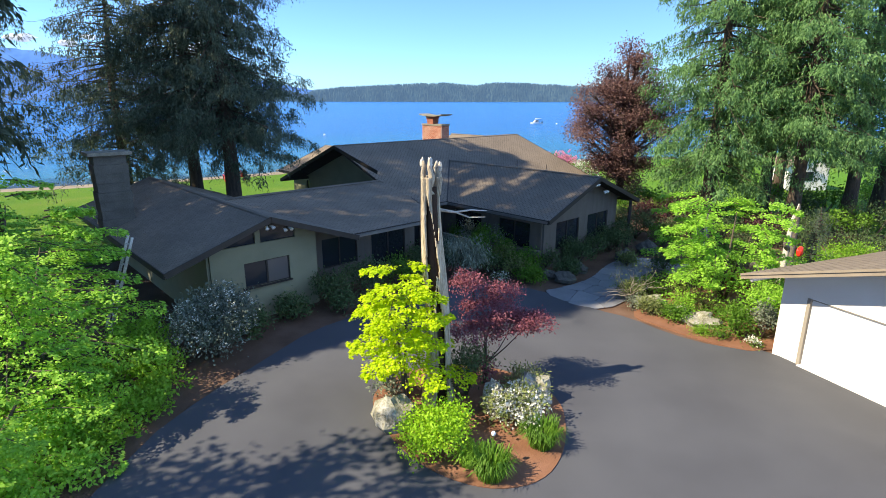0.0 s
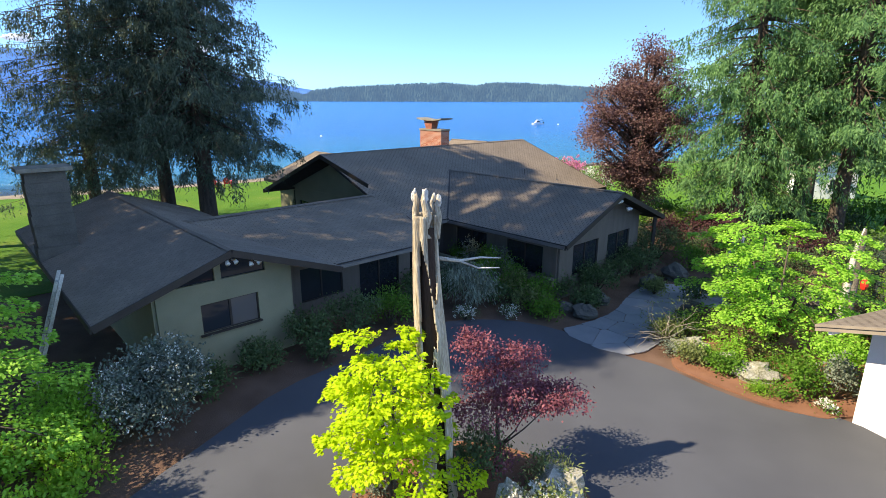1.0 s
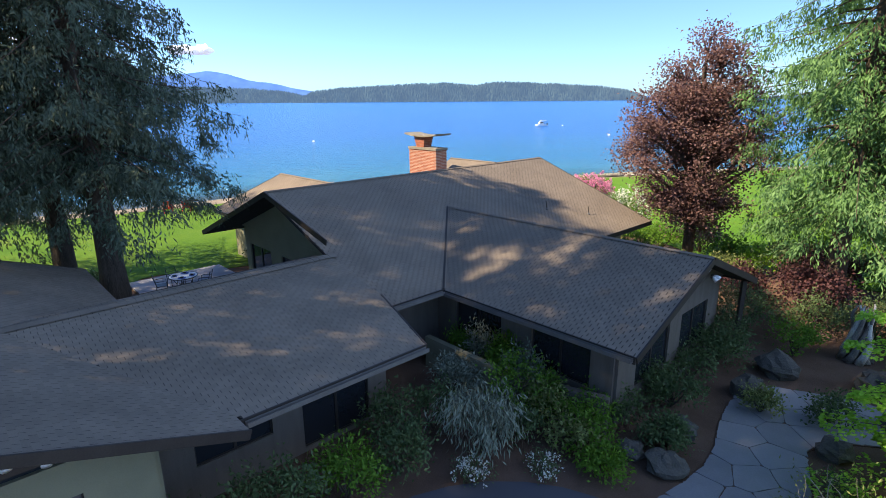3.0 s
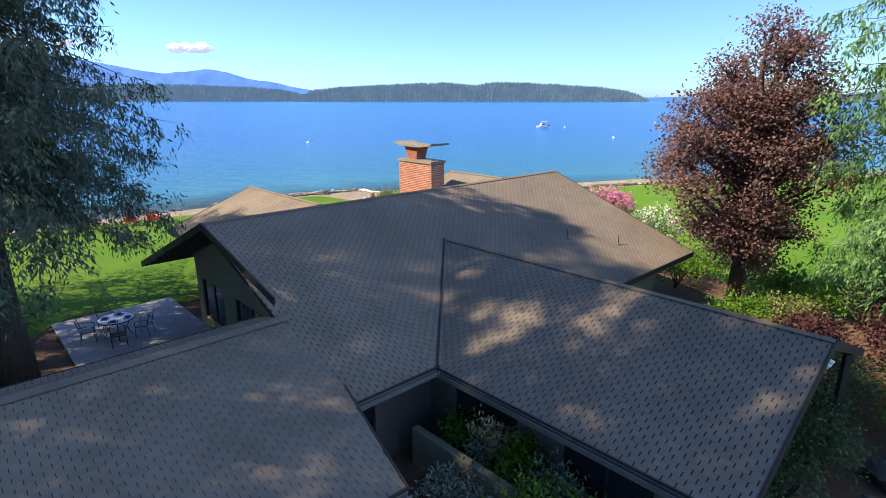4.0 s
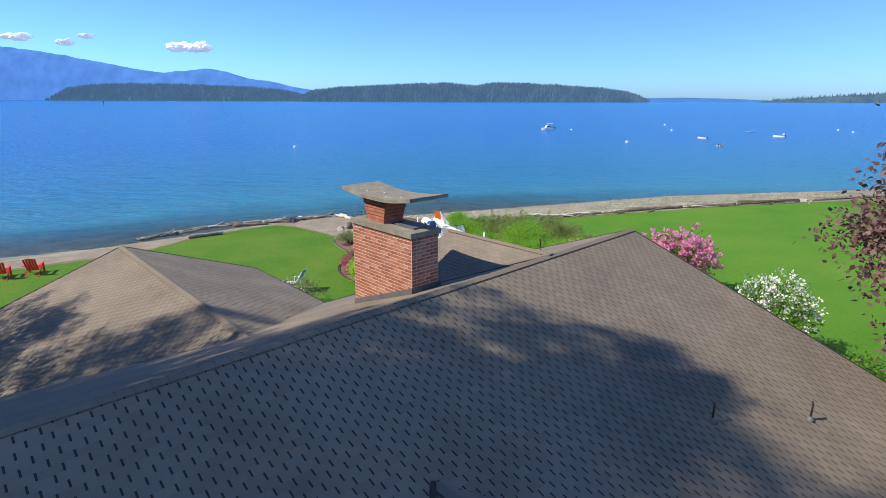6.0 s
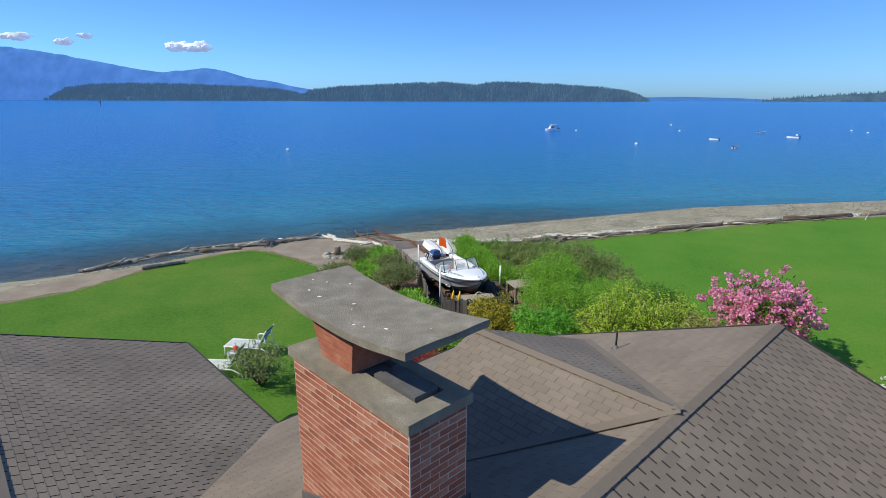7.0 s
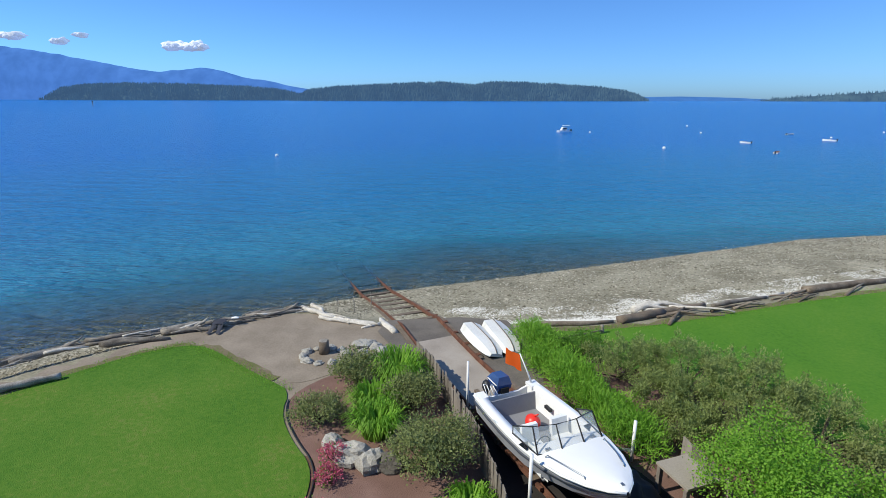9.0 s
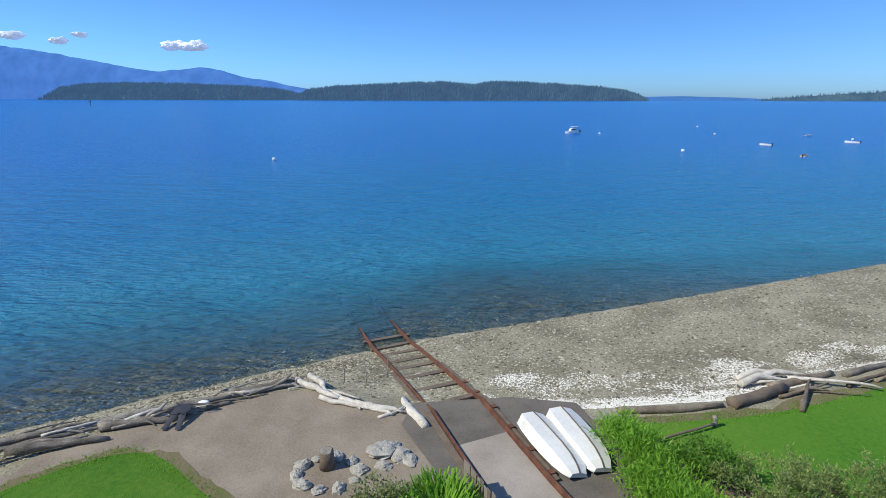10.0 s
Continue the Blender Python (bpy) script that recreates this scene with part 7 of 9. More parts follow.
for x, y, r, h, mat in ((11.6, 42.0, 1.3, 1.8, "f_green"), (13.2, 43.4, 1.4, 1.6, "f_green"), (15.0, 42.4, 1.5, 1.8, "f_dark"), (12.0, 37.0, 1.2, 1.5, "f_green"), (10.9, 35.6, 1.0, 1.3, "f_dark"), (13.8, 36.9, 1.2, 1.4, "f_olive"), (16.2, 38.6, 1.3, 1.5, "f_bright"), (11.4, 44.6, 1.0, 1.7, "f_bright"), (10.4, 48.6, 1.1, 1.6, "f_yellow")):
    shrub("shrub", "leafy green shrub along the east side of the house", x, y, r, h, mat, int(1700 * r), 0.11, 0.055, group="east border shrubs")
for x, y, r, h in ((-9.3, 40.6, 1.3, 1.6), (-7.9, 39.9, 1.0, 1.4), (-15.6, 34.8, 1.0, 1.1), (-13.6, 32.2, 0.8, 0.9), (-16.3, 36.0, 1.0, 0.9)):
    shrub("shrub", "dark shrub beside the shaded patio", x, y, r, h, "f_dark", int(1700 * r), 0.10, 0.05, group="patio shrubs")
for i, (x, y, r, lab, mat, lg) in enumerate(((-4.55, 60.3, 0.38, "large pale boulder in the flower bed", "rock", 1.5), (-3.95, 60.0, 0.36, "pale rounded boulder in the flower bed", "rock", 1.2), (-5.1, 60.75, 0.3, "small pale stone in the flower bed", "rock", 1.2), (-3.45, 60.0, 0.34, "ochre lichen-covered boulder in the flower bed", "rock_dark", 1.2),
                                    (2.0, 53.3, 0.34, "smooth grey stone in the border", "rock_brown", 1.2), (2.6, 52.9, 0.36, "smooth grey stone in the border", "rock_brown", 1.3), (1.4, 52.5, 0.3, "smooth grey stone in the border", "rock_brown", 1.3), (2.9, 53.6, 0.3, "brown stone in the border", "rock_brown", 1.0))):
    boulder(lab, x, y, r, 0.8, mat, long=lg, turn=i, group="garden bed rocks")
edging = Build()
loop = smooth_loop([(-7.02, 63.5), (-6.9, 62.3), (-6.2, 61.05), (-5.4, 60.0), (-5.2, 58.8), (-5.5, 57.5), (-5.3, 56.3), (-4.8, 55.3), (-4.0, 54.4), (-2.75, 53.6)], 2)[:36]
edging.tube([(x, y, LAND + 0.04) for x, y in loop], 0.022, 6)
single("bed_edging", edging, M["black"], "black plastic edging between lawn and bed", "edging", smooth=True)
# grass along the lawn's rims
tips = []
for line, n in (([(-18, 59.4), (-16.2, 63.0), (-13.4, 66.1), (-11.9, 66.9), (-9.4, 65.3), (-7.1, 63.6)], 2600), ([(0.9, 68.3), (6.3, 68.95), (15.6, 72.3), (24, 75.4), (36, 78.3)], 5000)):
    k = rng.uniform(0, len(line) - 1.001, n)
    i = k.astype(int)
    a, b = np.array(line)[i], np.array(line)[i + 1]
    p = a + (b - a) * (k - i)[:, None] + rng.normal(size=(n, 2)) * 0.16
    c = np.column_stack([p, np.full(n, LAND + 0.01)])
    tips.append(leaves(c, rng.normal(size=(n, 3)) * 0.35 + (0, 0, 1), unit(n), rng.uniform(0.03, 0.10, n), 0.018))
single("grass_fringe", quads_mesh("grass_fringe", np.concatenate(tips)), M["f_bright"], "ragged grass blades along the lawn's rim", "grass", kind="stuff")

M["cloth_dark"] = plain("cloth_dark", (0.03, 0.032, 0.045), 0.8, vary=0.4)
M["hull_old"] = surface("hull_old", [(0.50, 0.49, 0.45), (0.68, 0.67, 0.63), (0.78, 0.77, 0.74)], 1.5, 30, 0.5, 0.1)
# ---- boat on its cradle ----
boat = thing("motorboat", "small white open motorboat with windscreen on a rail cradle", "boat", (-0.46, 61.78, 1.74), math.atan2(-0.91, 0.412))
boat.scale = (1.025, 1.02, 1.0)
XS = [0.0, 0.8, 1.6, 2.4, 3.1, 3.7, 4.2, 4.55, 4.75]
GUN = [0.94, 0.99, 1.02, 1.02, 0.95, 0.80, 0.57, 0.30, 0.03]
GZ = [0.92, 0.93, 0.95, 0.98, 1.02, 1.07, 1.12, 1.16, 1.18]
CHI = [0.84, 0.87, 0.88, 0.84, 0.70, 0.50, 0.28, 0.10, 0.01]
CZ = [0.34, 0.34, 0.35, 0.38, 0.45, 0.55, 0.70, 0.88, 1.02]
KZ = [0.02, 0.0, 0.0, 0.02, 0.08, 0.2, 0.4, 0.68, 0.95]


def loft(sections, close=False):
    b = Build()
    n = len(sections[0])
    b.v = [tuple(p) for s in sections for p in s]
    b.f = [(i * n + k, i * n + k + 1, (i + 1) * n + k + 1, (i + 1) * n + k) for i in range(len(sections) - 1) for k in range(n - 1)]
    return b


bottom = loft([[(x, -c, cz), (x, -c * 0.5, (cz + kz) / 2 - 0.03), (x, 0, kz), (x, c * 0.5, (cz + kz) / 2 - 0.03), (x, c, cz)] for x, c, cz, kz in zip(XS, CHI, CZ, KZ)])
bottom.add([(0, -0.84, 0.34), (0, 0, 0.02), (0, 0.84, 0.34)], [(0, 1, 2)])
part("hull_bottom", bottom, M["hull_dark"], boat, "dark grey hull bottom", True)
for s in (-1, 1):
    part("topside", loft([[(x, s * c, cz), (x, s * (c * 0.45 + g * 0.55), cz * 0.42 + gz * 0.58)] for x, c, cz, g, gz in zip(XS, CHI, CZ, GUN, GZ)]), M["hull_grey"], boat, "pale grey lower topside", True)
    part("hull_stripe", Build().tube([(x, s * (c * 0.45 + g * 0.55) * 1.008, cz * 0.42 + gz * 0.58) for x, c, cz, g, gz in zip(XS, CHI, CZ, GUN, GZ)], 0.045, 6), M["hull_dark"], boat, "dark hull stripe", True)
    part("sheer", loft([[(x, s * (c * 0.45 + g * 0.55), cz * 0.42 + gz * 0.58), (x, s * g, gz)] for x, c, cz, g, gz in zip(XS, CHI, CZ, GUN, GZ)]), M["hull_white"], boat, "white upper topside", True)
    part("rub_rail", Build().tube([(x, s * g * 1.012, gz - 0.03) for x, g, gz in zip(XS, GUN, GZ)], 0.025, 6), M["white"], boat, smooth=True)
    part("side_deck", loft([[(x, s * g, gz), (x, s * (g - 0.08), gz + 0.03), (x, s * (g - 0.24), gz + 0.02), (x, s * (g - 0.25), gz - 0.04)] for x, g, gz in list(zip(XS, GUN, GZ))[:4]]), M["hull_white"], boat, smooth=True)
    part("cockpit_side", loft([[(x, s * (g - 0.245), gz), (x, s * (g - 0.28), 0.36)] for x, g, gz in list(zip(XS, GUN, GZ))[:5]]), M["white"], boat)
part("foredeck", loft([[(x, g * k, gz + 0.09 * (1 - k * k) * (g > 0.1)) for k in (-1, -0.7, -0.35, 0, 0.35, 0.7, 1)] for x, g, gz in [(2.7, 1.0, 1.0)] + list(zip(XS, GUN, GZ))[4:]]), M["hull_white"], boat, "smooth white foredeck", True)
part("transom", Build().prism([(0, -0.94, 0.9), (0, -0.84, 0.34), (0, 0, 0.02), (0, 0.84, 0.34), (0, 0.94, 0.9), (0, 0.4, 0.74), (0, -0.4, 0.74)], [(0.06, -0.94, 0.9), (0.06, -0.84, 0.34), (0.06, 0, 0.02), (0.06, 0.84, 0.34), (0.06, 0.94, 0.9), (0.06, 0.4, 0.74), (0.06, -0.4, 0.74)]), M["hull_white"], boat)
part("stern_corner", Build().box((0, -0.94, 0.86), (0.32, -0.66, 0.95)), M["hull_white"], boat)
part("stern_corner", Build().box((0, 0.66, 0.86), (0.32, 0.94, 0.95)), M["hull_white"], boat)
part("cockpit_floor", Build().box((0.06, -0.72, 0.33), (3.0, 0.72, 0.37)), M["deck_grey"], boat, "grey carpeted cockpit floor")
part("splash_well", Build().prism([(0.42, -0.72, 0.37), (0.42, 0.72, 0.37), (0.52, 0.72, 0.37), (0.52, -0.72, 0.37)], [(0.38, -0.72, 0.84), (0.38, 0.72, 0.84), (0.42, 0.72, 0.84), (0.42, -0.72, 0.84)]), M["deck_grey"], boat)
for s in (-1, 1):
    seat = Build().box((1.95, s * 0.42 - 0.24, 0.37), (2.45, s * 0.42 + 0.24, 0.62))
    seat.prism([(1.9, s * 0.42 - 0.24, 0.6), (2.02, s * 0.42 - 0.24, 0.6), (2.02, s * 0.42 + 0.24, 0.6), (1.9, s * 0.42 + 0.24, 0.6)], [(1.82, s * 0.42 - 0.22, 1.02), (1.92, s * 0.42 - 0.22, 1.02), (1.92, s * 0.42 + 0.22, 1.02), (1.82, s * 0.42 + 0.22, 1.02)])
    part("seat", seat, M["white"], boat, "white vinyl boat seat")
    part("console", Build().box((2.58, s * 0.46 - 0.3, 0.4), (2.95, s * 0.46 + 0.3, 0.98)), M["white"], boat)
part("steering_wheel", Build().tube([(2.5, -0.42 + 0.17 * math.cos(a), 0.92 + 0.17 * math.sin(a)) for a in np.linspace(0, 2 * math.pi, 15)], 0.015, 6), M["black"], boat, smooth=True)
PANES = [((2.05, 0.97), (2.95, 0.87)), ((2.95, 0.87), (3.08, 0.30)), ((3.08, 0.30), (3.08, -0.30)), ((3.08, -0.30), (2.95, -0.87)), ((2.95, -0.87), (2.05, -0.97))]
for i, ((x0, y0), (x1, y1)) in enumerate(PANES):
    z0, lean = 1.02, -0.7
    h0, h1 = (0.14, 0.50) if i == 0 else ((0.50, 0.14) if i == 4 else (0.50, 0.50))
    c = [(x0, y0, z0), (x1, y1, z0 + 0.02), (x1 + lean * h1, y1 * 0.93, z0 + h1), (x0 + lean * h0, y0 * 0.93, z0 + h0)]
    ws = part("windscreen_frame", Build().tube(c + [c[0]], 0.019, 6), M["black"], boat, "black framed windscreen section", True)
    pane = part("pane", Build().add(c, [(0, 1, 2, 3)]), M["clear"], ws)
    pane.visible_shadow = False
motor = part("outboard_cowl", Build().prism([(-0.55, -0.2, 0.82), (-0.02, -0.2, 0.82), (-0.02, 0.2, 0.82), (-0.55, 0.2, 0.82)], [(-0.60, -0.22, 0.98), (0.0, -0.22, 0.98), (0.0, 0.22, 0.98), (-0.60, 0.22, 0.98)]).prism([(-0.60, -0.22, 0.98), (0.0, -0.22, 0.98), (0.0, 0.22, 0.98), (-0.60, 0.22, 0.98)], [(-0.48, -0.14, 1.16), (-0.06, -0.15, 1.2), (-0.06, 0.15, 1.2), (-0.48, 0.14, 1.16)]), M["motor_blue"], boat, "dark blue outboard motor cowl")
part("cowl_stripe", Build().tube([(-0.55, -0.225, 0.98), (-0.3, -0.23, 0.98), (-0.05, -0.225, 0.98)], 0.016, 6), M["white"], motor, smooth=True)
part("motor_leg", Build().prism([(-0.36, -0.07, -0.05), (-0.2, -0.07, -0.05), (-0.2, 0.07, -0.05), (-0.36, 0.07, -0.05)], [(-0.42, -0.1, 0.95), (-0.12, -0.1, 0.95), (-0.12, 0.1, 0.95), (-0.42, 0.1, 0.95)]), M["motor_blue"], boat)
part("motor_bracket", Build().box((-0.14, -0.12, 0.55), (0.04, 0.12, 0.9)), M["dark_metal"], boat)
part("spare_motor", Build().blob((-0.12, -0.5, 1.0), (0.14, 0.12, 0.17), 6, 0.15).tube([(-0.12, -0.5, 0.9), (-0.15, -0.5, 0.4)], [0.06, 0.04], 7), M["black"], boat, "small black spare outboard", True)
part("fuel_can", Build().blob((1.25, 0.12, 0.56), (0.22, 0.2, 0.2), 5, 0.12, 7, 10).tube([(1.27, 0.12, 0.73), (1.37, 0.19, 0.83)], [0.03, 0.02], 6), M["red"], boat, "red plastic fuel can", True)
for s in (-1, 1):
    part("bow_rail", Build().tube([(3.1, s * 0.78, 1.06), (3.15, s * 0.76, 1.13), (3.7, s * 0.62, 1.18), (4.05, s * 0.5, 1.18), (4.1, s * 0.5, 1.13)], 0.014, 6), M["steel"], boat, smooth=True)
    part("cleat", Build().box((2.9, s * 0.6 - 0.06, 1.06), (2.96, s * 0.6 + 0.06, 1.11)), M["steel"], boat)
    part("rod_holder", Build().box((1.0, s * 0.66 - 0.04, 0.7), (1.25, s * 0.66 + 0.04, 0.78)), M["black"], boat)
part("bow_eye", Build().box((4.55, -0.03, 1.2), (4.62, 0.03, 1.25)), M["steel"], boat)
pole = part("flag_pole", Build().tube([(0.15, 0.78, 0.9), (0.05, 0.68, 1.25), (-0.1, 0.5, 1.8)], [0.035, 0.02, 0.015], 7), M["white"], boat, smooth=True)
flag_b = Build()
for k in range(7):
    t = 0.56 * k / 6
    ripple = 0.035 * math.sin(k * 1.4)
    flag_b.v += [(-0.10 - 0.95 * t + ripple * 0.3, 0.50 - 0.30 * t + ripple, 1.75 + 0.05 * t), (-0.04 - 0.95 * t - ripple * 0.3, 0.54 - 0.30 * t - ripple, 1.27 + 0.05 * t)]
flag_b.f = [(2 * k, 2 * k + 1, 2 * k + 3, 2 * k + 2) for k in range(6)]
part("flag", flag_b, M["flag_cloth"], pole, "orange safety flag", True)
for i in range(4):
    part("hose", Build().tube([(0.15, -0.3 - 0.1 * i, 0.85), (-0.02, -0.35 - 0.1 * i, 1.02 + 0.04 * i), (-0.15, -0.3, 0.98)], 0.014, 5), M["white"], boat, smooth=True)

RD, RS = Vector((-0.42, 0.907, 0)).normalized(), Vector((0.907, 0.42, 0)).normalized()
RC = Vector((-1.75, 65.4, 0))
TD = Vector((-0.377, 0.926, 0)).normalized()


def along(d):
    """The track's middle line, which turns a little at the yard's rim."""
    return RC + RD * min(d, 0.0) + TD * max(d, 0.0)



def rail_z(d):
    """The rails' height: level in the yard, then an even fall that follows the beach."""
    total = 0.0
    for k in range(-4, 5):
        e = d + 0.7 * k
        p, q = along(e), along(11.5)
        total += LAND if e <= 2.5 else (LAND + (height(q.x, q.y) - LAND) * (e - 2.5) / 9.0 if e < 11.5 else height(p.x, p.y))
    p = along(d)
    return max(total / 9, height(p.x, p.y) - 0.03) + 0.13


cradle = placed("boat_cradle", "steel and timber boat cradle with white guide posts", "boat cradle", RC - RD * 4.5 + Vector((0, 0, LAND)))
for d in (-6.3, -4.6, -3.0):
    wpart("cross_beam", Build().beam(RC + RD * d - RS * 1.05 + Vector((0, 0, 1.62)), RC + RD * d + RS * 1.05 + Vector((0, 0, 1.62)), 0.16, 0.14), M["timber"], cradle)
for s in (-0.6, 0.6):
    wpart("bunk", Build().beam(RC - RD * 7.0 + RS * s + Vector((0, 0, 1.98)), RC - RD * 2.6 + RS * s + Vector((0, 0, 1.95)), 0.12, 0.1), M["timber"], cradle)
    wpart("bunk_strut", Build().beam(RC - RD * 3.0 + RS * s + Vector((0, 0, 1.66)), RC - RD * 3.0 + RS * s + Vector((0, 0, 1.92)), 0.1, 0.1, up=(1, 0, 0)), M["galv"], cradle)
    wpart("bunk_strut", Build().beam(RC - RD * 6.3 + RS * s + Vector((0, 0, 1.66)), RC - RD * 6.3 + RS * s + Vector((0, 0, 1.94)), 0.1, 0.1, up=(1, 0, 0)), M["galv"], cradle)
    wpart("side_frame", Build().beam(RC - RD * 6.6 + RS * s * 1.55 + Vector((0, 0, 1.56)), RC - RD * 2.8 + RS * s * 1.55 + Vector((0, 0, 1.5)), 0.08, 0.1), M["rust"], cradle)
for x, y, z0, z1, w in ((-1.47, 62.45, 1.2, 3.08, 0.036), (-0.22, 58.3, 1.3, 3.05, 0.04), (2.66, 60.2, 1.5, 2.66, 0.042)):
    p = wpart("guide_post", Build().tube([(x, y, z0), (x, y, z1)], w, 10), M["white"], cradle, "white plastic guide post", True)
    wpart("post_bracket", Build().beam((x, y, z0 + 0.3), (x + (RC.x - RD.x * 4 - x) * 0.35, y + 0.1, z0 + 0.35), 0.07, 0.05), M["galv"], cradle)
wpart("wheel", Build().tube([RC - RD * 3.0 - RS * 0.9 + Vector((0, 0, 1.5)), RC - RD * 3.0 - RS * 0.74 + Vector((0, 0, 1.5))], 0.14, 14), M["rust"], cradle)
wpart("wheel", Build().tube([RC - RD * 3.0 + RS * 0.9 + Vector((0, 0, 1.5)), RC - RD * 3.0 + RS * 0.74 + Vector((0, 0, 1.5))], 0.14, 14), M["rust"], cradle)
# gear round the boat
tarp = Build()
TN = 26
for j in range(TN + 1):
    for i in range(TN + 1):
        a, b = i / TN, j / TN
        x, y = 1.15 + 1.9 * a - 0.25 * b, 57.75 + 2.1 * b
        away = math.hypot((x - 1.9) / 1.05, (y - 58.6) / 1.15)
        fold = noise.noise((x * 1.9, y * 1.9, 4)) * 0.30 + abs(noise.noise((x * 3.4 + y, y * 3.4 - x, 9))) * 0.34
        tarp.v.append((x + 0.06 * fold, y, LAND + 0.03 + max(0.0, 1.12 * max(0.0, 1 - away) ** 0.65 * (0.85 + fold))))
tarp.f = [(j * (TN + 1) + i, j * (TN + 1) + i + 1, (j + 1) * (TN + 1) + i + 1, (j + 1) * (TN + 1) + i) for j in range(TN) for i in range(TN)]
single("tarpaulin", tarp, M["tarp"], "black tarpaulin draped below the bow", "tarpaulin", smooth=True)
box1 = thing("storage_box", "orange wooden box under the boat", "box", (0.85, 57.75, LAND), 0.5)
part("body", Build().box((-0.35, -0.25, 0), (0.35, 0.25, 0.55)), M["timber"], box1)
part("lid", Build().box((-0.38, -0.28, 0.55), (0.38, 0.28, 0.6)), M["rust"], box1, "weathered orange-brown lid")
cov = thing("storage_locker", "low locker with grey weathered lid inside the fence", "locker", (1.4, 56.95, LAND), 0.25)
part("body", Build().box((-0.75, -0.4, 0), (0.75, 0.4, 0.7)), M["fence"], cov)
part("lid", Build().prism([(-0.82, -0.47, 0.7), (0.82, -0.47, 0.7), (0.82, 0.47, 0.78), (-0.82, 0.47, 0.78)], [(-0.82, -0.47, 0.75), (0.82, -0.47, 0.75), (0.82, 0.47, 0.83), (-0.82, 0.47, 0.83)]), M["pad"], cov)
hoop = thing("hoop", "pale plastic pipe hoop over the locker", "hoop", (1.5, 57.35, LAND))
part("pipe", Build().tube([(-0.17 * math.cos(a), 0, 0.74 + 0.22 * math.sin(a)) for a in np.linspace(0, math.pi, 11)], 0.012, 6), M["white"], hoop, smooth=True)
for x, y in ((0.35, 56.75), (0.62, 56.65)):
    fl = thing("marker_float", "yellow pointed marker float by the fence", "float", (x, y, LAND + 0.75), 0.3, group="yellow floats")
    part("body", Build().tube([(0, 0, 0), (0.02, 0, 0.28), (0.04, 0, 0.5)], [0.07, 0.055, 0.015], 8), M["yellow"], fl, smooth=True)
bench = thing("work_bench", "grey weathered plank bench beside the boat", "bench", (3.45, 58.9, LAND), 0.35)
part("top", Build().box((-0.45, -0.5, 0.78), (0.45, 0.5, 0.84)), M["pad"], bench)
for x in (-0.38, 0.38):
    for y in (-0.42, 0.42):
        part("leg", Build().box((x - 0.05, y - 0.05, 0), (x + 0.05, y + 0.05, 0.78)), M["fence"], bench)
# Near-black: the boat's shade is painted into this ground.
slab("boat_pad", [(-2.95, 65.6), (-0.5, 65.6), (3.4, 58.8), (3.2, 56.9), (0.3, 56.3), (-0.7, 58.2), (-1.3, 61)], LAND + 0.025, 0.1, M["shaded_earth"], "ground under the boat, its shade put in as near-black", "ground", 0)
slab("boat_apron", [(2.1, 58.2), (3.2, 58.2), (3.1, 57.0), (1.9, 56.9)], LAND + 0.06, 0.1, M["pad"], "pale concrete slab inside the fence", "slab", 0)


def fence_run(pts, z0, h, gap=0.165, label="weathered grey upright board fence"):
    ob = placed("fence", label, "fence", (*pts[0], z0), group="boat pen fences")
    for (x0, y0), (x1, y1) in zip(pts, pts[1:]):
        a, b = Vector((x0, y0, z0)), Vector((x1, y1, z0))
        n = int((b - a).length / gap)
        way = (b - a).normalized()
        side = way.cross(Vector((0, 0, 1)))
        for z in (0.35, h - 0.3):
            wpart("rail", Build().beam(a - side * 0.05 + Vector((0, 0, z)), b - side * 0.05 + Vector((0, 0, z)), 0.05, 0.09), M["fence"], ob)
        for k in range(n):
            p = a + way * (gap * (k + 0.5))
            hh = h + rng.uniform(-0.07, 0.09)
            t = Vector((0, 0, hh)) + side * rng.uniform(-0.03, 0.03)
            w = 0.081
            wpart("board", Build().prism([p - way * w, p + way * w, p + way * w + side * 0.022, p - way * w + side * 0.022], [p - way * w + t, p + way * w + t * 0.985, p + way * w + side * 0.022 + t * 0.985, p - way * w + side * 0.022 + t]), M["fence"], ob)
    return ob


fence_run([(-3.15, 65.5), (-2.2, 63.4), (-1.25, 60.4), (-0.75, 57.9)], LAND - 0.05, 1.0)
fence_run([(-0.1, 56.9), (-0.05, 55.9), (1.4, 56.0), (2.9, 56.6)], LAND - 0.05, 1.22)
fence_run([(3.8, 60.0), (4.3, 58.6)], LAND - 0.05, 1.0, label="short run of leaning fence boards by the bench")

# ---- launching rails ----
track = placed("launching_track", "rusty steel rails on timber sleepers running into the sea", "track", RC + Vector((0, 0, 1.2)))
for s in (-0.83, 0.83):
    ds = [-7, -3, 0, 2, 4, 5, 6, 7, 8, 9, 10, 11, 12, 14, 16, 18, 20, 22, 24, 26]
    line = [along(d) + RS * s + Vector((0, 0, rail_z(d))) for d in ds]
    rail = wpart("rail", Build().sweep(line, RS, 0.055, 0.12), M["rust"], track, "rust-brown steel rail")
    wpart("rail_foot", Build().sweep([p - Vector((0, 0, 0.058)) for p in line], RS, 0.13, 0.022), M["rust"], track)
    for d, e in zip(ds[2:9], ds[3:9]):
        o = s - 0.14 if s < 0 else s + 0.14
        wpart("stringer", Build().beam(along(d) + RS * o + Vector((0, 0, rail_z(d) - 0.08)), along(e) + RS * o + Vector((0, 0, rail_z(e) - 0.08)), 0.16, 0.14), M["timber"], track, "timber bearing beam")
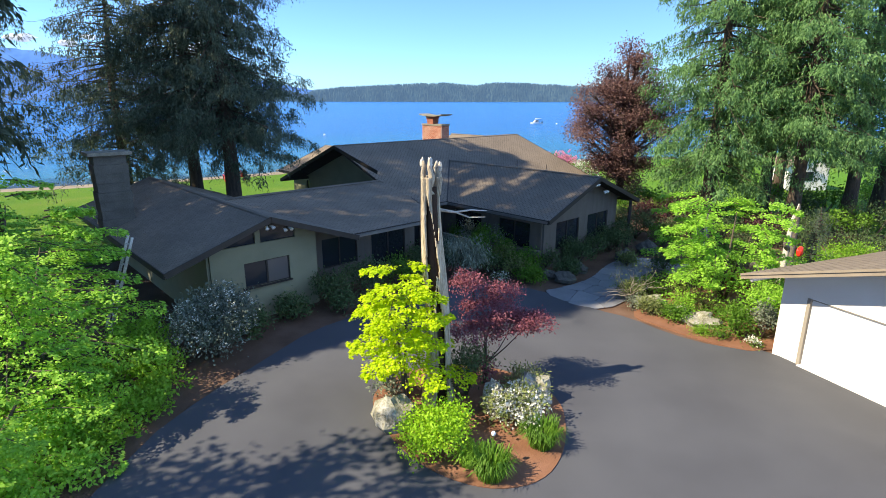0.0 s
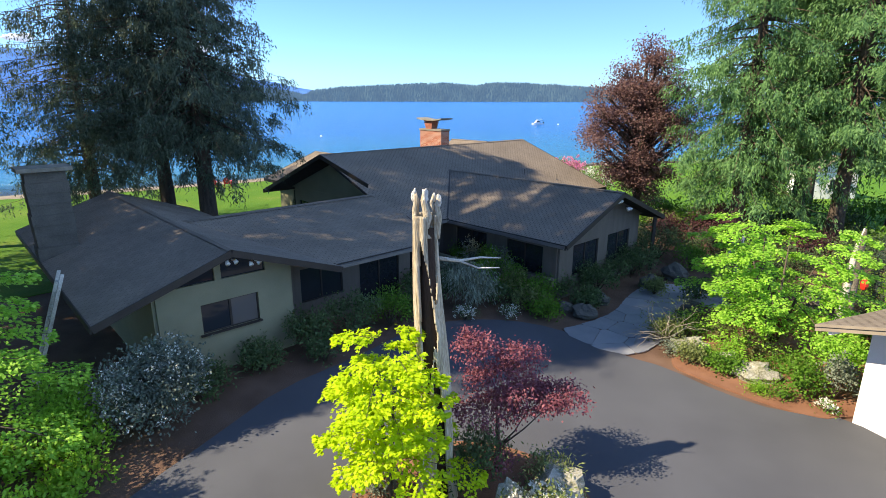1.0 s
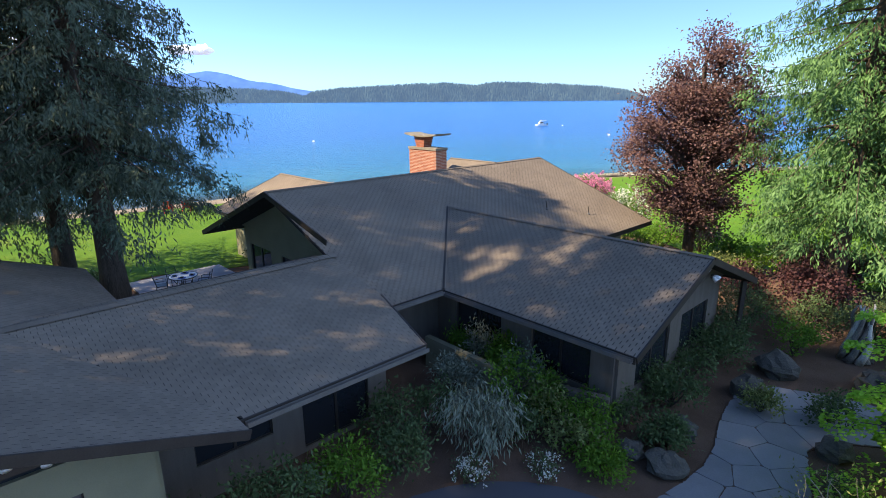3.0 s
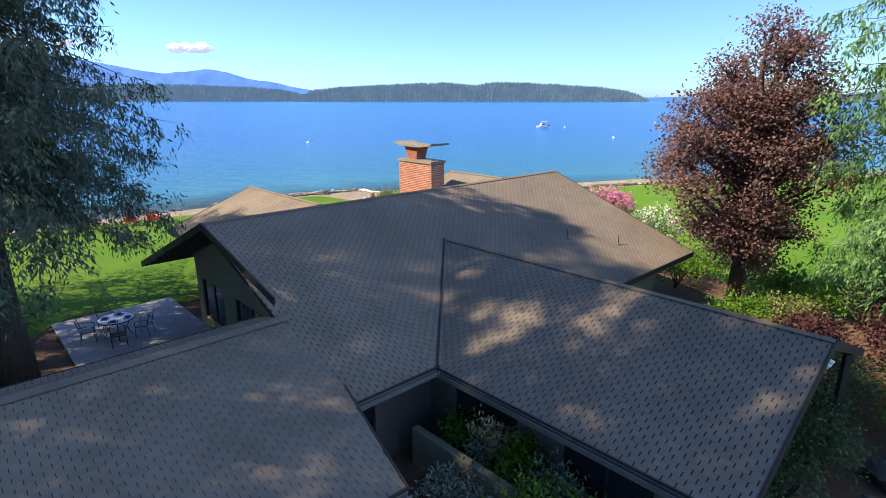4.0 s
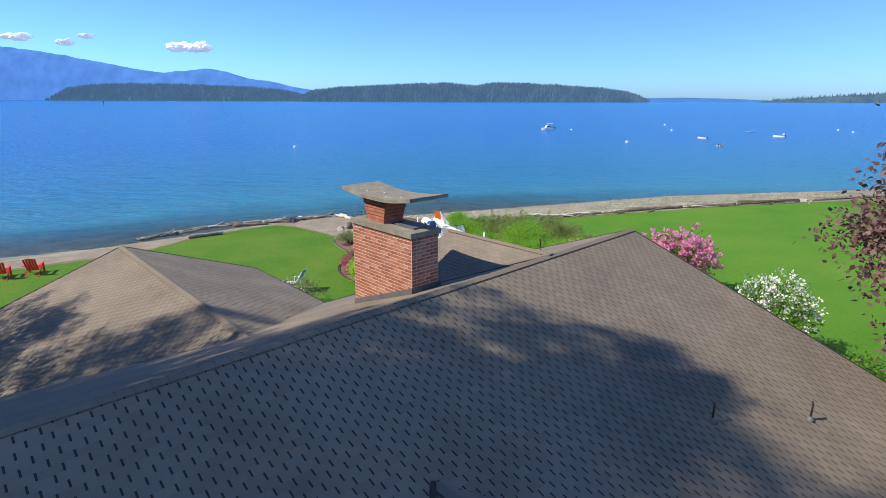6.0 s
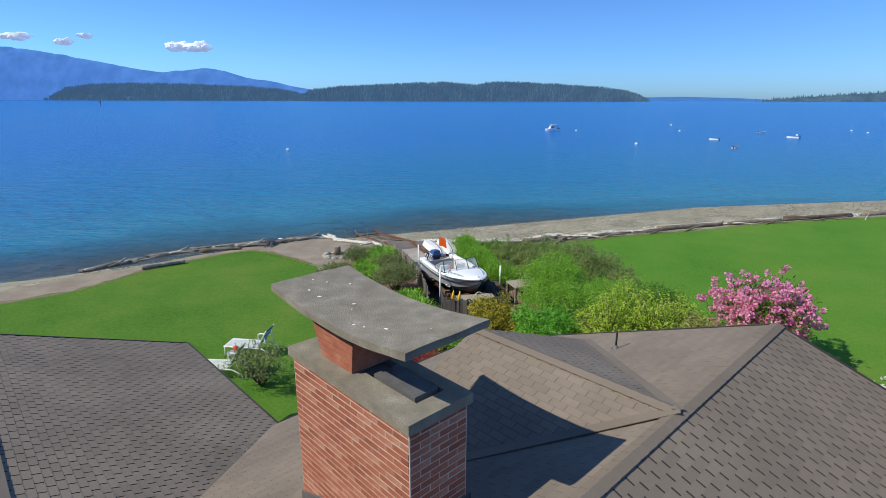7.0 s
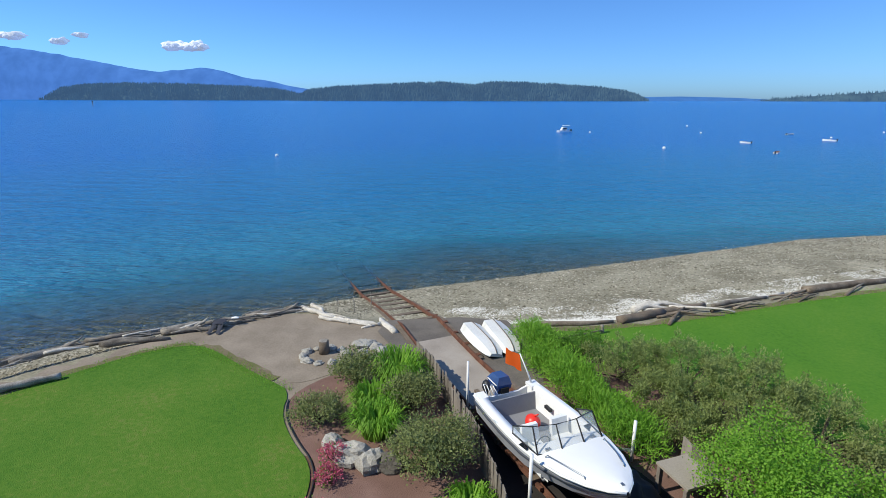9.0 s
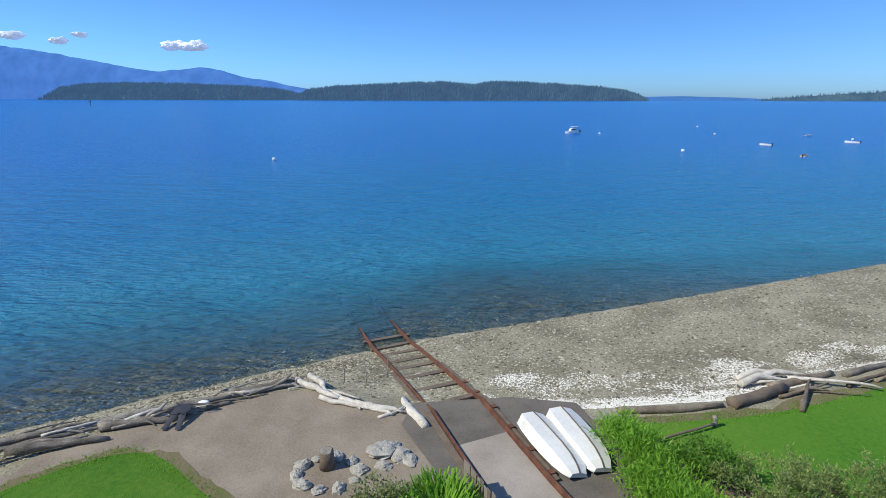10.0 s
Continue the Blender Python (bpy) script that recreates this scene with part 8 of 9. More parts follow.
for d in (4.6, 6.0, 7.2, 8.3, 9.1, 10.2, 11.3, 12.4, 13.6, 15.0, 16.5, 18.2, 20.0, 22.0, 24.0):
    wpart("sleeper", Build().beam(along(d) - RS * (1.05 + 0.1 * math.sin(d)) + Vector((0, 0, rail_z(d) - 0.11)), along(d + 0.06 * math.sin(d * 3)) + RS * (1.05 + 0.08 * math.cos(d)) + Vector((0, 0, rail_z(d) - 0.11)), 0.2, 0.12), M["timber"], track)
for d in (0.2, 1.2, 2.3, 3.4, 4.6, 5.6):
    wpart("rail_clip", Build().beam(along(d) + RS * 0.98 + Vector((0, 0, rail_z(d) - 0.02)), along(d + 0.16) + RS * 0.98 + Vector((0, 0, rail_z(d + 0.16) - 0.02)), 0.14, 0.1), M["rust"], track)


def ramp(name, d0, d1, s0, s1, lift, material, label):
    b = Build()
    a = [along(d0) + RS * s0, along(d0) + RS * s1, along(d1) + RS * s1, along(d1) + RS * s0]
    zs = [rail_z(d0) + lift, rail_z(d0) + lift, rail_z(d1) + lift, rail_z(d1) + lift]
    b.prism([p + Vector((0, 0, z - 0.3)) for p, z in zip(a, zs)], [p + Vector((0, 0, z)) for p, z in zip(a, zs)])
    return single(name, b, material, label, "ramp", kind="structure")


ramp("ramp", -3.6, 3.2, -0.74, 0.75, -0.07, M["ramp"], "worn pale concrete launching ramp between the rails")
slab("boat_yard", [(-3.5, 65.5), (-1.2, 62.5), (1.0, 63.2), (1.3, 66.4), (0.4, 69.4), (-1.6, 69.7), (-4.6, 69.3), (-4.9, 68.2)], LAND + 0.034, 0.2, M["yard_earth"], "bare grey-brown earth beside the rails", "ground", 0)


def dinghy(x, y, turn, tilt, label):
    ob = thing("dinghy", label, "boat", (x, y, LAND + 0.11), group="upturned dinghies")
    ob.matrix_world = Matrix.Translation((x, y, LAND + 0.11)) @ Matrix.Rotation(turn, 4, "Z") @ Matrix.Rotation(tilt, 4, "X")
    xs = [-1.22, -0.82, -0.27, 0.27, 0.72, 1.04, 1.24]
    g = [0.42, 0.48, 0.51, 0.50, 0.45, 0.36, 0.25]
    dz = [0.36, 0.38, 0.38, 0.37, 0.33, 0.24, 0.13]
    rows = [[(a, -w, 0), (a, -w * 0.84, h * 0.80), (a, -0.02, h), (a, 0.02, h), (a, w * 0.84, h * 0.80), (a, w, 0)] for a, w, h in zip(xs, g, dz)]
    b = loft(rows)
    b.add(rows[0], [(0, 1, 2, 3, 4, 5)])
    b.add(rows[-1], [(5, 4, 3, 2, 1, 0)])
    part("hull", b, M["hull_old"], ob, "scuffed white hull")
    part("inside", loft([[(a, -w * 0.97, -0.004), (a, 0, h - 0.04), (a, w * 0.97, -0.004)] for a, w, h in zip(xs, g, dz)]), M["deck_grey"], ob, smooth=True)
    for s in (-1, 1):
        part("gunwale", Build().tube([(a, s * w, 0.0) for a, w in zip(xs, g)], 0.022, 6), M["white"], ob, smooth=True)
    part("keel_strip", Build().tube([(a, 0, h + 0.01) for a, h in zip(xs, dz)], 0.02, 5), M["timber"], ob, smooth=True)
    part("thwart", Build().box((-0.15, -0.44, 0.06), (0.12, 0.44, 0.09)), M["timber"], ob)
    part("engine_pad", Build().box((-1.18, -0.1, 0.02), (-1.12, 0.1, 0.24)), M["black"], ob)


dinghy(-0.78, 67.05, math.atan2(-2.57, 0.97), radians(-14), "white dinghy lying keel up on bare earth")
dinghy(-0.02, 67.3, math.atan2(-2.75, 0.76), radians(-10), "white dinghy lying keel up beside another")


# ---- driftwood, stones and beach ----
def log(label, pts, radii, mat="drift", group="driftwood logs", name="driftwood_log"):
    b = Build()
    fine, fr = [], []
    for (p, q), (r, s) in zip(zip(pts, pts[1:]), zip(radii, radii[1:])):
        for k in range(4):
            a = Vector(p).lerp(Vector(q), k / 4)
            j = noise.noise(a * 1.3) * 0.12
            fine.append(a + Vector((j, j * 0.6, j * 0.25)))
            fr.append((r + (s - r) * k / 4) * (1 + 0.25 * noise.noise(a * 2.7)))
    fine.append(Vector(pts[-1]))
    fr.append(radii[-1])
    b.tube(fine, fr, 11)
    s = max(radii)
    b.v = [tuple(Vector(p) + Vector((noise.noise(Vector(p) * 5.1), noise.noise(Vector(p) * 5.1 + Vector((7, 3, 1))), noise.noise(Vector(p) * 5.1 + Vector((2, 9, 4))))) * s * 0.5) for p in b.v]
    return single(name, b, M[mat], label, "log", group, smooth=True)


L0 = LAND
chain = [(-19.5, 62.6), (-18.0, 64.4), (-17.3, 65.6), (-15.6, 66.9), (-13.3, 67.9), (-11.7, 68.6), (-10.4, 69.6), (-8.4, 70.4)]
for k, (a, b) in enumerate(zip(chain, chain[1:])):
    ext = 0.35
    d = (Vector(b) - Vector(a)).normalized()
    side = Vector((-d.y, d.x))
    for j in range(13):
        off = side * rng.uniform(-0.34, 0.34)
        c0, c1 = sorted(rng.uniform(-0.2, 1.2, 2)) if j > 2 else (rng.uniform(-0.2, 0.1), rng.uniform(0.85, 1.2))
        c1 = max(c1, c0 + 0.3)
        p, q = Vector(a).lerp(Vector(b), c0) + off, Vector(a).lerp(Vector(b), c1) + off + side * rng.uniform(-0.4, 0.4)
        r = rng.uniform(0.022, 0.06) if j > 2 else rng.uniform(0.08, 0.135)
        lift = rng.uniform(0.0, 0.2) if j > 2 else 0.0
        log("weathered grey driftwood log on the beach crest", [(p.x, p.y, L0 + r * 0.6 + lift * rng.random()), ((p.x + q.x) / 2 + rng.uniform(-0.06, 0.06), (p.y + q.y) / 2 + rng.uniform(-0.06, 0.06), L0 + r * 0.7 + lift), (q.x, q.y, L0 + r * 0.5 + lift * rng.random())], [r, r * 0.85, r * 0.4], "bleached" if j % 5 == 4 else "drift")
    if k % 2 == 0:
        m = Vector(a).lerp(Vector(b), 0.6)
        log("forked grey driftwood branch jutting from the pile", [(m.x, m.y, L0 + 0.1), (m.x + 0.3, m.y + 0.15, L0 + 0.28), (m.x + 0.5, m.y + 0.3, L0 + 0.42)], [0.07, 0.05, 0.02], group="driftwood branches", name="driftwood_branch")
for pts, r in (([(-8.6, 70.5), (-7.8, 70.0), (-6.9, 69.45)], 0.11), ([(-7.6, 69.5), (-6.6, 69.1), (-5.5, 68.85)], 0.09), ([(-8.2, 70.9), (-7.7, 70.4), (-7.4, 69.8)], 0.11), ([(-6.9, 69.5), (-6.0, 69.0), (-5.2, 68.6)], 0.08), ([(-7.2, 69.9), (-6.6, 69.3), (-6.2, 68.9)], 0.06), ([(-8.0, 70.1), (-7.1, 69.9), (-6.3, 69.5)], 0.06), ([(-6.4, 69.2), (-5.6, 68.9), (-4.9, 68.75)], 0.10), ([(-5.6, 68.5), (-5.2, 68.7), (-4.9, 69.1)], 0.05)):
    log("bleached pale driftwood log on the sand", [(x, y, L0 + r * 0.8) for x, y in pts], [r, r * 0.9, r * 0.5], "bleached", "bleached logs")
log("bleached plank-like timber by the rails", [(-4.95, 69.7, 1.2), (-4.55, 68.8, 1.36), (-4.2, 68.0, 1.44)], [0.13, 0.14, 0.12], "bleached", "bleached logs")
log("short grey log lying on the lawn's rim", [(-16.7, 62.9, L0 + 0.15), (-15.7, 63.7, L0 + 0.16), (-14.9, 64.2, L0 + 0.15)], [0.11, 0.13, 0.09])
for k, (x, y) in enumerate(((-6.4, 71.2), (-5.8, 71.9), (-7.2, 71.0))):
    log("thin stick standing in the shingle", [(x, y, 0.6), (x + 0.05, y + 0.05, 1.2), (x + 0.02 * k, y + 0.1, 1.75)], [0.025, 0.022, 0.012], group="beach sticks", name="stick")
cloth = thing("draped_cloth", "dark cloth draped over the driftwood", "cloth", (-11.35, 68.35, LAND))
def strip(x0, y0, x1, y1, w, z0, z1, seed):
    sb = Build()
    for q in range(8):
        t = q / 7
        for s in (-1, -0.3, 0.4, 1):
            sb.v.append((x0 + (x1 - x0) * t + s * w * (1 - 0.25 * t), y0 + (y1 - y0) * t, z0 + (z1 - z0) * t ** 0.7 + 0.05 * noise.noise((q * 0.9, s * 2, seed)) + 0.02 * (1 - s * s)))
    sb.f = [(q * 4 + i, q * 4 + i + 1, (q + 1) * 4 + i + 1, (q + 1) * 4 + i) for q in range(7) for i in range(3)]
    return sb


for k, (x0, y0, x1, y1, w, z0, z1) in enumerate(((0.0, 0.35, -0.05, -0.15, 0.26, 0.30, 0.27), (-0.12, -0.1, -0.24, -0.62, 0.10, 0.27, 0.05), (0.10, -0.1, 0.16, -0.60, 0.10, 0.27, 0.05), (0.2, 0.28, 0.55, 0.45, 0.09, 0.30, 0.26), (-0.2, 0.25, -0.45, 0.15, 0.08, 0.30, 0.24))):
    part("sheet", strip(x0, y0, x1, y1, w, z0, z1, k * 3.0), M["cloth_dark"], cloth, smooth=True)
part("pale_fold", Build().blob((0.5, 0.42, 0.32), (0.17, 0.07, 0.05), 2), M["white"], cloth, smooth=True)
# right-hand logs along the lawn
for pts, r, mat in (([(5.1, 69.3), (6.2, 69.8), (7.3, 70.35)], 0.19, "timber"), ([(7.0, 70.5), (8.3, 71.0), (9.6, 71.5)], 0.15, "drift_brown"), ([(9.9, 71.3), (11.5, 72.0), (12.9, 72.4)], 0.11, "drift"), ([(10.8, 72.0), (12.5, 72.4), (14.2, 73.2)], 0.08, "bleached"), ([(15.2, 73.2), (17.5, 74.0), (20.5, 74.9)], 0.2, "drift_brown"), ([(20.9, 75.0), (23.5, 76.1), (26, 76.8)], 0.17, "drift_brown"), ([(26.5, 77.2), (30, 78.1), (33, 79.0)], 0.21, "drift_brown"), ([(34, 79.2), (38, 80.3), (43, 81.4)], 0.2, "drift_brown"), ([(15.5, 73.9), (18.5, 74.9), (22, 75.7)], 0.11, "bleached"), ([(1.5, 68.9), (3.0, 69.0), (4.8, 69.3)], 0.12, "drift_brown")):
    log("long grey driftwood log edging the lawn", [(x, y, min(height(x, y), LAND) + r * 0.6) for x, y in pts], [r, r * 0.95, r * 0.7], mat, "lawn edge logs")
for k in range(26):
    x = 6.5 + 9.5 * rng.random() if k < 16 else rng.uniform(16, 34)
    y = line_y(BERM, x) - 0.1 + rng.normal() * 0.35
    a, l, r = 0.38 + rng.normal() * 0.35, rng.uniform(0.5, 1.5), rng.uniform(0.03, 0.075)
    z = min(height(x, y), LAND) + r
    log("weathered brown driftwood limb in the tangle by the lawn", [(x - l * math.cos(a), y - l * math.sin(a), z), (x, y, z + rng.uniform(0.02, 0.16)), (x + l * math.cos(a), y + l * math.sin(a), z + rng.uniform(0, 0.1))], [r, r * 0.9, r * 0.4], "bleached" if k % 6 == 5 else "drift_brown", "lawn edge limbs")
for x, y in ((6.8, 70.9), (7.6, 71.3), (7.0, 71.4)):
    log("bleached twisted driftwood branch on the shingle", [(x - 0.8, y - 0.2, height(x, y) + 0.1), (x, y + 0.1, height(x, y) + 0.3), (x + 1.3, y + 0.1, height(x, y) + 0.12)], [0.12, 0.1, 0.03], "bleached", "twisted branches")
log("dark pole lying on the lawn", [(1.9, 67.3, L0 + 0.12), (3.0, 67.75, L0 + 0.14), (4.0, 68.15, L0 + 0.16)], [0.04, 0.04, 0.04], "timber", group="poles", name="pole")
log("short post standing in the lawn", [(4.05, 68.2, L0), (4.05, 68.2, L0 + 0.35)], [0.07, 0.065], "drift", group="posts", name="post")
# fire pit
for k in range(10):
    a = 2 * math.pi * k / 10 + 0.2
    boulder("pale beach stone in the fire ring", -6.55 + 0.78 * math.cos(a), 66.05 + 0.62 * math.sin(a), rng.uniform(0.11, 0.19), 0.7, "rock", group="fire ring stones", name="fire_stone", turn=k, long=1.3)
stump = thing("log_seat", "upright sawn log in the fire ring", "log seat", (-6.62, 66.3, LAND))
part("bark", Build().tube([(0, 0, 0), (0.01, 0, 0.25), (0, 0, 0.5)], [0.2, 0.185, 0.18], 14), M["timber"], stump, smooth=True)
part("cut_top", Build().tube([(0, 0, 0.495), (0, 0, 0.505)], 0.165, 14), M["drift"], stump, "grey sawn top")
for k, (x, y, r) in enumerate(((-5.3, 66.9, 0.32), (-4.8, 66.75, 0.24), (-5.2, 66.35, 0.18), (-5.05, 67.15, 0.2), (-4.55, 66.6, 0.2))):
    boulder("pale flat boulder on the sand", x, y, r, 0.5, "rock", group="sand boulders", turn=k * 1.3, long=1.3)


def scatter(name, label, mat, n, place, size, category):
    """Loose stones over the beach, each a small uneven lump."""
    pos, r = place(n), rng.uniform(*size, n) ** 1.0
    n = len(pos)
    r = r[:n]
    ang = rng.uniform(0, 6.28, n)
    shape = np.array([[1, 0, 0.25], [0.2, 0.75, 0.2], [-0.9, 0.25, 0.25], [-0.15, -0.7, 0.2], [0.1, 0.05, 0.7]])
    ca, sa = np.cos(ang), np.sin(ang)
    v = np.zeros((n, 5, 3))
    for i in range(5):
        j = shape[i] * rng.uniform(0.7, 1.3, (n, 3))
        v[:, i, 0] = pos[:, 0] + r * (ca * j[:, 0] - sa * j[:, 1])
        v[:, i, 1] = pos[:, 1] + r * (sa * j[:, 0] + ca * j[:, 1])
        v[:, i, 2] = pos[:, 2] + r * j[:, 2] - r * 0.25
    m = bpy.data.meshes.new(name)
    m.vertices.add(5 * n)
    m.vertices.foreach_set("co", v.astype(np.float32).ravel())
    tri = np.array([0, 1, 4, 1, 2, 4, 2, 3, 4, 3, 0, 4])
    idx = (np.arange(n)[:, None] * 5 + tri[None]).astype(np.int32)
    m.loops.add(12 * n)
    m.loops.foreach_set("vertex_index", idx.ravel())
    m.polygons.add(4 * n)
    m.polygons.foreach_set("loop_start", np.arange(0, 12 * n, 3, dtype=np.int32))
    m.update(calc_edges=True)
    return single(name, m, M[mat], label, category, kind="stuff")


def beach_place(x0, x1, k0, k1, bias=1.0, clump=0.0):
    def place(n):
        x = rng.uniform(x0, x1, n)
        k = k0 + (k1 - k0) * rng.random(n) ** bias
        out = []
        for a, b in zip(x, k):
            yb, ys = line_y(BERM, a), line_y(SHORE, a)
            y = yb + (ys - yb) * b
            if clump and 0.85 + noise.noise((a * 0.55, y * 0.9, 3)) * 1.3 + noise.noise((a * 2.3, y * 2.3, 8)) * 0.5 - 3.0 * max(0, b - k0) / max(k1 - k0, 0.01) * (1 - clump) < rng.random() * 0.9:
                continue
            out.append((a, y, height(a, y)))
        return np.array(out)
    return place


scatter("beach_pebbles", "loose grey and brown pebbles over the beach", "pebble", 40000, beach_place(-22, 42, 0.05, 1.35), (0.025, 0.075), "pebbles")
scatter("beach_cobbles", "larger stones scattered over the beach", "pebble", 2600, beach_place(-22, 42, 0.05, 1.6), (0.05, 0.13), "stones")
scatter("shell_bank", "thick bank of broken white shells beside the logs", "shell", 20000, beach_place(-2.5, 8.5, 0.02, 0.34, 1.4, 0.68), (0.02, 0.05), "shells")
scatter("shell_band", "thin band of white shells along the beach crest", "shell", 24000, beach_place(9, 42, 0.06, 0.25, 1.0, 0.75), (0.02, 0.045), "shells")
scatter("shell_litter", "white shell fragments strewn down the beach", "shell", 2200, beach_place(-5, 42, 0.1, 1.0), (0.015, 0.04), "shells")

# ---- garden furniture ----
def lounger(x, y, turn, stripe, label):
    ob = thing("sun_lounger", label, "lounger", (x, y, LAND + 0.03), turn, group="sun loungers")
    for s in (-0.33, 0.33):
        part("side_rail", Build().tube([(-1.0, s, 0.36), (0.45, s, 0.36), (0.75, s, 0.2), (0.82, s, 0.0)], 0.022, 8), M["white"], ob, smooth=True)
        part("front_leg", Build().tube([(-0.95, s, 0.36), (-0.98, s, 0.0)], 0.02, 8), M["white"], ob, smooth=True)
        part("back_frame", Build().tube([(0.3, s * 0.95, 0.38), (0.5, s * 0.95, 0.72), (0.7, s * 0.95, 1.06)], 0.02, 8), M["white"], ob, smooth=True)
        part("arm", Build().tube([(0.0, s * 1.15, 0.36), (0.02, s * 1.15, 0.58), (0.1, s * 1.15, 0.61), (0.5, s * 1.15, 0.60)], 0.024, 8), M["white"], ob, smooth=True)
        part("prop", Build().tube([(0.58, s * 0.9, 0.82), (0.66, s * 0.95, 0.28)], 0.014, 6), M["white"], ob, smooth=True)
    for k in range(17):
        a = -0.97 + k * 0.078
        part("slat", Build().box((a, -0.32, 0.372), (a + 0.044, 0.32, 0.384)), M["white"], ob)
    for k in range(9):
        t = k / 9
        p, q = Vector((0.32 + 0.38 * t, 0, 0.41 + 0.65 * t)), Vector((0.32 + 0.38 * (t + 0.1), 0, 0.41 + 0.65 * (t + 0.1)))
        b = Build().add([(p.x, -0.31, p.z), (p.x, 0.31, p.z), (q.x, 0.31, q.z), (q.x, -0.31, q.z), (p.x + 0.01, -0.31, p.z - 0.012), (p.x + 0.01, 0.31, p.z - 0.012), (q.x + 0.01, 0.31, q.z - 0.012), (q.x + 0.01, -0.31, q.z - 0.012)], [(0, 1, 2, 3), (7, 6, 5, 4), (0, 3, 7, 4), (1, 5, 6, 2), (0, 4, 5, 1), (3, 2, 6, 7)])
        part("back_slat", b, M["white"] if k % 3 == 0 else M[stripe], ob)


lounger(-6.95, 53.15, -0.12, "blue", "white slatted sun lounger with blue striped back on the lawn")
lounger(-7.4, 51.55, -0.05, "purple", "white slatted sun lounger with purple striped back on the lawn")
side = thing("side_table", "small low metal side table between the loungers", "table", (-7.35, 52.35, LAND + 0.03))
part("top", Build().tube([(0, 0, 0.4), (0, 0, 0.42)], 0.25, 16), M["galv"], side)
for k in range(3):
    part("leg", Build().tube([(0.2 * math.cos(k * 2.1), 0.2 * math.sin(k * 2.1), 0.4), (0.24 * math.cos(k * 2.1), 0.24 * math.sin(k * 2.1), 0)], 0.012, 6), M["galv"], side)
cup = single("cup", Build().tube([(-7.3, 52.4, LAND + 0.45), (-7.3, 52.4, LAND + 0.66)], [0.065, 0.085], 12), M["red"], "red cup on the side table", "cup", smooth=True)


def garden_chair(x, y, turn):
    ob = thing("garden_chair", "red wide-armed wooden garden chair facing the sea", "chair", (x, y, LAND + 0.03), turn, group="red garden chairs")
    for k in range(5):
        a = -0.25 + k * 0.105
        part("back_slat", Build().prism([(a, -0.22, 0.25), (a + 0.09, -0.22, 0.25), (a + 0.09, -0.20, 0.25), (a, -0.20, 0.25)], [(a * 1.15, -0.55, 0.98 - 0.03 * abs(k - 2)), (a * 1.15 + 0.1, -0.55, 0.98 - 0.03 * abs(k - 2)), (a * 1.15 + 0.1, -0.53, 0.98 - 0.03 * abs(k - 2)), (a * 1.15, -0.53, 0.98 - 0.03 * abs(k - 2))]), M["red"], ob)
    for k in range(5):
        part("seat_slat", Build().box((-0.27, -0.2 + k * 0.1, 0.26 + k * 0.02), (0.27, -0.11 + k * 0.1, 0.285 + k * 0.02)), M["red"], ob)
    for s in (-1, 1):
        part("arm", Build().box((s * 0.33 - 0.07, -0.35, 0.52), (s * 0.33 + 0.07, 0.38, 0.55)), M["red"], ob)
        part("front_leg", Build().box((s * 0.32 - 0.045, 0.26, 0), (s * 0.32 + 0.045, 0.31, 0.52)), M["red"], ob)
        part("rear_leg", Build().prism([(s * 0.3 - 0.02, -0.75, 0), (s * 0.3 + 0.02, -0.75, 0), (s * 0.3 + 0.02, -0.62, 0), (s * 0.3 - 0.02, -0.62, 0)], [(s * 0.3 - 0.02, 0.2, 0.28), (s * 0.3 + 0.02, 0.2, 0.28), (s * 0.3 + 0.02, 0.3, 0.36), (s * 0.3 - 0.02, 0.3, 0.36)]), M["red"], ob)


garden_chair(-22.4, 54.7, 0.5)
garden_chair(-21.2, 55.4, 0.35)
PZ = LAND + 0.1
table = thing("patio_table", "round patio table with a white and blue patterned top", "table", (-11.8, 35.85, PZ))
part("top", Build().tube([(0, 0, 0.70), (0, 0, 0.73)], 0.62, 28), M["white"], table)
part("rim", Build().tube([(0.62 * math.cos(a), 0.62 * math.sin(a), 0.715) for a in np.linspace(0, 2 * math.pi, 29)], 0.022, 6), M["dark_metal"], table, smooth=True)
for k in range(4):
    a = k * math.pi / 2 + 0.6
    part("leg", Build().tube([(0.5 * math.cos(a), 0.5 * math.sin(a), 0.70), (0.3 * math.cos(a), 0.3 * math.sin(a), 0.35), (0.45 * math.cos(a), 0.45 * math.sin(a), 0.0)], 0.018, 6), M["dark_metal"], table, smooth=True)
for k in range(4):
    a = k * math.pi / 2 + 0.3
    pl = thing("place_setting", "blue place mat with a dark bowl on the patio table", "place mat", (-11.8 + 0.38 * math.cos(a), 35.85 + 0.38 * math.sin(a), PZ + 0.732), a, group="place settings")
    part("mat", Build().box((-0.12, -0.17, 0), (0.12, 0.17, 0.006)), M["blue"], pl)
    part("bowl", Build().tube([(0, 0, 0.006), (0, 0, 0.05)], [0.05, 0.1], 14), M["dark_metal"], pl, smooth=True)


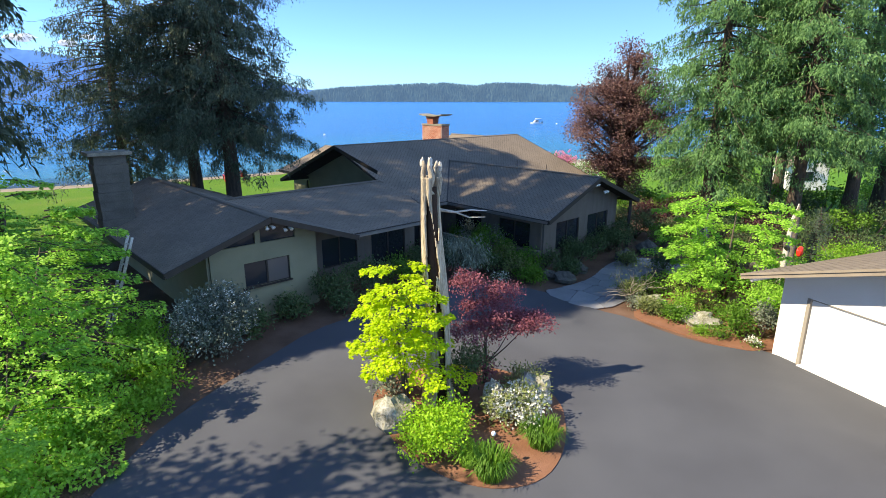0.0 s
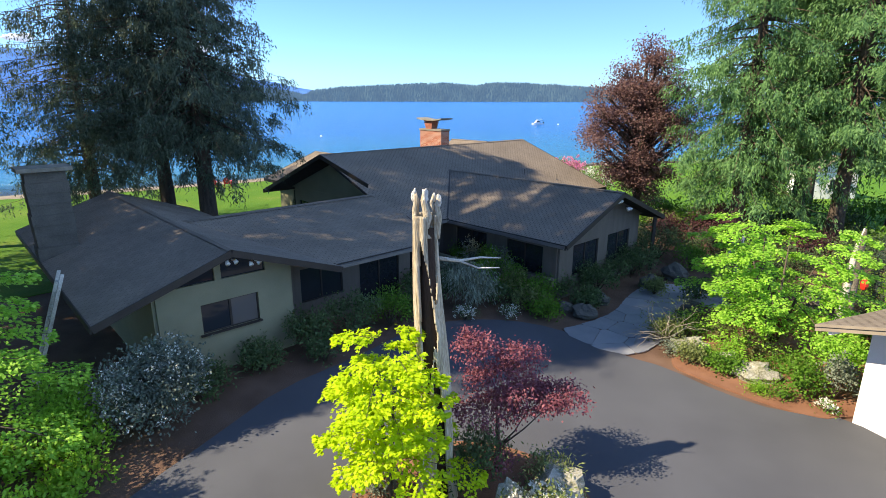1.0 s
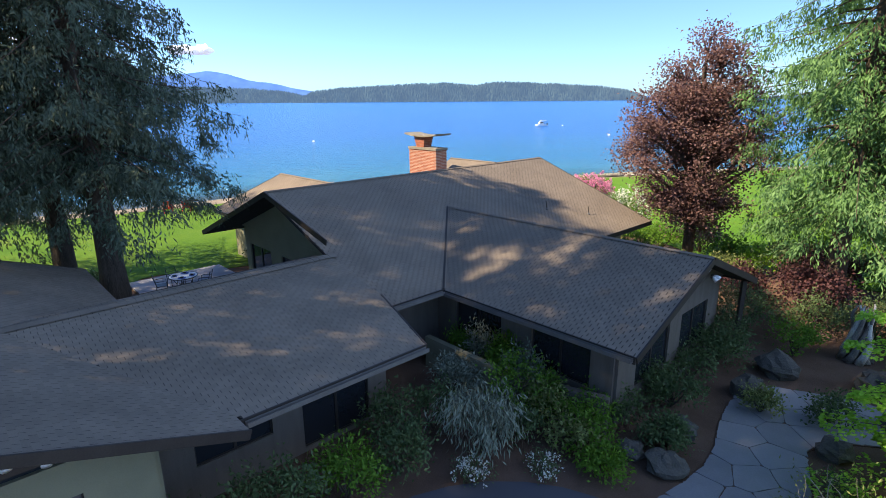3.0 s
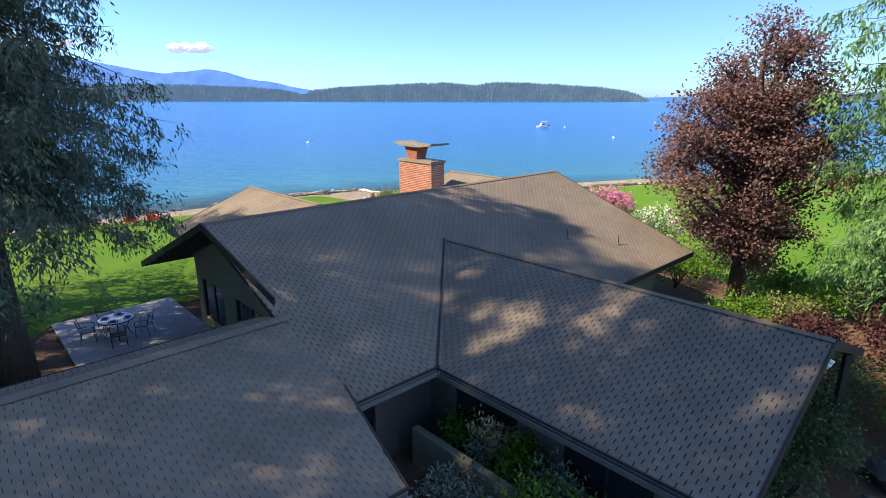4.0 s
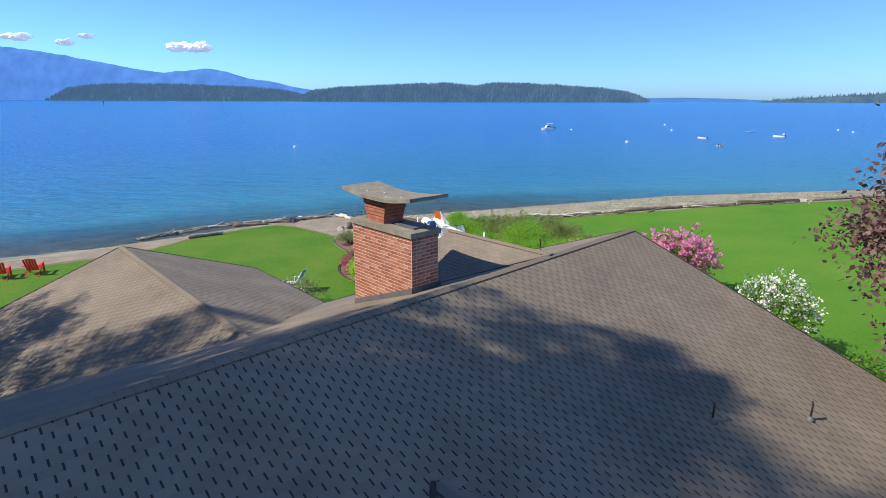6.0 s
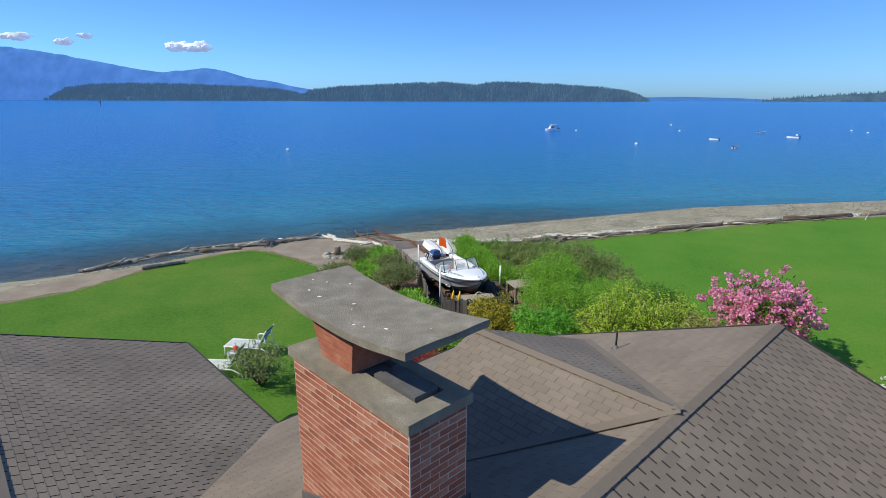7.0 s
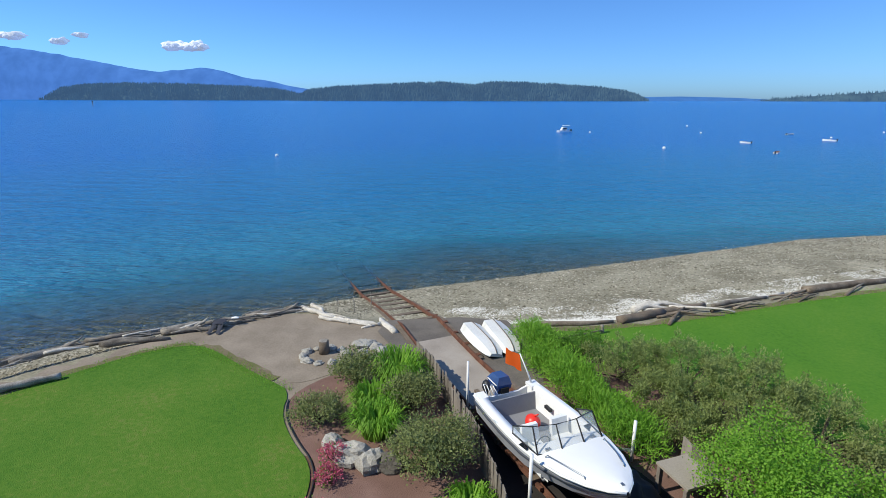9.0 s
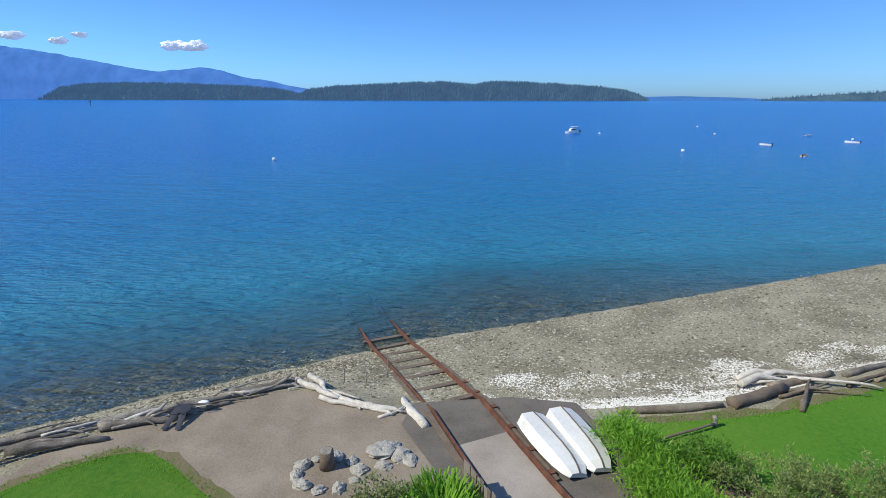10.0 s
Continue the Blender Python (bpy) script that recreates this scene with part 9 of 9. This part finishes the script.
def patio_chair(x, y, turn):
    ob = thing("patio_chair", "black wrought-iron patio chair with curved arms", "chair", (x, y, PZ), turn, group="chairs round the patio table")
    for s in (-0.24, 0.24):
        part("side_frame", Build().tube([(0.24, s, 0), (0.22, s, 0.42), (-0.2, s, 0.42), (-0.26, s, 0.0)], 0.014, 6), M["dark_metal"], ob, smooth=True)
        part("back_post", Build().tube([(-0.2, s, 0.42), (-0.27, s, 0.7), (-0.33, s * 0.9, 0.92)], 0.014, 6), M["dark_metal"], ob, smooth=True)
        part("arm", Build().tube([(-0.26, s, 0.66), (0.05, s * 1.08, 0.67), (0.22, s * 1.08, 0.62), (0.22, s, 0.42)], 0.014, 6), M["dark_metal"], ob, smooth=True)
    part("seat", Build().box((-0.21, -0.235, 0.42), (0.23, 0.235, 0.44)), M["dark_metal"], ob)
    for k in range(5):
        part("back_bar", Build().tube([(-0.2 - 0.026 * k, -0.235, 0.5 + 0.1 * k), (-0.2 - 0.026 * k, 0.235, 0.5 + 0.1 * k)], 0.008, 5), M["dark_metal"], ob)


for a in (0.15, 2.5, 3.7, 5.3):
    patio_chair(-11.8 + 0.95 * math.cos(a), 35.85 + 0.95 * math.sin(a), a + math.pi)
planter = thing("planter_box", "long dark planter box on the patio edge", "planter", (-10.5, 32.75, PZ), math.atan2(0.7, 0.71))
part("body", Build().box((-0.6, -0.17, 0), (0.6, 0.17, 0.24)), M["dark_metal"], planter)
part("soil", Build().box((-0.57, -0.14, 0.21), (0.57, 0.14, 0.245)), M["soil"], planter)
ladder = thing("ladder", "grey wooden ladder leaning against the west eave", "ladder", uv(-20.6, 4.2, LAND), math.atan2(0.7026, 0.7116))
for s in (-0.3, 0.3):
    part("stile", Build().beam((0.0, s, 0), (1.15, s * 0.85, 3.3), 0.06, 0.09), M["bleached"], ladder)
for k in range(9):
    t = (k + 0.7) / 9.5
    part("rung", Build().tube([(1.15 * t, -0.28, 3.3 * t), (1.15 * t, 0.28, 3.3 * t)], 0.024, 6), M["bleached"], ladder)

# ---- moored boats and floats ----
def skiff(x, y, turn, size, label, cabin=False, cover="deck_grey"):
    ob = thing("moored_boat", label, "boat", (x, y, -0.1 * size), turn, group="moored boats")
    xs, g = [-1.0, -0.4, 0.2, 0.65, 0.9, 1.0], [0.34, 0.38, 0.37, 0.26, 0.11, 0.01]
    hull = loft([[(a * size, -w * size, 0.32 * size + 0.06 * a * size), (a * size, -w * 0.8 * size, 0.0), (a * size, w * 0.8 * size, 0.0), (a * size, w * size, 0.32 * size + 0.06 * a * size)] for a, w in zip(xs, g)])
    hull.add([(-size, -0.34 * size, 0.26 * size), (-size, -0.27 * size, 0), (-size, 0.27 * size, 0), (-size, 0.34 * size, 0.26 * size)], [(0, 1, 2, 3)])
    part("hull", hull, M["hull_white"], ob, "white hull")
    part("deck", loft([[(a * size, -w * 0.95 * size, 0.30 * size + 0.06 * a * size), (a * size, w * 0.95 * size, 0.30 * size + 0.06 * a * size)] for a, w in zip(xs, g)]), M[cover], ob)
    if cabin:
        part("cabin", Build().prism([(-0.3 * size, -0.27 * size, 0.3 * size), (0.45 * size, -0.22 * size, 0.3 * size), (0.45 * size, 0.22 * size, 0.3 * size), (-0.3 * size, 0.27 * size, 0.3 * size)], [(-0.3 * size, -0.24 * size, 0.72 * size), (0.22 * size, -0.2 * size, 0.72 * size), (0.22 * size, 0.2 * size, 0.72 * size), (-0.3 * size, 0.24 * size, 0.72 * size)]), M["hull_white"], ob)
        part("cabin_window", Build().box((-0.25 * size, -0.275 * size, 0.48 * size), (0.28 * size, 0.275 * size, 0.64 * size)), M["glass"], ob)
        part("canopy", Build().box((-0.75 * size, -0.26 * size, 0.88 * size), (0.1 * size, 0.26 * size, 0.92 * size)), M["white"], ob)
        for a in (-0.7, 0.05):
            for s in (-0.24, 0.24):
                part("canopy_post", Build().tube([(a * size, s * size, 0.3 * size), (a * size, s * size, 0.9 * size)], 0.04, 6), M["steel"], ob)
    part("motor", Build().box((-1.12 * size, -0.08 * size, 0.05 * size), (-0.98 * size, 0.08 * size, 0.46 * size)), M["black"], ob)


skiff(34.5, 228.0, radians(200), 2.6, "white cabin cruiser moored offshore", True)
skiff(70.6, 184.5, radians(122), 1.45, "small white covered boat at a mooring")
skiff(96.5, 192.5, radians(128), 1.65, "small white open boat at a mooring", False, "hull_dark")
skiff(63.4, 158.7, radians(48), 1.3, "small boat with red-brown interior at a mooring", False, "rust")
skiff(101.7, 218.0, radians(15), 1.4, "small grey skiff at a mooring", False, "deck_grey")
for x, y, r in ((-34.8, 149.8, 0.32), (44.5, 168.3, 0.36), (77.5, 224.8, 0.3), (138.8, 229.5, 0.3), (135.3, 217.0, 0.3), (42.5, 226.0, 0.3), (104, 203, 0.3), (92, 270, 0.3)):
    bu = thing("mooring_buoy", "round white mooring buoy floating on the water", "buoy", (x, y, 0), group="mooring buoys")
    part("float", Build().blob((0, 0, 0.12), (r, r, r), 1, 0.04, 8, 12), M["white"], bu, smooth=True)
    part("ring", Build().tube([(0, 0, r), (0, 0, r + 0.18)], 0.05, 6), M["blue"], bu)
mk = thing("channel_marker", "dark channel marker post far out", "marker", (-490, 797, 0))
part("pile", Build().tube([(0, 0, -2), (0, 0, 5.5)], 0.45, 8), M["timber"], mk)
part("board", Build().box((-0.9, -0.1, 5.2), (0.9, 0.1, 7.0)), M["black"], mk)

# ---- far shores, hills and clouds ----
def far_ridge(name, label, y, pts, material, trees=0, tree_h=20, base=-2.0, depth=120, lower=0.0):
    """A long wooded ridge; pts are pairs of x and crest height."""
    xs = np.arange(pts[0][0], pts[-1][0] + 1, 22.0)
    b = Build()
    n = 9
    for x in xs:
        h = float(np.interp(x, [p[0] for p in pts], [p[1] for p in pts]))
        h = max(1.0, h - lower) * (1 + 0.035 * noise.noise((x * 0.012, 0, y)))
        for j in range(n):
            k = j / (n - 1)
            b.v.append((x + 6 * noise.noise((x * 0.02, j, 2)), y + depth * (k - 0.1) + 10 * noise.noise((x * 0.01, j * 0.7, 5)), base + (h - base) * math.sin(min(1, k * 1.25) * math.pi / 2) ** 0.7))
    b.f = [(i * n + j, (i + 1) * n + j, (i + 1) * n + j + 1, i * n + j + 1) for i in range(len(xs) - 1) for j in range(n - 1)]
    ob = single(name, b, M[material], label, "backdrop", kind="structure", smooth=True)
    if trees:
        t = Build()
        for k in range(trees):
            i, j = int(rng.integers(0, len(xs))), int(rng.integers(0, n - 1))
            f = rng.random()
            x, yy, z = (u + (w - u) * f for u, w in zip(b.v[i * n + j], b.v[i * n + j + 1]))
            x += rng.uniform(-11, 11)
            hh, r = tree_h * rng.uniform(0.35, 1.1), tree_h * rng.uniform(0.16, 0.3)
            yy -= 4
            a = rng.uniform(0, 1)
            base_pts = [(x + r * math.cos(a + q * 2.094), yy + r * math.sin(a + q * 2.094), z - 4) for q in range(3)]
            t.add(base_pts + [(x, yy, z + hh)], [(0, 1, 3), (1, 2, 3), (2, 0, 3)])
        single(name + "_trees", t, M[material], "dense conifers covering the " + label, "trees", kind="stuff")
    return ob


def sky_x(px, y):
    """World x at depth y for a bearing given as a picture column of the last view."""
    return (px - 784) / 951 * y / 1.0375 - 0.0145 * y - 3.5


def sky_z(py, y):
    b = (441 - py) / 951
    return 10.4 + (y - 54) * (-0.2693 + 0.963 * b) / (0.963 + 0.2693 * b)


def skyline(y, pts):
    return [(sky_x(a, y), max(0.5, sky_z(b, y))) for a, b in pts]


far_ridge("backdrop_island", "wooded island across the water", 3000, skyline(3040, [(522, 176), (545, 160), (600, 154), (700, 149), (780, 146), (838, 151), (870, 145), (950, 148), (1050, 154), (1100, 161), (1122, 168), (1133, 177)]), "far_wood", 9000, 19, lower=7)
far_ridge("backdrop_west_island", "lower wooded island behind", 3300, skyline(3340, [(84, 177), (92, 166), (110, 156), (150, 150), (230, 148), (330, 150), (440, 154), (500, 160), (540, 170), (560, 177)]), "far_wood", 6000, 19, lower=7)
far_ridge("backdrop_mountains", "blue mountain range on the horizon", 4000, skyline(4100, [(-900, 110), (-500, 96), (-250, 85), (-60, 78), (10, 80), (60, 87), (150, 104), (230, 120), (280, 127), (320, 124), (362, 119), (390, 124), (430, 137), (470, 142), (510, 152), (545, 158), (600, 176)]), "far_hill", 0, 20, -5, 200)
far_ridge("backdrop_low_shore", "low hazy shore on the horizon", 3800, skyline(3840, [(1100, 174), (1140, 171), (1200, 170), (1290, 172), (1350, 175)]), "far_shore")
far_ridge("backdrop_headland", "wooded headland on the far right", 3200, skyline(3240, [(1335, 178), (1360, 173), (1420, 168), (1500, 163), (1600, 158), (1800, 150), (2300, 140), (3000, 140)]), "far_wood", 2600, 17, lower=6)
for k, (px, py, w, h) in enumerate(((338, 82, 30, 8), (362, 84, 14, 6), (318, 82, 14, 5), (38, 63, 22, 6), (122, 73, 11, 5), (160, 62, 8, 4))):
    y = 4600.0
    c = Build()
    x, z = sky_x(px, y), sky_z(py, y)
    s = y / 951
    for j in range(5):
        c.blob((x + (j - 2) * w * s * 0.35, y, z + h * s * 0.25 * math.sin(j * 1.9)), (w * s * 0.42, 60, h * s * rng.uniform(0.6, 1.0)), j + k * 7, 0.5, 8, 12)
    single("backdrop_cloud", c, M["cloud"], "small white fair-weather cloud", "cloud", kind="structure", smooth=True)
